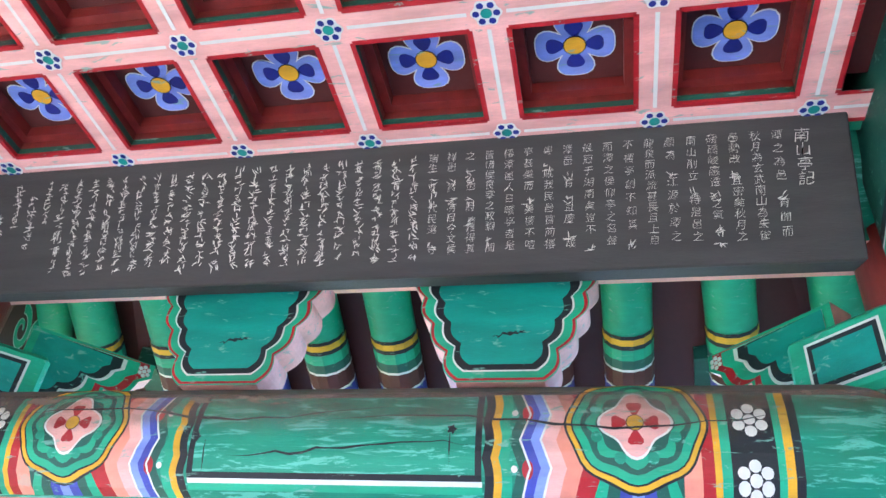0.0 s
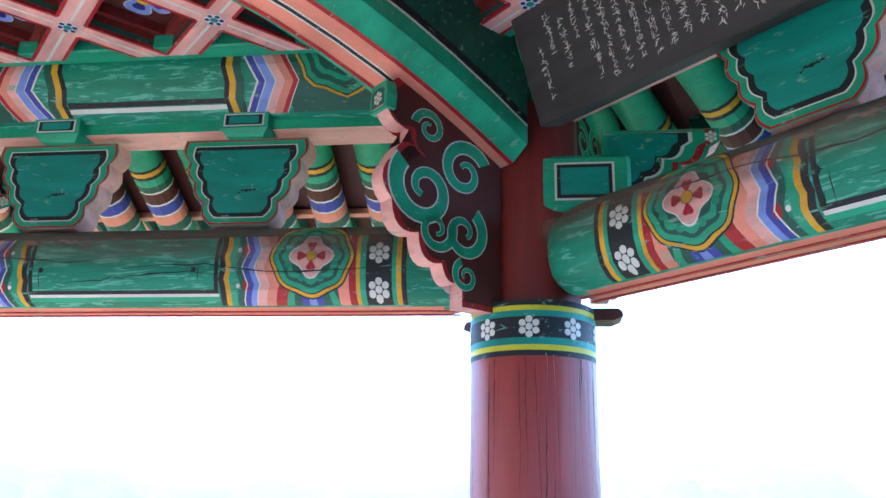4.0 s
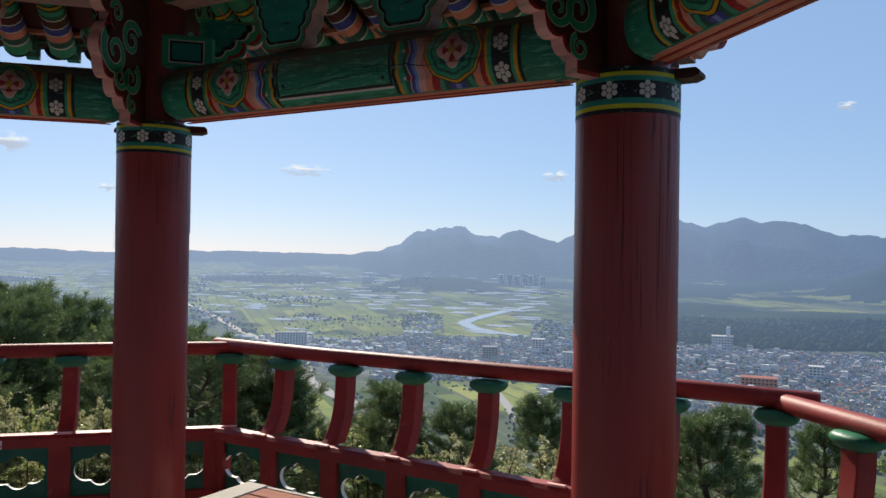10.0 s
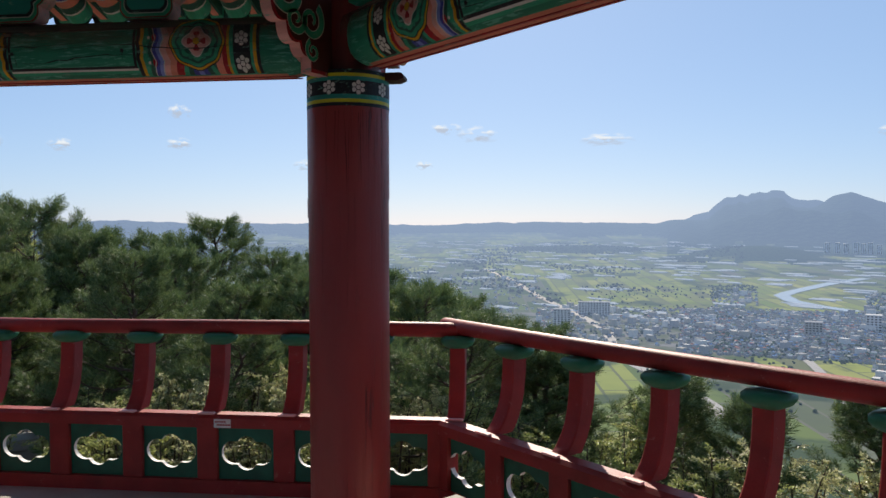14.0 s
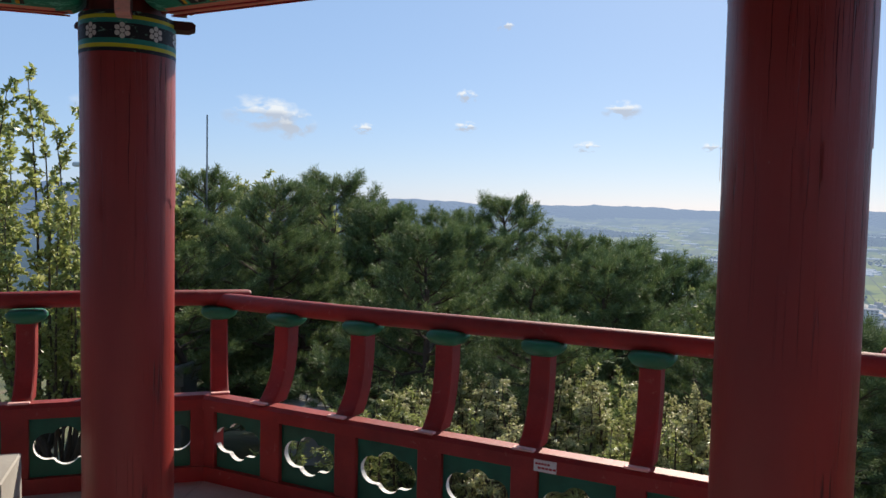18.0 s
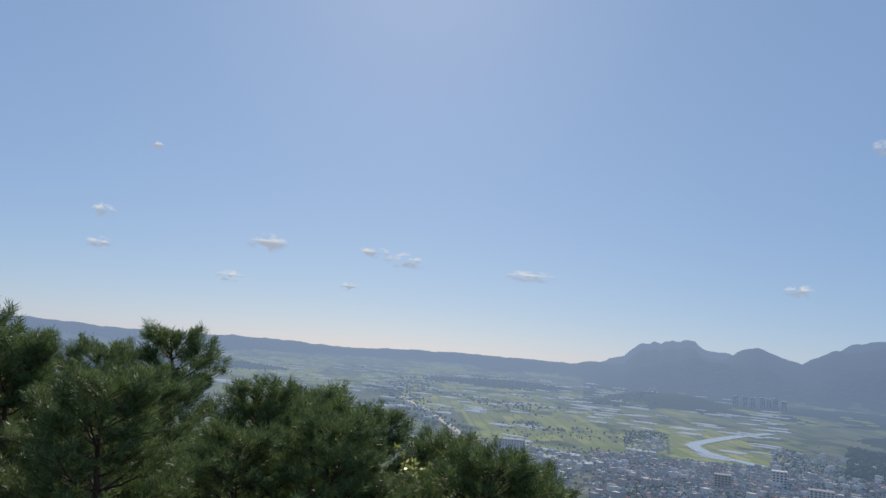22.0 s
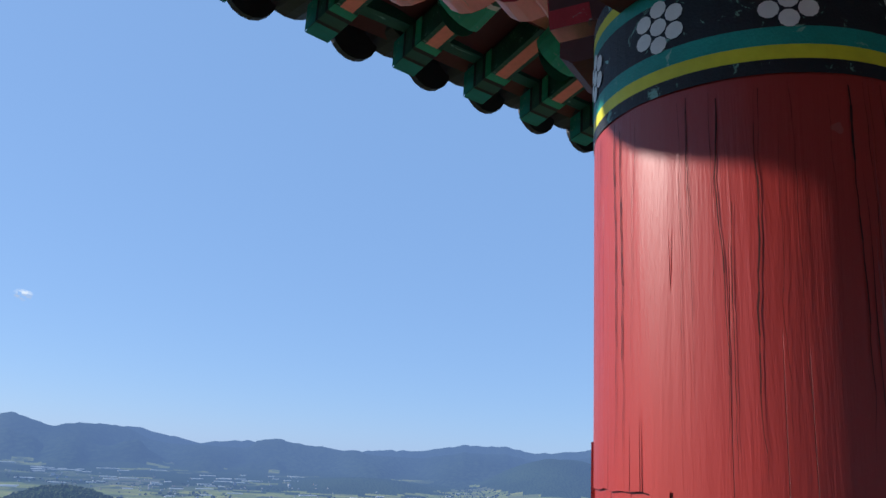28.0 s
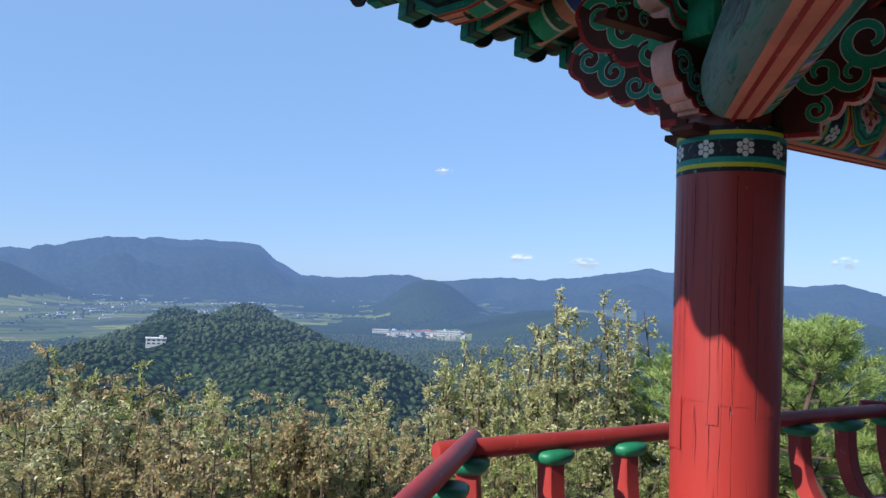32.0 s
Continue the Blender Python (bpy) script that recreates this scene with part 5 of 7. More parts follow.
def balustrade(i):
    e = empty("balustrade", "red balustrade with curled posts, green caps and pierced panels", "balustrade", side_pose(i), "balustrades of the gallery")
    hi = 0.010 if i % 2 else 0.0
    bm = bmesh.new()
    n = 14
    rings = []
    for x in (-RH - 0.145, -RH - 0.13, -0.8, 0.0, 0.8, RH + 0.13, RH + 0.145):
        r = 0.034 if abs(x) > RH + 0.14 else 0.040
        rings.append([(x, RY + r * math.cos(2 * math.pi * j / n), 0.942 + hi * 1.5 + 0.004 * math.sin(2 * x) + r * math.sin(2 * math.pi * j / n)) for j in range(n)])
    loft(bm, rings)
    part("handrail", bm, RAILRED, e, smooth=40)
    bm = bmesh.new()
    prof = [(-0.052, 0.445), (-0.052, 0.495), (-0.034, 0.512), (0.034, 0.512), (0.052, 0.495), (0.052, 0.445)]
    k = math.tan(math.pi / 8)
    a = [bm.verts.new((-MH - y * k, MY + y, z)) for y, z in prof]
    b = [bm.verts.new((MH + y * k, MY + y, z)) for y, z in prof]
    for j in range(6):
        q = (j + 1) % 6
        bm.faces.new((a[j], a[q], b[q], b[j]))
    part("middle_rail", bm, RAILRED, e)
    bm = bmesh.new()
    prof = [(-0.045, 0.088), (-0.045, 0.165), (0.045, 0.165), (0.045, 0.088)]
    a = [bm.verts.new((-MH - y * k, MY + y, z)) for y, z in prof]
    b = [bm.verts.new((MH + y * k, MY + y, z)) for y, z in prof]
    for j in range(4):
        q = (j + 1) % 4
        bm.faces.new((a[j], a[q], b[q], b[j]))
    part("bottom_rail", bm, RAILRED, e)
    step = 2 * MH / 7
    for j in range(8):
        x = -MH + j * step
        if j in (0, 7):
            x *= 0.985
        part("stile", box(x - 0.055, x + 0.055, MY - 0.036, MY + 0.036, 0.165, 0.445, 0.003), RAILRED, e)
    for j in range(7):
        x = -MH + (j + 0.5) * step
        bm = holed_panel(step - 0.11, 0.28, 0.026, MY)
        bmesh.ops.translate(bm, verts=bm.verts, vec=(x, 0, 0.305))
        part("pierced_panel", bm, [PANELGREEN, WHITE], e)
    rstep = 2 * RH / 7
    for j in range(7):
        x = RH - j * rstep - 0.012
        p = part("post", post_mesh(x), RAILRED, e, smooth=35)
        c = part("cap", cap_mesh(x), CAPGREEN, p, "green lotus-leaf cap", smooth=50)
        part("foot_wedge", box(x - 0.045, x + 0.045, MY - 0.05, MY - 0.02, 0.512, 0.522, 0.003), ROSE, p)
    return e


for i in range(8):
    balustrade(i)
# raised kerb under the balustrade
for i in range(8):
    bm = bmesh.new()
    k = math.tan(math.pi / 8)
    prof = [(MY - 0.33, 0.02), (MY - 0.33, 0.086), (MY - 0.318, 0.096), (MY + 0.17, 0.092), (MY + 0.17, -0.5), (MY - 0.05, -0.5)]
    lx = lambda y: (APO + y) * k - 0.002
    a = [bm.verts.new((-lx(y), y, z)) for y, z in prof]
    b = [bm.verts.new((lx(y), y, z)) for y, z in prof]
    for j in range(6):
        q = (j + 1) % 6
        bm.faces.new((a[j], a[q], b[q], b[j]))
    bm.faces.new(a[::-1])
    bm.faces.new(b)
    o = tagged(part("kerb", bm, STONE), "granite kerb along the platform edge", "kerb", kind="structure")
    o.matrix_world = side_pose(i)

# notice on the middle rail of the side walked through
e = empty("notice_plate", "small white notice plate on the red middle rail", "notice", side_pose(2))
part("plate", box(0.255, 0.345, MY - 0.056, MY - 0.0525, 0.447, 0.492, 0.0), WHITE, e)
bm = bmesh.new()
for z, x0, x1 in ((0.478, 0.262, 0.318), (0.462, 0.272, 0.338)):
    x = x0
    while x < x1:
        w = 0.006 + 0.003 * ((x * 1000) % 3)
        add_box(bm, x, x + w, MY - 0.0572, MY - 0.0562, z - 0.004, z + 0.004)
        x += w + 0.003
part("red_lettering", bm, CRIMSON, e)

# ---- benches between columns ----
def bench(i):
    e = empty("bench", "low bench with a granite frame and reddish planks", "bench", side_pose(i), "benches between the columns")
    y0, y1 = -0.125, 0.24
    for s in (1, -1):
        part("stone_end", box(s * 0.735 - (0.13 if s > 0 else 0), s * 0.735 + (0 if s > 0 else 0.13), y0, y1, 0.066, 0.43, 0.006), STONE, e)
    part("stone_rail", box(-0.604, 0.604, y1 - 0.03, y1 - 0.002, 0.36, 0.426, 0.004), STONE, e)
    for j in range(3):
        w = (y1 - y0 - 0.04) / 3
        a = y0 + 0.006 + j * w
        part("plank", box(-0.603, 0.603, a + 0.003, a + w - 0.003, 0.392, 0.427, 0.004), BENCH, e)
    part("under_beam", box(-0.6, 0.6, 0.02, 0.10, 0.33, 0.39, 0.004), STONE, e)


for i in (1, 3):
    bench(i)

# ---- land: one sheet from the hill top down to the plain and up to the far ridges ----
RIDGE_A = [(-180, 1.0), (-120, 1.2), (-100, 1.0), (-88, 0.6), (-85.6, 0.5), (-83.1, 1.3), (-80, 0.95), (-76, 1.4), (-70.6, 1.8), (-66, 1.2), (-63, 0.9), (-59, 0.75), (-55.3, 0.3), (-53.6, 0.7), (-49, 0.5), (-45.8, 0.5),
           (-43.9, 1.35), (-42.9, 2.4), (-41.8, 2.62), (-38, 2.48), (-35.5, 2.6), (-32.4, 2.5), (-29.5, 1.7), (-26.7, 1.35), (-23, 0.85), (-20.5, 1.3), (-17.8, 1.25), (-15.1, 0.7), (-8.9, 0.4), (-5, 0.86)]
RIDGE_B = [(0.5, 0.43), (3.7, 0.85), (5.7, 1.34), (9.9, 0.86), (12.2, 1.42), (14.1, 1.18), (17, 1.42), (19, 1.2), (21.5, 1.75), (24.1, 1.75), (26.9, 2.64), (28.6, 2.78), (30.4, 2.95), (32.6, 2.25), (34.6, 2.82), (37, 3.08), (39.8, 2.57),
           (42.8, 1.14), (45.5, 1.98), (47.2, 1.58), (49.0, 1.6), (49.8, 2.15), (50.2, 2.14), (50.6, 1.98), (51.2, 2.08), (51.8, 1.88), (52.4, 1.98), (53.1, 1.68), (54.2, 0.95), (55.6, 0.5), (57.9, 0.05), (63, 0.15), (68.5, 0.15), (74.6, -0.05), (79.4, 0.2), (90, 0.08), (95, 0.36), (99.5, 0.2), (110, 0.5), (117, 0.9), (140, 1.0), (180, 1.0)]
RIDGE = RIDGE_A + RIDGE_B
RX, RE = np.array([a for a, b in RIDGE]), np.array([b for a, b in RIDGE])
# hills nearer by: azimuth, distance, elevation of the top in degrees, width in degrees, depth
HILLS = [(19.5, 3100, 0.0, 4.5, 0.16), (26.0, 3300, -1.1, 4.0, 0.10), (2.4, 1150, -4.05, 5.5, 0.20), (8.5, 1500, -3.3, 5.0, 0.16), (23.5, 1950, -3.6, 7.0, 0.08), (34.0, 2100, -3.3, 4.0, 0.07), (-8.0, 1700, -3.4, 5.0, 0.12),
         (-11.0, 2900, -1.5, 4.0, 0.10), (-24.6, 3200, 0.6, 4.5, 0.15), (-37.2, 1150, -2.85, 4.2, 0.22), (-41.8, 1080, -2.65, 4.8, 0.30), (-40.5, 950, -3.3, 12.0, 0.42), (-48.0, 1700, -4.6, 7.0, 0.2), (-62.0, 1300, -4.7, 11.0, 0.25), (-55.0, 2900, 0.15, 3.2, 0.15), (-33.0, 760, -5.6, 9.0, 0.35),
         (-65.0, 2300, -1.6, 6.0, 0.2), (-82.0, 2500, -1.5, 8.0, 0.2), (93.5, 2600, -1.0, 4.5, 0.10), (96.0, 420, -1.9, 3.0, 0.3), (77.0, 1750, -4.0, 2.6, 0.06), (102.0, 1800, 0.0, 6.0, 0.3), (-47.0, 700, -5.4, 12.0, 0.35), (-14.0, 1250, -5.6, 6.0, 0.15), (12.0, 1750, -4.0, 3.0, 0.08), (51.0, 2750, -1.6, 3.4, 0.06), (63.0, 2950, -1.65, 4.0, 0.05), (84.0, 2900, -1.7, 4.5, 0.05)]


def smooth(a, b, x):
    t = np.clip((x - a) / (b - a), 0, 1)
    return t * t * (3 - 2 * t)


def lattice(x, y, k):
    """Smooth value noise on a grid of unit cells."""
    xi, yi = np.floor(x), np.floor(y)
    fx, fy = x - xi, y - yi
    fx, fy = fx * fx * (3 - 2 * fx), fy * fy * (3 - 2 * fy)
    h = lambda i, j: np.modf(np.abs(np.sin(i * 127.1 + j * 311.7 + k * 74.7) * 43758.5453))[0]
    return (h(xi, yi) * (1 - fx) + h(xi + 1, yi) * fx) * (1 - fy) + (h(xi, yi + 1) * (1 - fx) + h(xi + 1, yi + 1) * fx) * fy


def rough_land(az, r, size, k, octaves=4):
    x, y = -r * np.sin(np.radians(az)) / size, r * np.cos(np.radians(az)) / size
    v, amp, tot = 0.0, 1.0, 0.0
    for o in range(octaves):
        v = v + amp * (1 - np.abs(2 * lattice(x * 2 ** o, y * 2 ** o, k + o) - 1))
        tot, amp = tot + amp, amp * 0.5
    return v / tot


def plain(r):
    return -150.0 + 102.0 * np.clip((r - 1500) / 2800, 0, 1)


def land(az, r):
    """Height of the ground, and how much of it is wooded, for arrays of azimuth (degrees) and distance."""
    z = plain(r)
    wood = np.zeros_like(z)
    rough = rough_land(az, r, 330.0, 3, 2)
    for a0, r0, el, wa, wr in HILLS:
        top = 1.5 + r0 * math.tan(math.radians(el)) - plain(np.array(float(r0)))
        g = np.exp(-(((az - a0) / wa) ** 2 + (np.log(r / r0) / wr) ** 2) ** 1.25)
        g = g * (0.86 + 0.28 * rough)
        z = np.maximum(z, plain(r) + top * g)
        wood = np.maximum(wood, smooth(0.10, 0.2, g))
    el = np.interp(az, RX, RE)
    el = el + (0.6 + 0.4 * smooth(0.3, 1.3, el) + 1.3 * smooth(48.6, 49.6, az) * (1 - smooth(52.5, 53.5, az))) * (0.07 * (lattice(az * 0.9, az * 0.0, 40) - 0.5) * 2 + 0.06 * (lattice(az * 2.3, az * 0.0, 41) - 0.5) * 2 + 0.03 * (lattice(az * 6.1, az * 0.0, 42) - 0.5) * 2)
    gap = smooth(0.48, 0.66, lattice(az * 0.16, az * 0.0, 31)) * smooth(0.2, 0.7, el)
    spur = rough_land(az, r, 900.0, 9, 4)
    # front range, a lower one before it, and a paler one behind that shows in its gaps
    crest = 1.5 + 4250 * np.tan(np.radians(el - 0.5 * gap))
    foot = 3320 + 480 * (lattice(az * 0.35, az * 0.0, 5) - 0.5) * 1.6
    foot = np.minimum(foot + 650 * (1 - smooth(0.3, 0.9, el)) * smooth(55, 58, az), 4080)
    s = np.clip((r - foot) / (4250 - foot), 0, 1)
    s = s * s * (3 - 2 * s)
    far = plain(r) + (crest - plain(r)) * np.clip(s + (spur - 0.55) * 1.5 * s * (1 - s), 0, 1)
    far = np.where(r > 4250, crest - (r - 4250) * 0.5, far)
    low = 0.55 * el - 0.55 + 1.3 * (lattice(az * 0.33, az * 0.0, 51) - 0.5) + 0.3 * (lattice(az * 1.3, az * 0.0, 52) - 0.5)
    m = smooth(3260, 3640, r) * (1 - smooth(3640, 3980, r))
    front = plain(r) + np.maximum(0, 1.5 + 3640 * np.tan(np.radians(low)) - plain(np.array(3640.0))) * m * (0.75 + 0.45 * spur) * smooth(0.5, 1.2, el)
    back = 1.5 + 4800 * np.tan(np.radians(el - 0.25 * (1 - gap))) - np.abs(r - 4800) * 0.5
    z = np.maximum(np.maximum(z, far), np.maximum(front, np.where(r > 4400, back, -999)))
    mount = np.maximum(smooth(0.008, 0.02, s), smooth(4, 12, front - plain(r)))
    # the hill of the pavilion
    gentle = smooth(72, 92, az) * (1 - smooth(185, 215, az))
    d = np.maximum(0, r - 4.6)
    steep = -0.75 - 0.34 * np.minimum(d, 8) - 0.62 * np.maximum(0, d - 8)
    ridge = -0.75 - 0.20 * np.minimum(d, 14) - 0.09 * np.clip(d - 14, 0, 160) - 0.6 * np.maximum(0, d - 174)
    hill = steep * (1 - gentle) + ridge * gentle
    near = hill > z
    z = np.maximum(z, hill)
    wood = np.where(near, 1.0, wood)
    return z, wood, mount


def valley_wood(az, r):
    """Where the low ground is wooded instead of tilled."""
    x, y = -r * np.sin(np.radians(az)), r * np.cos(np.radians(az))
    n = 0.6 * lattice(x / 210, y / 210, 21) + 0.4 * lattice(x / 70, y / 70, 22)
    valley = (az > -70) & (az < 15) & (r > 450) & (r < 1950 + 500 * (n - 0.5) + np.where(az > -48, 0, 500) - np.where((az > -42) & (az < -17), 330, 0))
    yards = ((az > -23) & (az < -6) & (r > 830) & (r < 1260) & (n < 0.62)) | ((az > -5) & (az < 17) & (r > 690) & (r < 1080)) | ((az > -58.5) & (az < -50.5) & (r > 1900) & (r < 2180))
    belt = (az > 13) & (az < 40) & (r > 1500 + 160 * (n - 0.5)) & (r < 1880 + 260 * (n - 0.5))
    side = ((az < -70) | (az > 112)) & (r > 200)
    glade = n > 0.29
    foothills = (az > -66) & (az < 57) & (r > 2450 + np.where((az > -42) & (az < -17), 500, 0) + 500 * (n - 0.5)) & (n > 0.36)
    return (valley & ~yards & glade) | belt | side | foothills


azs = list(np.arange(-100, 140.01, 0.25)) + list(np.arange(144, 260, 4.0))
rs = [4.3 * (400 / 4.3) ** (i / 38) for i in range(39)] + list(np.arange(440, 2680, 45)) + list(np.arange(2680, 4300, 45)) + [4300, 4360, 4430, 4500, 4570, 4640, 4700, 4750, 4800, 4830, 4880, 4940]
rs = sorted(rs)
AZ, RR = np.meshgrid(np.array(azs), np.array(rs), indexing="ij")
AZw = np.where(AZ > 180, AZ - 360, AZ)
ZZ, WOOD, MOUNT = land(AZw, RR)
WOOD = np.maximum(WOOD, valley_wood(AZw, RR) * 1.0)
X, Y = -RR * np.sin(np.radians(AZ)), RR * np.cos(np.radians(AZ))
verts = np.stack([X, Y, ZZ], -1).reshape(-1, 3)
na, nr = AZ.shape
faces, mats = [], []
for a in range(na):
    b = (a + 1) % na
    for r in range(nr - 1):
        faces.append((a * nr + r, b * nr + r, b * nr + r + 1, a * nr + r + 1))
        rr = rs[r]
        az = azs[a] if azs[a] <= 180 else azs[a] - 360
        if rr < 26:
            mi = 0
        elif MOUNT[a, r] > 0.5:
            mi = 4
        elif WOOD[a, r] > 0.5:
            mi = 1 if rr < 1400 else 2
        else:
            town = (11 < az < 58 and (950 if az > 43 else 700) < rr < 1560 - 8 * abs(az - 34)) or (55 < az < 68 and 900 < rr < 1300)
            mi = 5 if town else 3
        mats.append(mi)
    

AIR, AIR_SUN = (0.096, 0.168, 0.335), (0.235, 0.335, 0.52)      # painted haze colours: the blue of far air, paler below the sun


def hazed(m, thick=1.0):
    """Haze painted on the far land: its glow grows with the distance from the hill, and its base colour dims."""
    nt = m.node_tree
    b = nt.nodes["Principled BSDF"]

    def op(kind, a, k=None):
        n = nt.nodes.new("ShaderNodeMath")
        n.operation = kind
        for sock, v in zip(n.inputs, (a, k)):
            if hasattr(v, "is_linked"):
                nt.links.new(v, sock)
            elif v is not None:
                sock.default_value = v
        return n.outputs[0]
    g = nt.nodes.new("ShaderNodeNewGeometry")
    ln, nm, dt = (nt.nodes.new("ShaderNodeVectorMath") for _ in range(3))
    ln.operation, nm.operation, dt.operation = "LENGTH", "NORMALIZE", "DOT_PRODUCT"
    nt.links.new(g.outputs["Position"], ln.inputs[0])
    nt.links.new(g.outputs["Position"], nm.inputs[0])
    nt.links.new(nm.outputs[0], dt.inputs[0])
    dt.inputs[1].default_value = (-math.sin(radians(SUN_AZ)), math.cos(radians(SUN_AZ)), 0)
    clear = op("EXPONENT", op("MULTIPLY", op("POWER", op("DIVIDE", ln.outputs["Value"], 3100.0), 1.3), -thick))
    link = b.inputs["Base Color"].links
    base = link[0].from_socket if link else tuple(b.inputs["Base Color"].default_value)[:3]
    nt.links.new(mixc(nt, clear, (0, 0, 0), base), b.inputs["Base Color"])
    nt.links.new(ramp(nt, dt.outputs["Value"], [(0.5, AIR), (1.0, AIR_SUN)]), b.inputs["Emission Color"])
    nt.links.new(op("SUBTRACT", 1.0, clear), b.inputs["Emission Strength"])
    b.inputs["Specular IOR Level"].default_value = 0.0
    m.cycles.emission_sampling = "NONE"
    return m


def soil():
    m, nt, b = surface("hill_soil", 0.95)
    c = ramp(nt, noise_node(nt, 0.8, 6), [(0.3, (0.05, 0.06, 0.022)), (0.5, (0.09, 0.10, 0.035)), (0.7, (0.14, 0.11, 0.06))])
    nt.links.new(c, b.inputs["Base Color"])
    bumped(nt, b, noise_node(nt, 6, 5), 0.8, 0.1)
    return m


def forest(name, scale, dark, light, relief=1.2):
    m, nt, b = surface(name, 0.9, spec=0.0)
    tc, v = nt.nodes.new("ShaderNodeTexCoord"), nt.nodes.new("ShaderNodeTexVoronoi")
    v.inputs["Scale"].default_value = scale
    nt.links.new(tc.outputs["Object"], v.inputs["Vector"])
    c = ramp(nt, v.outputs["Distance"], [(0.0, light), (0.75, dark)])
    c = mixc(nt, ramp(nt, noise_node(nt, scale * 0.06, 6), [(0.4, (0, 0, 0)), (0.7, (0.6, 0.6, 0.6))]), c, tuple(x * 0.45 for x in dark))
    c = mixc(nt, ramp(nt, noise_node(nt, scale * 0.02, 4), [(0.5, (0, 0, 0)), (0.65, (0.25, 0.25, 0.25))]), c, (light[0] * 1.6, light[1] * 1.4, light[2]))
    nt.links.new(c, b.inputs["Base Color"])
    h = nt.nodes.new("ShaderNodeMath")
    h.operation = "SUBTRACT"
    h.inputs[0].default_value = 1.0
    nt.links.new(v.outputs["Distance"], h.inputs[1])
    bumped(nt, b, h.outputs[0], 1.0, relief / scale)
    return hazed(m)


def plots(nt, width, depth, turn, edge):
    """Random grey for each field of a grid of strips."""
    tc, mp, br = nt.nodes.new("ShaderNodeTexCoord"), nt.nodes.new("ShaderNodeMapping"), nt.nodes.new("ShaderNodeTexBrick")
    mp.inputs["Rotation"].default_value = (0, 0, radians(turn))
    br.inputs["Scale"].default_value, br.inputs["Mortar Size"].default_value = 1.0, edge
    br.inputs["Brick Width"].default_value, br.inputs["Row Height"].default_value = width, depth
    br.inputs["Color1"].default_value, br.inputs["Color2"].default_value = (0, 0, 0, 1), (1, 1, 1, 1)
    br.inputs["Mortar"].default_value = (0.5, 0.5, 0.5, 1)
    nt.links.new(tc.outputs["Object"], mp.inputs[0])
    nt.links.new(mp.outputs[0], br.inputs["Vector"])
    return br.outputs["Color"]


def fields(name):
    """Rice turning yellow-green in wide blocks, darker plots and orchards between."""
    m, nt, b = surface(name, 0.9, spec=0.0)
    small = plots(nt, 95.0, 27.0, 20, 1.6)
    rice = ramp(nt, small, [(0.0, (0.15, 0.20, 0.045)), (0.35, (0.27, 0.29, 0.065)), (0.5, (0.13, 0.135, 0.07)), (0.65, (0.21, 0.25, 0.06)), (1.0, (0.33, 0.32, 0.09))])
    mixed = ramp(nt, small, [(0.0, (0.04, 0.065, 0.028)), (0.3, (0.10, 0.13, 0.045)), (0.5, (0.14, 0.135, 0.11)), (0.7, (0.055, 0.09, 0.03)), (0.85, (0.16, 0.20, 0.06)), (1.0, (0.045, 0.06, 0.04))])
    pick = ramp(nt, plots(nt, 430.0, 150.0, 20, 0.0), [(0.42, (0, 0, 0)), (0.58, (1, 1, 1))])
    c = mixc(nt, pick, rice, mixed)
    c = mixc(nt, ramp(nt, noise_node(nt, 0.007, 6), [(0.54, (0, 0, 0)), (0.60, (0.85, 0.85, 0.85))]), c, (0.035, 0.055, 0.032))
    c = mixc(nt, ramp(nt, noise_node(nt, 0.03, 4), [(0.3, (0, 0, 0)), (0.8, (0.3, 0.3, 0.3))]), c, (0.12, 0.15, 0.06))
    nt.links.new(c, b.inputs["Base Color"])
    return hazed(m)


def townsoil():
    m, nt, b = surface("town_ground", 0.9)
    c = ramp(nt, noise_node(nt, 0.03, 6), [(0.3, (0.05, 0.07, 0.035)), (0.48, (0.10, 0.115, 0.07)), (0.6, (0.16, 0.16, 0.15)), (0.7, (0.20, 0.195, 0.185))])
    nt.links.new(c, b.inputs["Base Color"])
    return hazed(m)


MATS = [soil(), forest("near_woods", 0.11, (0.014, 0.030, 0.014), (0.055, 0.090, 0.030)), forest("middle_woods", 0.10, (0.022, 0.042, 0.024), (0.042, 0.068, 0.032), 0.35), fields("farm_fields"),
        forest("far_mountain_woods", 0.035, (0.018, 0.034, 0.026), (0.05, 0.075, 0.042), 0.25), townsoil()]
me = bpy.data.meshes.new("ground")
me.from_pydata(verts.tolist(), [], faces)
for m in MATS:
    me.materials.append(m)
me.polygons.foreach_set("material_index", mats)
me.shade_smooth()
me.update()
tagged(new("ground", me), "wooded hill slope, farm plain and blue mountain ridges", "ground", kind="structure")


def ground_z(x, y):
    r, a = math.hypot(x, y), math.degrees(math.atan2(-x, y))
    z, w, q = land(np.array(a), np.array(max(r, 4.31)))
    return float(z)


def at(az, r, dz=0.0):
    p = spot(r, az)
    return Vector((p.x, p.y, ground_z(p.x, p.y) + dz))


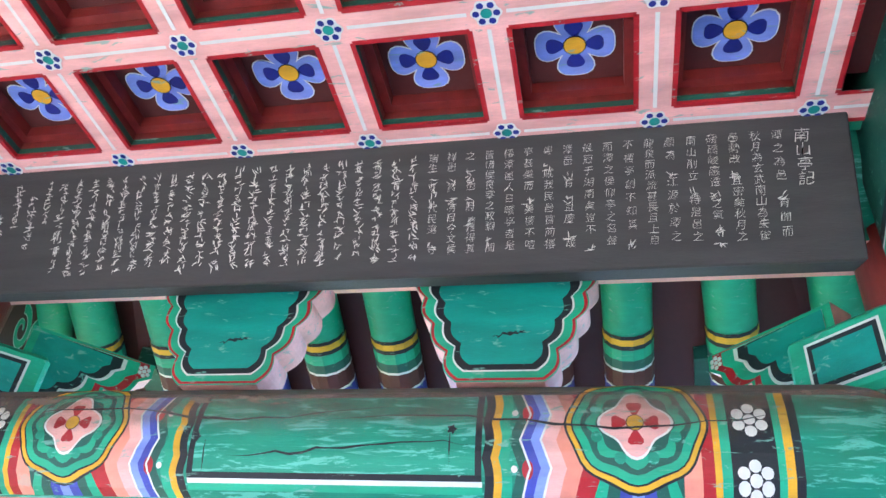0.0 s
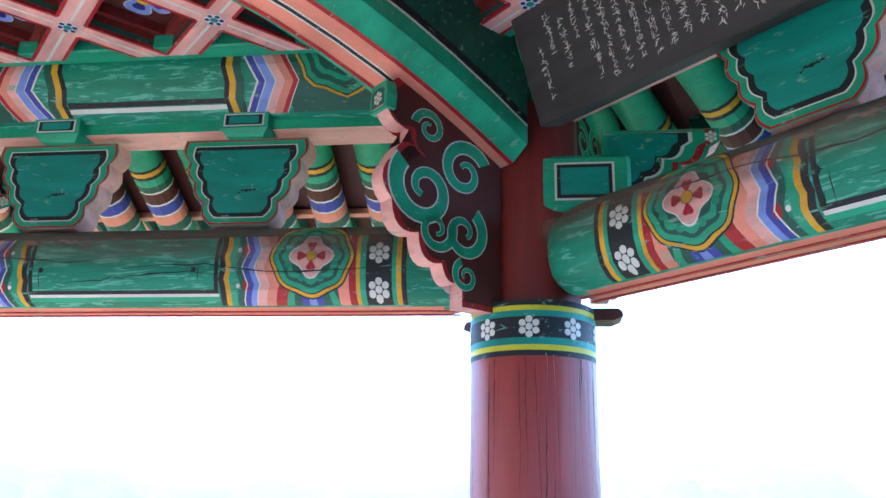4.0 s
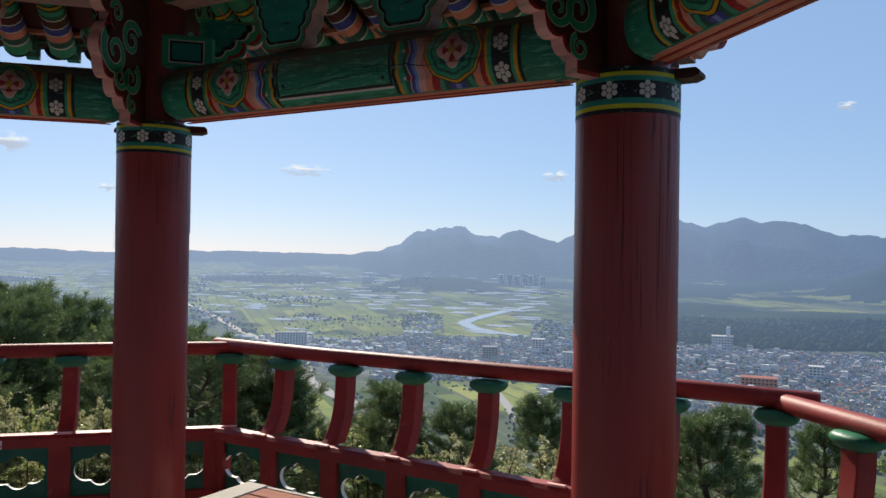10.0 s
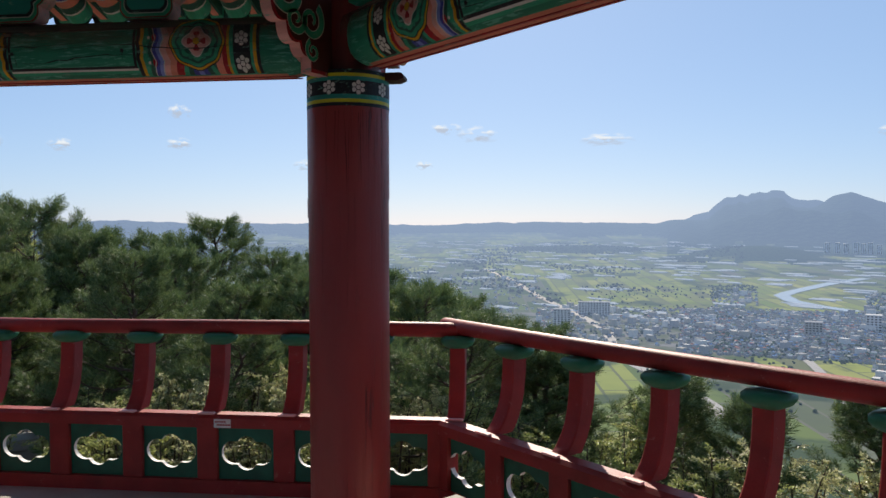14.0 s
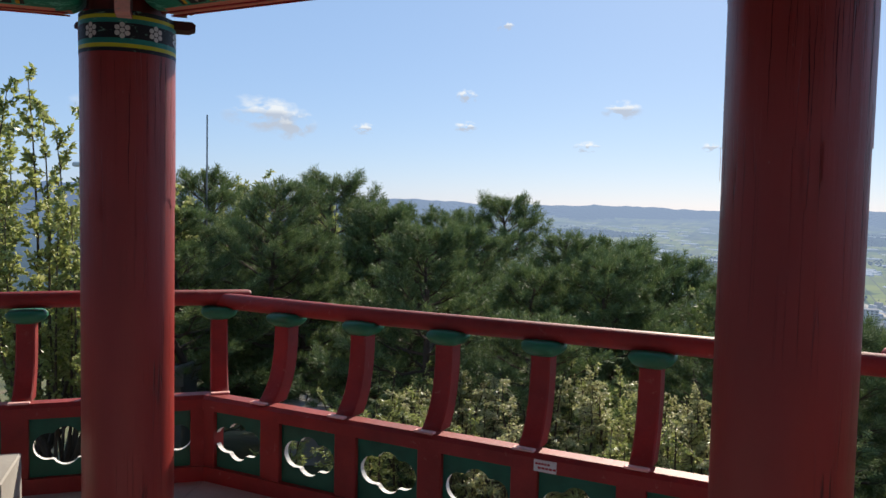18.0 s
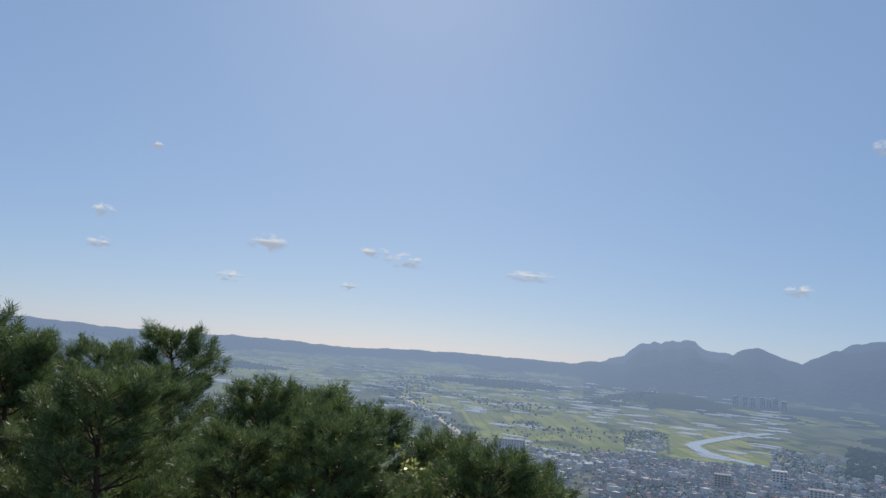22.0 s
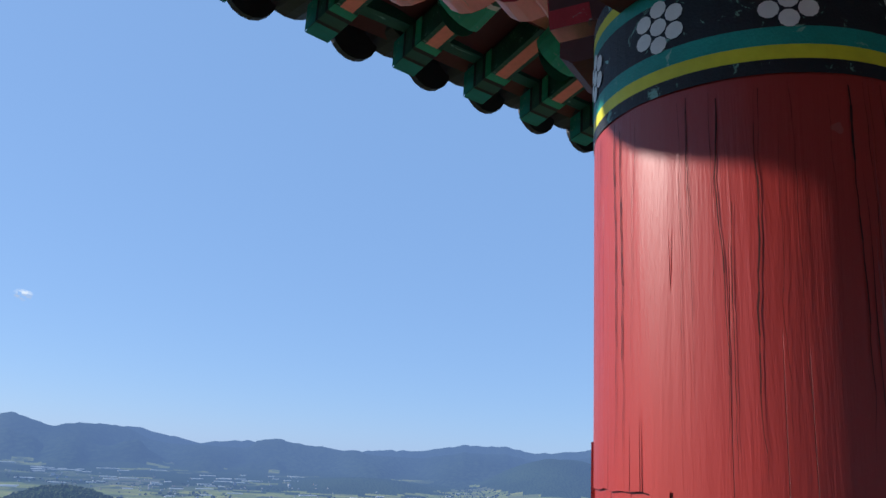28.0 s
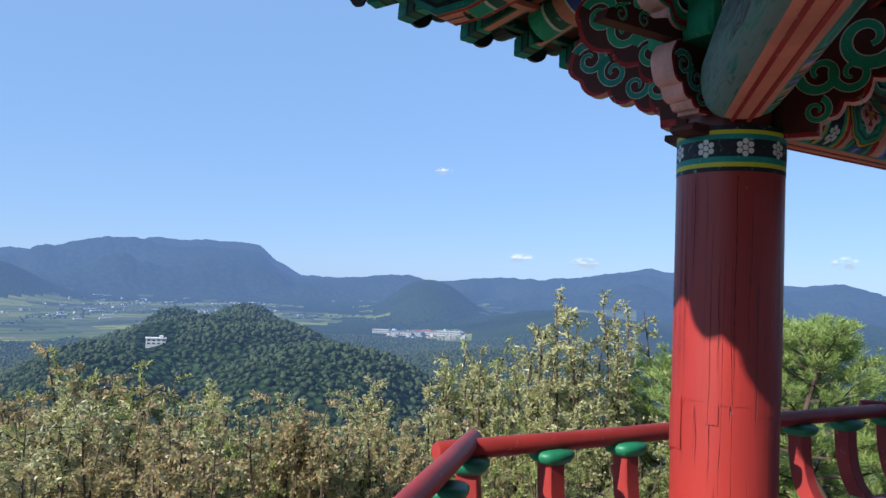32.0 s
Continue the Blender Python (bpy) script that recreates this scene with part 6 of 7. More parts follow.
# roads and the river, as strips on the plain
def strip(name, pts, width, mat, label, cat, dz=0.6):
    bm = bmesh.new()
    fine = []
    for (a0, r0), (a1, r1) in zip(pts, pts[1:]):
        for j in range(8):
            fine.append((a0 + (a1 - a0) * j / 8, r0 + (r1 - r0) * j / 8))
    fine.append(pts[-1])
    c = [at(a, r, dz) for a, r in fine]
    pr = None
    for j, p in enumerate(c):
        d = (c[min(j + 1, len(c) - 1)] - c[max(j - 1, 0)]).normalized()
        s = Vector((-d.y, d.x, 0)) * width / 2
        q = (bm.verts.new(p - s), bm.verts.new(p + s))
        if pr:
            bm.faces.new((pr[0], pr[1], q[1], q[0]))
        pr = q
    tagged(part(name, bm, mat), label, cat, kind="structure")


ROAD = painted("pale_asphalt", (0.25, 0.25, 0.25), 0.9)
WATER = surface("river_water", 0.25)[0]
WATER.node_tree.nodes["Principled BSDF"].inputs["Base Color"].default_value = (0.30, 0.36, 0.40, 1)
strip("road", [(52.0, 620), (55.0, 720), (58.9, 850), (60.6, 940), (61.0, 1110), (62.7, 1275), (66, 1600), (70, 2200)], 15, ROAD, "pale main road curving through the plain", "road")
strip("road", [(45.0, 700), (48.0, 960), (48.6, 1080), (49.0, 1380)], 10, ROAD, "straight pale street through the town", "road")
strip("road", [(16.0, 700), (24.0, 800), (31.0, 860), (40.0, 820)], 10, ROAD, "pale street at the foot of the hill", "road")
strip("road", [(15.5, 1420), (16.5, 1250), (17.0, 1050), (18.0, 880)], 11, ROAD, "pale valley road", "road")
strip("river", [(44.5, 2080), (46.4, 1955), (47.7, 1850), (49.1, 1740), (49.5, 1690), (48.8, 1610), (47.2, 1550), (45.0, 1500)], 30, WATER, "pale shallow river winding past the town", "river", 0.9)

# ---- town: many small houses, one piece of stuff ----
HOUSE = [painted(n, c, 0.8, var=0.12) for n, c in (("house_white", (0.60, 0.58, 0.54)), ("house_grey", (0.33, 0.32, 0.31)), ("roof_blue", (0.12, 0.22, 0.38)), ("roof_slate", (0.10, 0.10, 0.11)), ("roof_orange", (0.40, 0.15, 0.09)), ("roof_green", (0.12, 0.20, 0.16)), ("house_cream", (0.38, 0.35, 0.29)))]
for m in HOUSE:
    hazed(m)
rnd = random.Random(11)
V, F, MI = [], [], []


def house(x, y, z, w, d, h, a, roof, wall, rm):
    ca, sa = math.cos(a), math.sin(a)
    o = len(V)
    for zz in (z - 3, z + h):
        for dx, dy in ((-w, -d), (w, -d), (w, d), (-w, d)):
            V.append((x + dx * ca - dy * sa, y + dx * sa + dy * ca, zz))
    for q in ((0, 1, 5, 4), (1, 2, 6, 5), (2, 3, 7, 6), (3, 0, 4, 7)):
        F.append(tuple(o + k for k in q))
        MI.append(wall)
    if roof:
        for dx in (-w, w):
            V.append((x + dx * ca, y + dx * sa, z + h + roof))
        for q, mi in (((4, 5, 9, 8), rm), ((6, 7, 8, 9), rm), ((5, 6, 9), wall), ((7, 4, 8), wall)):
            F.append(tuple(o + k for k in q))
            MI.append(mi)
    else:
        F.append((o + 4, o + 5, o + 6, o + 7))
        MI.append(rm)


def town_patch(n, a0, a1, r0, r1, big=0.045):
    for _ in range(n):
        a, r = rnd.uniform(a0, a1), math.sqrt(rnd.uniform(r0 * r0, r1 * r1))
        p = spot(r, a)
        gz = ground_z(p.x, p.y)
        if gz > plain(np.array(r)) + 8 or (44.5 < a < 51 and 1480 < r < 2050):
            continue
        turn = radians(20) + rnd.choice((0, math.pi / 2)) + rnd.gauss(0, 0.12)
        if rnd.random() < big:
            house(p.x, p.y, gz, rnd.uniform(3, 6), rnd.uniform(2.8, 4.6), rnd.uniform(5, 10), turn, 0, rnd.choice((0, 0, 6, 1)), rnd.choice((0, 1, 6)))
        else:
            house(p.x, p.y, gz, rnd.uniform(1.5, 3.3), rnd.uniform(1.4, 2.3), rnd.uniform(1.8, 3.2), turn, rnd.choice((0, 0.7, 1.2, 1.5)), rnd.choice((0, 1, 1, 6)), rnd.choice((2, 3, 3, 3, 4, 5, 1, 3, 3, 0)))


town_patch(8200, 15, 56, 950, 1440, 0.03)
town_patch(900, 20, 44, 760, 950, 0.03)
town_patch(700, 38, 54, 1440, 1750, 0.05)
town_patch(500, 54, 66, 1000, 1450, 0.08)
town_patch(420, 66, 84, 1250, 2000, 0.04)
town_patch(160, -4, 12, 820, 1050)
town_patch(130, -22, -7, 850, 1240, 0.1)
town_patch(160, 56, 100, 1700, 3400, 0.0)
town_patch(200, -12, 12, 1950, 2900, 0.03)
town_patch(110, -58, -52, 1950, 2150, 0.4)
town_patch(160, -44, -18, 2400, 3100, 0.1)
town_patch(80, -84, -76, 1500, 2200, 0.3)
mh = bpy.data.meshes.new("town_houses")
mh.from_pydata(V, [], F)
for m in HOUSE:
    mh.materials.append(m)
mh.polygons.foreach_set("material_index", MI)
mh.update()
tagged(new("town_houses", mh), "dense small-town houses with grey, blue and orange roofs", "houses", kind="stuff")

# greenhouses and flooded strips that glint in the plain
GLINT = surface("greenhouse_film", 0.65, spec=0.12)[0]
GLINT.node_tree.nodes["Principled BSDF"].inputs["Base Color"].default_value = (0.62, 0.64, 0.64, 1)
hazed(GLINT, 0.65)
V, F, MI = [], [], []
for k in range(620):
    a, r = rnd.uniform(44, 112), rnd.uniform(1250, 3500) if k % 3 else rnd.uniform(1900, 3500)
    p = spot(r, a)
    gz = ground_z(p.x, p.y)
    if gz > plain(np.array(r)) + 3 or (a < 56 and r < 1500):
        continue
    for j in range(rnd.randint(1, 4)):
        house(p.x + j * 9 * math.cos(radians(110)), p.y + j * 9 * math.sin(radians(110)), gz, rnd.uniform(11, 34), 2.4, 1.1, radians(20), 1.3, 0, 0)
for k in range(170):
    a, r = rnd.uniform(-46, 12), rnd.uniform(2200, 3250)
    p = spot(r, a)
    gz = ground_z(p.x, p.y)
    if gz > plain(np.array(r)) + 3:
        continue
    house(p.x, p.y, gz, rnd.uniform(10, 30), 2.4, 1.3, radians(20), 1.3, 0, 0)
mg = bpy.data.meshes.new("greenhouses")
mg.from_pydata(V, [], F)
mg.materials.append(GLINT)
mg.update()
tagged(new("greenhouses", mg), "long white film greenhouses in rows on the plain", "greenhouses", kind="stuff")

# ---- woods: rounded tree crowns on the hills, among the houses and along the fields ----
def crown_shape(seed):
    r = np.random.RandomState(seed)
    b = bmesh.new()
    bmesh.ops.create_icosphere(b, subdivisions=1, radius=1.0)
    v = np.array([p.co[:] for p in b.verts])
    f = np.array([[p.index for p in q.verts] for q in b.faces])
    b.free()
    v = v * (0.6 + 0.75 * r.rand(len(v), 1)) * (1.0, r.uniform(0.75, 1.0), r.uniform(0.7, 1.15))
    return v, f


def woods(name, label, mat, spots_az, spots_r, size0, size1, seed):
    r = np.random.RandomState(seed)
    x, y = -spots_r * np.sin(np.radians(spots_az)), spots_r * np.cos(np.radians(spots_az))
    z, wood, mount = land(spots_az, spots_r)
    size = size0 + (size1 - size0) * r.rand(len(x)) ** 2
    shapes = [crown_shape(seed + k) for k in range(12)]
    turn = r.rand(len(x)) * 6.28
    VV, FF, o = [], [], 0
    for j in range(len(x)):
        v, f = shapes[j % 12]
        c, s = math.cos(turn[j]) * size[j], math.sin(turn[j]) * size[j]
        VV.append(np.stack([v[:, 0] * c - v[:, 1] * s + x[j], v[:, 0] * s + v[:, 1] * c + y[j], v[:, 2] * size[j] * 0.95 + z[j] + size[j] * 0.45], -1))
        FF.append(f + o)
        o += len(v)
    V3, F3 = np.concatenate(VV), np.concatenate(FF)
    w = bpy.data.meshes.new(name)
    w.vertices.add(len(V3))
    w.vertices.foreach_set("co", V3.ravel())
    w.loops.add(F3.size)
    w.loops.foreach_set("vertex_index", F3.ravel().astype(np.int32))
    w.polygons.add(len(F3))
    w.polygons.foreach_set("loop_start", np.arange(0, F3.size, 3, dtype=np.int32))
    w.polygons.foreach_set("loop_total", np.full(len(F3), 3, dtype=np.int32))
    w.materials.append(mat)
    w.update()
    w.validate()
    w.shade_smooth()
    tagged(new(name, w), label, "woods", kind="stuff")


def crown_mat(name, dark, mid, light):
    m, nt, b = surface(name, 0.9, spec=0.1)
    g = nt.nodes.new("ShaderNodeNewGeometry")
    c = ramp(nt, g.outputs["Random Per Island"], [(0.0, dark), (0.6, mid), (1.0, light)])
    c = mixc(nt, ramp(nt, noise_node(nt, 0.6, 4), [(0.35, (0.45, 0.45, 0.45)), (0.6, (0, 0, 0))]), c, tuple(v * 0.45 for v in dark))
    c = mixc(nt, ramp(nt, noise_node(nt, 0.012, 4), [(0.5, (0, 0, 0)), (0.7, (0.5, 0.5, 0.5))]), c, light)
    nt.links.new(c, b.inputs["Base Color"])
    bumped(nt, b, noise_node(nt, 0.9, 4), 1.0, 1.2)
    return hazed(m)


rs2 = np.random.RandomState(5)
n = 72000
wa, wr = rs2.uniform(-66, 16, n), np.sqrt(rs2.uniform(330 ** 2, 1950 ** 2, n))
wz, ww, wm = land(wa, wr)
keep = (ww > 0.35) | valley_wood(wa, wr)
keep |= (wa > -23) & (wa < -6) & (wr > 830) & (wr < 1260) & (rs2.rand(n) < 0.4)
keep &= (wa < 8) | (wr > 1090) | (wr < 640)
keep &= (np.abs(wa + 35.9) > 1.2) | (wr < 560) | (wr > 1000)
woods("woods", "dense rounded crowns of the wooded hills below", crown_mat("hill_crowns", (0.046, 0.066, 0.034), (0.060, 0.086, 0.044), (0.084, 0.112, 0.056)), wa[keep], wr[keep], 1.2, 3.7, 40)
n = 24000
wa, wr = rs2.uniform(12, 66, n), np.sqrt(rs2.uniform(640 ** 2, 1900 ** 2, n))
wz, ww, wm = land(wa, wr)
keep = (ww > 0.35) | valley_wood(wa, wr) | (lattice(wr * np.sin(np.radians(wa)) / 120, wr * np.cos(np.radians(wa)) / 120, 8) > 0.60)
keep &= (wa < 44.5) | (wa > 51) | (wr < 1480)
keep &= (wa < 46) | (wr > 960) | (rs2.rand(n) < 0.12)
keep &= (wa < 54) | (wr < 960) | (rs2.rand(n) < 0.12)
woods("town_trees", "dark tree crowns among the town houses and fields", crown_mat("town_crowns", (0.022, 0.045, 0.018), (0.036, 0.068, 0.026), (0.065, 0.095, 0.036)), wa[keep], wr[keep], 1.3, 3.4, 60)

n = 16000
wa, wr = rs2.uniform(52, 112, n), np.sqrt(rs2.uniform(1250 ** 2, 3400 ** 2, n))
wz, ww, wm = land(wa, wr)
keep = ((lattice(wr * np.sin(np.radians(wa)) / 190, wr * np.cos(np.radians(wa)) / 110, 18) > 0.70) | (ww > 0.35)) & (wm < 0.5)
woods("field_trees", "dark copses and hamlet trees between the fields", crown_mat("copse_crowns", (0.018, 0.034, 0.018), (0.030, 0.050, 0.026), (0.05, 0.07, 0.034)), wa[keep], wr[keep], 2.2, 5.0, 80)

n = 9000
wa, wr = rs2.uniform(-62, 12, n), np.sqrt(rs2.uniform(1500 ** 2, 3100 ** 2, n))
wz, ww, wm = land(wa, wr)
keep = (lattice(wr * np.sin(np.radians(wa)) / 190, wr * np.cos(np.radians(wa)) / 90, 19) > 0.64) & (wm < 0.5) & (ww < 0.35)
woods("valley_trees", "dark copses between the valley fields", bpy.data.materials["copse_crowns"], wa[keep], wr[keep], 2.0, 4.5, 85)

n = 9000
wa, wr = rs2.uniform(12, 42, n), np.sqrt(rs2.uniform(1420 ** 2, 1980 ** 2, n))
keep = valley_wood(wa, wr)
woods("belt_trees", "lumpy dark wood along the town's far edge", crown_mat("belt_crowns", (0.018, 0.036, 0.017), (0.032, 0.056, 0.026), (0.06, 0.085, 0.036)), wa[keep], wr[keep], 2.5, 8.5, 90)

# ---- larger buildings that can be told apart ----
PANE = surface("dark_window", 0.15)[0]
PANE.node_tree.nodes["Principled BSDF"].inputs["Base Color"].default_value = (0.05, 0.06, 0.08, 1)


def building(az, r, w, d, h, wall, roof, label, floors=4, tower=0.0, turn=0.0, name="town_building"):
    p = at(az, r)
    e = empty(name, label, "building", Matrix.Translation(p) @ Matrix.Rotation(radians(az + turn), 4, "Z"))
    part("wall", box(-w, w, -d, d, -3, h, 0.1), wall, e)
    part("roof", box(-w - 0.5, w + 0.5, -d - 0.5, d + 0.5, h, h + 0.9, 0.1), roof, e)
    if tower:
        part("stair_tower", box(w * 0.35, w * 0.75, -d * 0.5, d * 0.5, h + 0.9, h + tower, 0.1), wall, e)
    n = max(3, int(w / 2.2))
    for f in range(floors):
        z = (f + 0.35) * h / floors
        for j in range(n):
            x = -w + (j + 0.3) * 2 * w / n
            part("window", box(x, x + 1.1 * w / n, -d - 0.12, -d + 0.05, z, z + 0.42 * h / floors, 0.02), PANE, e)


W, GY, CRM, OR, BLU = HOUSE[0], HOUSE[1], HOUSE[6], HOUSE[4], HOUSE[2]
building(31.3, 1420, 17, 10, 22, W, W, "white hospital-like block with a tall stair tower", 5, 16)
building(28.9, 1010, 20, 10, 12, painted("salmon_render", (0.55, 0.30, 0.22), 0.8), OR, "salmon coloured low building with a vaulted roof", 3)
building(25.4, 1130, 9, 7, 15, W, W, "white square office block in the town", 4)
building(17.2, 1330, 15, 8, 14, W, GY, "white school building on the town edge", 4)
building(35.0, 1330, 20, 8, 10, painted("teal_render", (0.25, 0.38, 0.36), 0.8), GY, "pale teal hall among the houses", 3)
building(62.0, 1330, 26, 8, 20, W, GY, "long white apartment block at the field edge", 7)
building(64.3, 1120, 12, 8, 30, W, GY, "tall pale apartment block above the houses", 10)
building(44.0, 1250, 10, 8, 22, W, W, "white commercial block in the town", 6)
building(41.5, 1120, 14, 9, 18, W, GY, "wide white apartment block", 6)
building(47.5, 1180, 11, 8, 16, CRM, GY, "cream office block in the town", 5)
building(14.6, 1180, 11, 9, 24, GY, GY, "grey apartment tower under the wooded hill", 8)
building(13.6, 1190, 8, 9, 20, GY, GY, "grey apartment tower under the wooded hill", 7)
TOWER = painted("pale_tower", (0.78, 0.76, 0.72), 0.8)
hazed(TOWER, 0.6)
for j, (a, h) in enumerate(((46.8, 46), (46.2, 48), (45.7, 44), (45.1, 50), (44.7, 46), (44.3, 50), (43.8, 40))):
    building(a, 2900, 8, 8, h * 0.72, TOWER, TOWER, "distant pale apartment tower in a cluster", 8)
hill_r = next(r for r in range(600, 1300, 5) if math.degrees(math.atan2(at(-35.9, r).z - 1.5, r)) > -4.85)
building(-35.9, hill_r, 9, 6, 6, W, W, "white house alone on the wooded hill", 2, 3, name="hill_house")
building(-53.4, 2030, 40, 14, 10, W, BLU, "long white factory hall with a blue roof", 2)
building(-55.0, 2080, 36, 16, 9, W, OR, "long factory hall with an orange roof", 2)
building(-56.6, 2050, 31, 14, 10, W, painted("mint_roof", (0.25, 0.42, 0.38), 0.7), "factory hall with a mint roof", 2)
building(-51.6, 2060, 22, 10, 9, W, W, "small white works building", 2)
building(5.0, 900, 34, 16, 9, W, painted("grey_vault", (0.42, 0.44, 0.46), 0.5), "low hall with a pale grey roof", 2)
BRICKY = painted("brick_render", (0.30, 0.15, 0.11), 0.8)
SLATE = painted("slate_blue_render", (0.28, 0.34, 0.42), 0.7)
building(-12.0, 935, 36, 16, 13, W, painted("grey_hall_roof", (0.34, 0.34, 0.36), 0.6), "large pale hall with a grey roof", 3, 0, 14)
building(-16.4, 890, 16, 11, 20, BRICKY, SLATE, "brick and slate dormitory with bay windows", 6, 5)
building(-16.7, 1046, 38, 8, 14, painted("tan_brick", (0.34, 0.21, 0.16), 0.8), GY, "long tan brick school wing", 4, 0, -14)
building(-19.3, 1015, 14, 10, 15, SLATE, SLATE, "blue-grey school block beside a red stair", 4, 4)
building(-12.3, 1150, 22, 8, 15, W, painted("mint_terrace", (0.36, 0.52, 0.46), 0.7), "white school block with a mint green roof", 4)
building(-17.4, 1190, 18, 8, 9, W, OR, "low school block with an orange roof", 2)
building(-19.6, 1195, 16, 8, 10, W, W, "white annex with a stair tower", 3, 6)
building(-8.6, 1080, 11, 7, 8, W, painted("red_tile_roof", (0.32, 0.10, 0.07), 0.7), "small house with a red roof", 2)
building(-81.0, 1900, 18, 8, 22, W, GY, "white building far down the valley", 6)

# ---- clouds: small soft puffs far off ----
def puff():
    m = bpy.data.materials.new("cloud")
    m.use_nodes = True
    nt = m.node_tree
    nt.nodes.remove(nt.nodes["Principled BSDF"])
    em, tr, mx = nt.nodes.new("ShaderNodeEmission"), nt.nodes.new("ShaderNodeBsdfTransparent"), nt.nodes.new("ShaderNodeMixShader")
    em.inputs["Strength"].default_value = 0.74
    tc, gr = nt.nodes.new("ShaderNodeTexCoord"), nt.nodes.new("ShaderNodeTexGradient")
    mp = nt.nodes.new("ShaderNodeMapping")
    gr.gradient_type = "SPHERICAL"
    info = nt.nodes.new("ShaderNodeObjectInfo")
    add = nt.nodes.new("ShaderNodeVectorMath")
    add.operation = "ADD"
    sc = nt.nodes.new("ShaderNodeMath")
    sc.operation, sc.inputs[1].default_value = "MULTIPLY", 40.0
    nz = nt.nodes.new("ShaderNodeTexNoise")
    nz.inputs["Scale"].default_value, nz.inputs["Detail"].default_value = 1.9, 7
    nt.links.new(tc.outputs["Object"], gr.inputs[0])
    nt.links.new(info.outputs["Random"], sc.inputs[0])
    nt.links.new(tc.outputs["Object"], add.inputs[0])
    nt.links.new(sc.outputs[0], add.inputs[1])
    nt.links.new(add.outputs[0], nz.inputs["Vector"])
    mu = nt.nodes.new("ShaderNodeMath")
    mu.operation = "MULTIPLY"
    nt.links.new(gr.outputs["Fac"], mu.inputs[0])
    nt.links.new(ramp(nt, nz.outputs["Fac"], [(0.40, (0, 0, 0)), (0.68, (1, 1, 1))]), mu.inputs[1])
    fac = ramp(nt, mu.outputs[0], [(0.06, (0, 0, 0)), (0.40, (0.8, 0.8, 0.8))])
    # shaded underside put into the glow colour: grey-blue below, white above
    sp = nt.nodes.new("ShaderNodeSeparateXYZ")
    nt.links.new(tc.outputs["Object"], sp.inputs[0])
    nt.links.new(ramp(nt, sp.outputs["Z"], [(-0.3, (0.46, 0.54, 0.68)), (0.2, (0.86, 0.93, 1.0))]), em.inputs["Color"])
    nt.links.new(fac, mx.inputs[0])
    nt.links.new(tr.outputs[0], mx.inputs[1])
    nt.links.new(em.outputs[0], mx.inputs[2])
    nt.links.new(mx.outputs[0], nt.nodes["Material Output"].inputs[0])
    return m


CLOUD = puff()
CL = [(106.0, 6.1, 4.0, 2.0), (115.6, 6.0, 4.2, 1.9), (99, 5.3, 1.2, 0.6), (89, 12.7, 0.9, 0.7), (91.6, 7.8, 1.1, 0.8), (91.6, 5.6, 1.3, 0.6), (80.5, 6.9, 2.0, 1.0), (82.9, 4.3, 1.3, 0.6), (70.4, 6.5, 2.2, 0.9), (72.8, 6.9, 1.6, 0.7),
      (74.4, 4.3, 0.9, 0.5), (61.3, 6.0, 2.8, 0.7), (37.7, 15.2, 1.5, 0.9), (43, 5.9, 1.4, 0.7), (23.8, 10.1, 1.3, 0.5), (12.9, 8.9, 0.8, 0.6), (-55.8, 8.4, 0.9, 0.4)]
CL2 = [(-61.7, 2.2, 1.4, 0.6), (-66.3, 2.0, 1.8, 0.7), (-83.3, 2.5, 1.3, 0.7), (104, 5.4, 2.2, 1.6)]
for az, el, w, h in CL + CL2:
    bm = bmesh.new()
    bm.faces.new([bm.verts.new(v) for v in ((-1, 0, -1), (1, 0, -1), (1, 0, 1), (-1, 0, 1))])
    o = tagged(part("cloud", bm, CLOUD), "small white fair-weather cloud", "cloud", kind="structure")
    k = 4750 * math.pi / 180 * 0.85
    p = spot(4750 * math.cos(radians(el)), az, 1.5 + 4750 * math.sin(radians(el)))
    o.matrix_world = Matrix.Translation(p) @ Matrix.Rotation(radians(az), 4, "Z") @ Matrix.Rotation(radians(el), 4, "X") @ Matrix.Diagonal((w * k, 1, h * k, 1))
    o.visible_shadow = False

# ---- plants ----
def leafmat(name, c0, c1, c2, trans=0.25, rough=0.4):
    m, nt, b = surface(name, rough, spec=0.5)
    g = nt.nodes.new("ShaderNodeNewGeometry")
    c = ramp(nt, g.outputs["Random Per Island"], [(0.0, c0), (0.55, c1), (1.0, c2)])
    c = mixc(nt, ramp(nt, noise_node(nt, 1.2, 3), [(0.4, (0, 0, 0)), (0.75, (0.5, 0.5, 0.5))]), c, tuple(x * 0.75 for x in c0))
    nt.links.new(c, b.inputs["Base Color"])
    t, mx = nt.nodes.new("ShaderNodeBsdfTranslucent"), nt.nodes.new("ShaderNodeMixShader")
    mx.inputs[0].default_value = trans
    nt.links.new(c, t.inputs["Color"])
    nt.links.new(b.outputs[0], mx.inputs[1])
    nt.links.new(t.outputs[0], mx.inputs[2])
    nt.links.new(mx.outputs[0], nt.nodes["Material Output"].inputs[0])
    return m


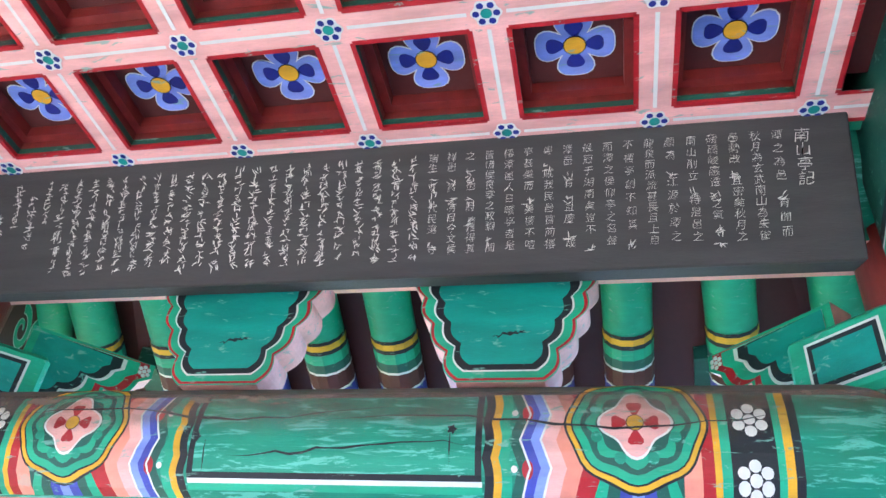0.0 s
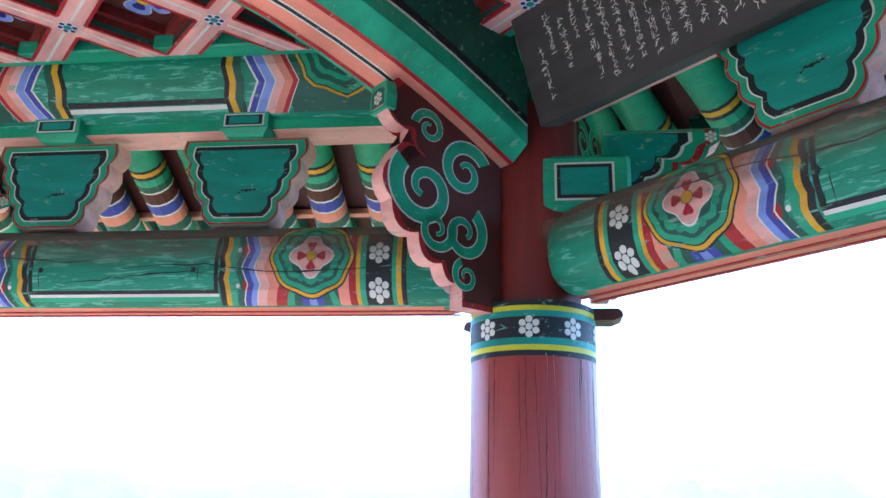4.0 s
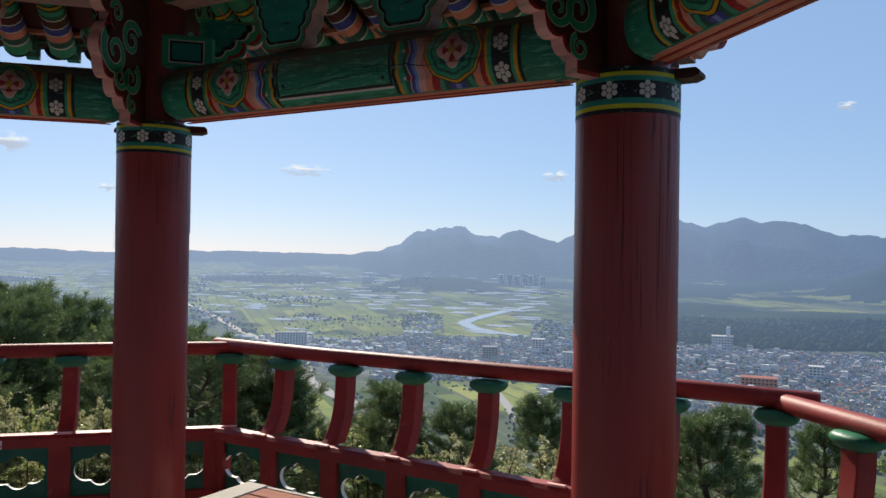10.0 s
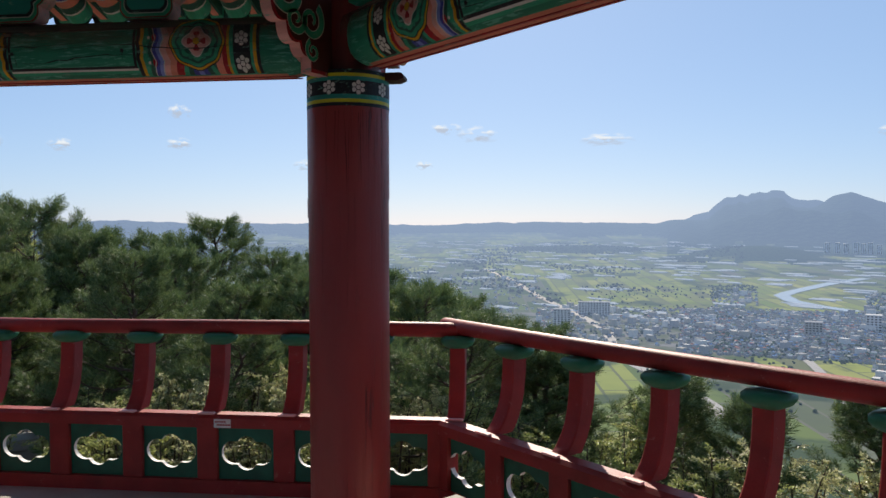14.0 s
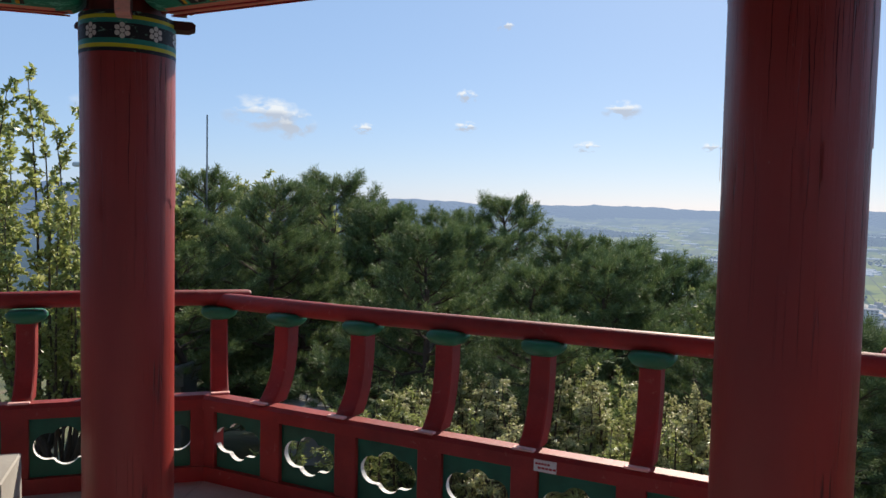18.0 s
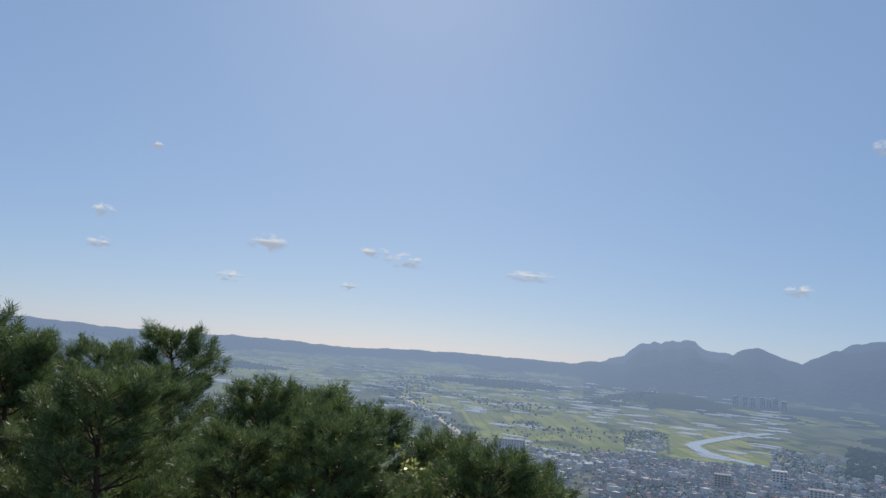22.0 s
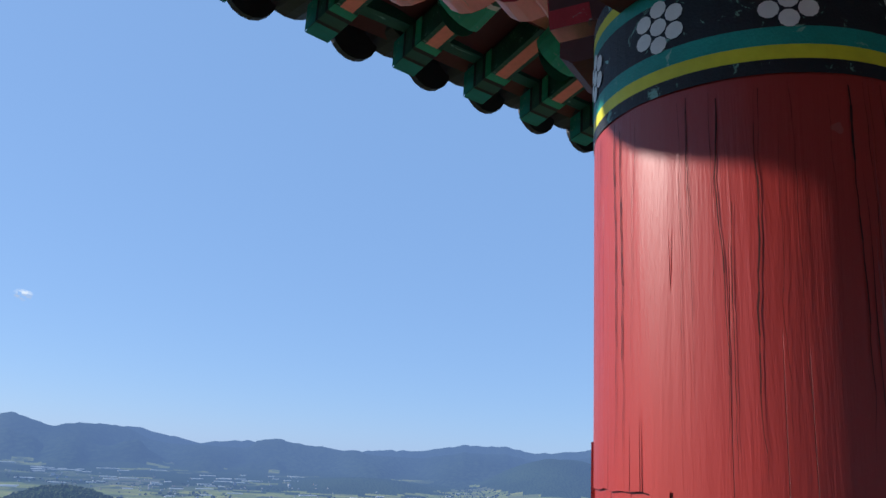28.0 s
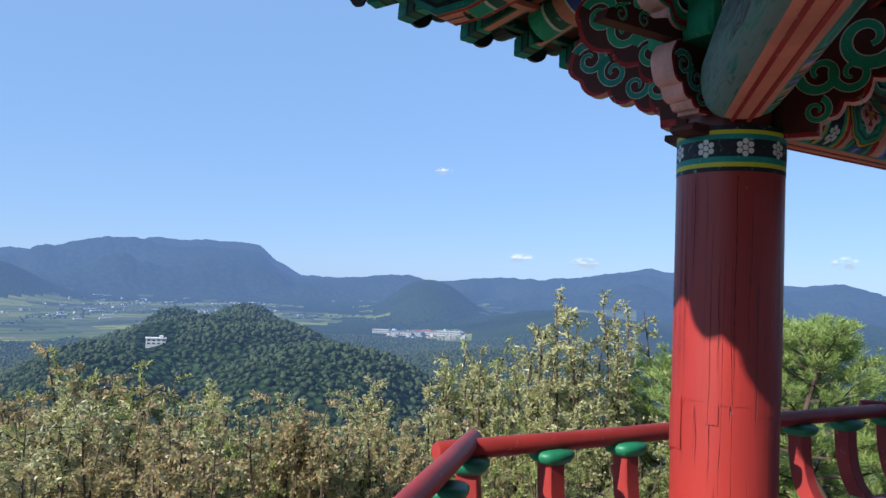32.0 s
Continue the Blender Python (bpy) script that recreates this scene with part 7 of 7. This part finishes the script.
NEEDLE = leafmat("pine_needles", (0.064, 0.106, 0.037), (0.110, 0.170, 0.057), (0.25, 0.31, 0.12), 0.24, 0.65)
LEAF = leafmat("green_leaves", (0.24, 0.29, 0.08), (0.36, 0.40, 0.13), (0.54, 0.54, 0.25), 0.5)
DRY = leafmat("drying_leaves", (0.29, 0.27, 0.12), (0.45, 0.40, 0.20), (0.68, 0.45, 0.27), 0.5, 0.4)
SAGE = leafmat("willow_leaves", (0.30, 0.31, 0.13), (0.46, 0.46, 0.21), (0.68, 0.64, 0.40), 0.45, 0.4)
BARK = painted("bark", (0.085, 0.06, 0.045), 0.95, var=0.4, stretch=(4, 4, 1))


def blade(V, F, p, d, l, w, rnd, fold=True):
    """A narrow leaf or needle bunch from p along d."""
    s = d.cross(Vector((rnd.uniform(-1, 1), rnd.uniform(-1, 1), rnd.uniform(-1, 1)))).normalized() * w
    o = len(V)
    V.extend([tuple(p), tuple(p + d * l * 0.45 + s), tuple(p + d * l), tuple(p + d * l * 0.45 - s)])
    F.append((o, o + 1, o + 2, o + 3))


def limb(bm, pts, r0, r1, n=6):
    rings = []
    for j, p in enumerate(pts):
        d = (Vector(pts[min(j + 1, len(pts) - 1)]) - Vector(pts[max(j - 1, 0)])).normalized()
        u = d.orthogonal().normalized()
        rings.append(ring(p, u, d.cross(u), r0 + (r1 - r0) * j / (len(pts) - 1), n=n))
    loft(bm, rings)


def rdir(rnd, up=0.0):
    v = Vector((rnd.gauss(0, 1), rnd.gauss(0, 1), rnd.gauss(0, 1) + up))
    return v.normalized()


def pine(seed, h=4.5, spread=1.5, needles=None, label="dark green pine with feathery upswept needle brushes"):
    """A pine whose origin is its tip; it reaches down to -h. Boughs sweep up at their ends and carry brushes of needles."""
    rnd = random.Random(seed)
    e = empty("pine_tree", label, "pine tree", group="pines round the pavilion")
    bm = bmesh.new()
    lean = [Vector((rnd.uniform(-0.10, 0.10) * j, rnd.uniform(-0.10, 0.10) * j, -h * (j / 7))) for j in range(8)]
    limb(bm, [tuple(p) for p in lean[::-1]], 0.10, 0.012, 8)
    V, F = [], []
    up = Vector((0, 0, 1))

    def brush(p, d, l, count=19):
        u = d.orthogonal().normalized()
        w = d.cross(u)
        a = rnd.uniform(0, 6.28)
        for k in range(count):
            a += 2.4
            v = (d * rnd.uniform(0.6, 1.1) + (u * math.cos(a) + w * math.sin(a)) * 0.72).normalized()
            blade(V, F, p + d * (l * k / count), v, rnd.uniform(0.08, 0.12), 0.0048, rnd)
    for k in range(3):
        brush(Vector((0, 0, -0.10 - 0.13 * k)), (up + rdir(rnd) * 0.12).normalized(), 0.15, 22)
    z, turn = 0.22, rnd.uniform(0, 6.28)
    while z < h * 0.9:
        f = min(1.0, z / (h * 0.5))
        c = lean[min(6, int(z / h * 7))].lerp(lean[min(7, int(z / h * 7) + 1)], z / h * 7 % 1.0)
        for _ in range(4):
            turn += 2.4 + rnd.uniform(-0.35, 0.35)
            L = spread * (0.10 + 0.90 * f ** 1.1) * rnd.uniform(0.55, 1.15)
            out = Vector((math.cos(turn), math.sin(turn), 0))
            rise = 0.75 - 0.65 * f + rnd.uniform(-0.12, 0.15)
            p0 = Vector((c.x, c.y, -z))
            at_t = lambda t: p0 + out * (L * t) + up * (L * (rise * t * 0.7 + 0.28 * t * t * t))
            limb(bm, [tuple(at_t(t)) for t in (0, 0.35, 0.7, 1.0)], 0.020 * (0.4 + f), 0.005, 4)
            side = Vector((-out.y, out.x, 0))
            steps = 5 + int(4 * L)
            for j in range(steps):
                t = 0.40 + 0.60 * (j + 0.5) / steps
                d = (out * 0.65 + side * (0.85 if j % 2 else -0.85) * rnd.uniform(0.5, 1.1) + up * rnd.uniform(0.15, 0.75)).normalized()
                l = (0.16 + 0.20 * L * (1.15 - t)) * rnd.uniform(0.7, 1.25)
                q = at_t(t)
                limb(bm, [tuple(q), tuple(q + d * l)], 0.006, 0.003, 3)
                for m in range(3 + int(l * 9)):
                    k = 0.35 + 0.65 * rnd.random()
                    brush(q + d * (l * k) + rdir(rnd) * 0.03, (d * 0.7 + up * rnd.uniform(0.3, 0.9) + rdir(rnd) * 0.45).normalized(), rnd.uniform(0.10, 0.17))
            brush(at_t(1.0), (out * 0.4 + up).normalized(), 0.18, 20)
        z += rnd.uniform(0.20, 0.34) * (0.5 + 0.5 * f)
    part("trunk", bm, BARK, e, smooth=50)
    part("crown", (V, [], F), needles or NEEDLE, e)
    return e


def bushy(seed, name, label, cat, group, mat, h, spread, leaf, wide, count, stems=9, droop=0.25, sub=14):
    """A shrub or small leafy tree with its tip at the origin."""
    rnd = random.Random(seed)
    e = empty(name, label, cat, group=group)
    bm = bmesh.new()
    V, F = [], []
    for s in range(stems):
        a = rnd.uniform(0, 2 * math.pi)
        out = spread * rnd.uniform(0.15, 1.0)
        top = -rnd.uniform(0.0, 0.45) * h * (out / spread) if s else 0.0
        b = Vector((rnd.uniform(-0.15, 0.15), rnd.uniform(-0.15, 0.15), -h))
        t1 = Vector((math.cos(a) * out, math.sin(a) * out, top)) if s else Vector((0, 0, 0))
        mid = (b + t1) / 2 + Vector((math.cos(a), math.sin(a), 0.3)) * (0.15 * h)
        path = [b.lerp(mid, t).lerp(mid.lerp(t1, t), t) for t in np.linspace(0, 1, 9)]
        limb(bm, [tuple(q) for q in path], 0.028, 0.004, 5)
        for k in range(sub):
            t = 0.3 + 0.7 * (k + rnd.random()) / sub
            j = min(7, int(t * 8))
            q = path[j].lerp(path[j + 1], t * 8 - j)
            d = (rdir(rnd, 0.5) + (t1 - b).normalized() * 0.8).normalized()
            L = rnd.uniform(0.18, 0.42) * min(1.0, spread)
            tip = q + d * L + Vector((0, 0, -droop * L))
            limb(bm, [tuple(q), tuple(q.lerp(tip, 0.5) + Vector((0, 0, 0.03))), tuple(tip)], 0.006, 0.002, 3)
            for _ in range(count):
                u = rnd.random()
                p = q.lerp(tip, u) + rdir(rnd) * 0.02
                v = (d * 0.6 + rdir(rnd, -droop)).normalized()
                blade(V, F, p, v, leaf * rnd.uniform(0.6, 1.2), leaf * wide, rnd)
    part("stem", bm, BARK, e, smooth=50)
    part("foliage", (V, [], F), mat, e)
    return e


def sow(makers, spots, seed, smin=0.85, smax=1.2):
    rnd = random.Random(seed)
    fresh = {m: True for m in makers}
    for j, (x, y, z) in enumerate(spots):
        ob = makers[j % len(makers)]
        m = Matrix.Translation((x, y, z)) @ Matrix.Rotation(rnd.uniform(0, 6.28), 4, "Z")
        need = z - ground_z(x, y)
        s = max(0.6, (need + 0.15) / HEIGHT[ob.name])
        if fresh[ob]:
            ob.matrix_world = m
            ob.scale = (min(1.9, max(0.75, s)),) * 2 + (s,)
            fresh[ob] = False
        else:
            c = copy_thing(ob, m)
            c.scale = (min(1.9, max(0.75, s)),) * 2 + (s,)


HEIGHT = {}
pines = [pine(21, 4.5, 1.7), pine(22, 4.0, 1.8), pine(23, 5.0, 1.7), pine(24, 4.2, 1.5)]
for o, h in zip(pines, (4.5, 4.0, 5.0, 4.2)):
    HEIGHT[o.name] = h
PINE_A = [(-12.42, -3.09, 1.76), (-13.97, -1.3, 1.8), (-17.2, 1.74, 1.52), (-13.11, -0.32, 1.32), (-10.36, -1.37, 1.59), (-13.97, 3.69, 0.59), (-14.68, 5.02, 0.45), (-13.42, 5.67, 0.21), (-11.87, 6.72, -0.35), (-10.26, -3.05, 1.12),
          (-9.03, -2.14, 1.28), (-11.0, -0.95, 0.9), (-9.69, 0.58, 0.74), (-10.16, 2.1, 0.58), (-9.99, 3.18, 0.41), (-10.36, 5.24, 0.04), (-11.7, -2.0, 1.0), (-12.21, 1.02, 1.01), (-13.11, 2.73, 0.9)]
PINE_B = [(-8.42, 5.03, 0.12), (-9.72, 2.9, 0.79), (-9.39, 4.53, 0.52), (-10.17, 5.39, 0.3), (-8.79, 0.8, 1.14),
          (-7.6, 3.6, 0.2), (-7.4, 1.9, 0.35), (-15.5, 4.2, 0.7), (-16.5, -0.5, 1.3), (-15.5, 0.6, 1.2)]
PINE_C = [(-6.2, 4.05, 0.55), (-6.5, 5.0, 0.35)]
sow(pines, PINE_A + PINE_B + PINE_C, 3)
slender = [pine(26, 3.6, 0.85), pine(27, 4.0, 0.75)]
HEIGHT[slender[0].name], HEIGHT[slender[1].name] = 3.6, 4.0
sow(slender, [(-6.24, 4.98, 0.13), (-6.44, 6.58, -0.12), (-4.32, 6.05, -0.02), (-5.15, 8.08, -0.25), (-3.35, 9.44, -0.27), (-2.57, 7.57, -0.02), (-2.9, 10.81, -0.55), (-4.95, 5.65, 0.12), (-0.6, 8.4, -0.30), (-1.4, 9.6, -0.45)], 9)
# needle colour brightened to stand for the sun on these pines
SUNNY = leafmat("sunny_needles", (0.17, 0.25, 0.06), (0.26, 0.36, 0.10), (0.42, 0.50, 0.18), 0.3, 0.7)
light_pine = pine(25, 4.0, 1.9, SUNNY, "pine with light green needles, brightened as if sunlit")
HEIGHT[light_pine.name] = 4.0
sow([light_pine], [(6.3, 3.9, 1.26), (8.18, 4.69, 0.95), (5.35, 3.51, 1.27), (5.2, 2.6, 0.6), (6.9, 5.2, 0.75)], 8)
leafy = bushy(31, "leafy_tree", "small leafy tree with glossy green leaves", "tree", "leafy trees", LEAF, 4.5, 1.8, 0.075, 0.26, 44, 22, 0.2, 20)
HEIGHT[leafy.name] = 4.5
sow([leafy], [(-14.64, -2.76, 1.9), (-8.21, -3.46, 2.7), (-7.57, -2.75, 1.5), (-15.99, -1.38, 1.45), (-12.42, 5.47, 0.1), (-8.6, -4.6, 2.55)], 4)
shrubs = [bushy(41, "shrub", "green shrub with narrow pointed leaves", "shrub", "shrubs below the gallery", LEAF, 2.6, 0.9, 0.044, 0.19, 60, 14, 0.5, 17),
          bushy(42, "shrub", "olive green shrub with narrow leaves", "shrub", "shrubs below the gallery", SAGE, 2.4, 0.95, 0.047, 0.17, 60, 14, 0.5, 17)]
HEIGHT[shrubs[0].name], HEIGHT[shrubs[1].name] = 2.6, 2.4
SHRUB_SPOTS = [(3.37, 12.64, 0.37), (2.41, 10.73, 0.04), (3.95, 11.51, 0.14), (1.72, 10.26, -0.29), (0.96, 9.74, -0.37), (4.04, 9.95, 0.15), (3.86, 9.94, -0.01), (5.8, 9.42, 0.05), (7.04, 7.66, 0.77), (5.8, 7.76, 0.44), (3.87, 8.58, 0.03), (4.69, 7.62, 0.08), (5.45, 6.39, 0.28), (2.56, 9.06, -0.03), (2.92, 8.1, -0.04), (6.62, 6.25, 0.54), (2.14, 9.95, -0.05), (7.26, 4.2, 0.58), (6.2, 4.36, 0.52)]
LOW_SPOTS = [(-6.56, 2.1, 0.07), (-6.08, 0.87, -0.05), (-6.6, 1.45, -0.07), (-6.06, 2.61, -0.02), (-6.06, 3.31, -0.1), (-5.06, 5.29, -0.19), (-4.04, 5.85, -0.24), (-3.88, 5.25, -0.24), (-2.51, 5.06, 0.1), (-5.2, 3.9, 0.0), (-6.9, 1.2, -0.05), (-6.4, 0.1, -0.15), (-6.3, 2.9, 0.02), (-6.8, 2.4, 0.05), (-5.7, 3.4, -0.05), (-7.4, 0.9, -0.1), (-5.9, 1.7, -0.2)]
ROW = random.Random(77)
SLOPE_SPOTS = []
for j in range(30):
    a, d = radians(20 + 2.1 * j + ROW.uniform(-1.5, 1.5)), ROW.uniform(6.2, 9.0)
    x, y = -2.56 + d * math.sin(a), 2.35 + d * math.cos(a)
    if math.hypot(x, y) > 5.4:
        SLOPE_SPOTS.append((x, y, 1.58 - d * math.tan(radians(ROW.uniform(8.0, 13.0)))))
sow(shrubs, SHRUB_SPOTS + LOW_SPOTS + SLOPE_SPOTS[2:14:4] + SLOPE_SPOTS[14::2], 5)
browns = [bushy(51, "dry_shrub", "shrub with drying brown and olive leaves", "shrub", "drying shrubs", DRY, 2.4, 0.85, 0.043, 0.21, 56, 14, 0.5, 17)]
HEIGHT[browns[0].name] = 2.4
sow(browns, [(3.31, 12.74, 0.48), (2.04, 12.27, 0.31), (2.01, 11.17, 0.09), (3.08, 10.53, -0.15), (1.36, 12.55, 0.48), (1.01, 10.53, 0.10), (-0.02, 10.12, -0.21), (4.14, 7.51, 0.02), (4.52, 13.17, -0.01)] + [p for j, p in enumerate(SLOPE_SPOTS) if (j < 14 and j % 4 != 2) or j % 4 == 1], 6)
willow = bushy(61, "willow_shrub", "tall loose shrub with upright sprays of pale narrow leaves", "shrub", "loose tall shrubs", SAGE, 2.8, 0.6, 0.056, 0.14, 42, 10, 0.35, 19)
HEIGHT[willow.name] = 2.8
sow([willow], [(6, 6.41, 1.53), (6.72, 6.01, 1.41), (5.68, 5.91, 0.98), (5.99, 7.47, 0.79)], 7)

# ---- things on the hill: mast, lamp, box, tank ----
STEEL = surface("grey_steel", 0.45, 0.8)[0]
STEEL.node_tree.nodes["Principled BSDF"].inputs["Base Color"].default_value = (0.25, 0.26, 0.27, 1)
CONC = painted("concrete", (0.30, 0.29, 0.27), 0.9)
gz = ground_z(-13.95, -4.61)
e = empty("lightning_mast", "tall thin dark mast with a three-pronged tip", "mast", Matrix.Translation((-13.95, -4.61, gz)))
bm = bmesh.new()
rod(bm, (0, 0, 0), (0, 0, 4.18 - gz), 0.03, 0.02, 8)
part("pole", bm, STEEL, e)
for a in (0.3, 2.4, 4.5):
    bm = bmesh.new()
    rod(bm, (0, 0, 4.15 - gz), (0.17 * math.cos(a), 0.17 * math.sin(a), 4.3 - gz + (0.2 if a > 4 else 0)), 0.01, 0.006, 6)
    part("prong", bm, STEEL, e)
gz = ground_z(-11.96, -2.89)
e = empty("aerial_mast", "thin straight aerial above the pines", "mast", Matrix.Translation((-11.96, -2.89, gz)))
bm = bmesh.new()
rod(bm, (0, 0, 0), (0, 0, 2.74 - gz), 0.018, 0.012, 8)
part("pole", bm, STEEL, e)
gz = ground_z(-13.6, -4.45)
e = empty("street_lamp", "concrete post with a curved steel arm and white lamp head", "lamp", Matrix.Translation((-13.6, -4.45, gz)))
bm = bmesh.new()
rod(bm, (0, 0, 0), (0, 0, 1.35 - gz), 0.085, 0.07, 10)
part("post", bm, CONC, e, smooth=40)
bm = bmesh.new()
limb(bm, [(0, 0, 1.25 - gz), (0, 0, 1.65 - gz), (0.05, -0.12, 1.82 - gz), (0.3, -0.75, 2.0 - gz)], 0.028, 0.025, 8)
part("arm", bm, STEEL, e, smooth=50)
bm = bmesh.new()
add_box(bm, 0.22, 0.42, -1.25, -0.7, 1.96 - gz, 2.04 - gz, 0, 0.02)
part("lamp_head", bm, WHITE, e)
bm = bmesh.new()
limb(bm, [(0, 0, 1.3 - gz), (0.4, -1.5, 1.2 - gz), (0.8, -3.2, 1.25 - gz)], 0.008, 0.008, 5)
part("cable", bm, WHITE, e)
gz = ground_z(-9.39, -0.6)
e = empty("water_tank", "round concrete tank lid among the pines", "tank", Matrix.Translation((-9.39, -0.6, gz)))
bm = bmesh.new()
lathe(bm, [(0.42, -0.2), (0.42, 0.55), (0.45, 0.58), (0.45, 0.70), (0.40, 0.74)], 24)
part("shell", bm, CONC, e, smooth=40)
gz = ground_z(-8.89, -2.17)
e = empty("utility_box", "grey sheet-metal utility box with a sloping lid", "utility box", Matrix.Translation((-8.89, -2.17, gz)))
part("cabinet", box(-0.25, 0.25, -0.2, 0.2, -0.1, 1.0, 0.01), STEEL, e)
bm = bmesh.new()
loft(bm, [[(-0.28, -0.24, 1.0), (0.28, -0.24, 1.0), (0.28, -0.24, 1.05), (-0.28, -0.24, 1.05)], [(-0.28, 0.24, 1.0), (0.28, 0.24, 1.0), (0.28, 0.24, 1.22), (-0.28, 0.24, 1.22)]])
part("lid", bm, STEEL, e)
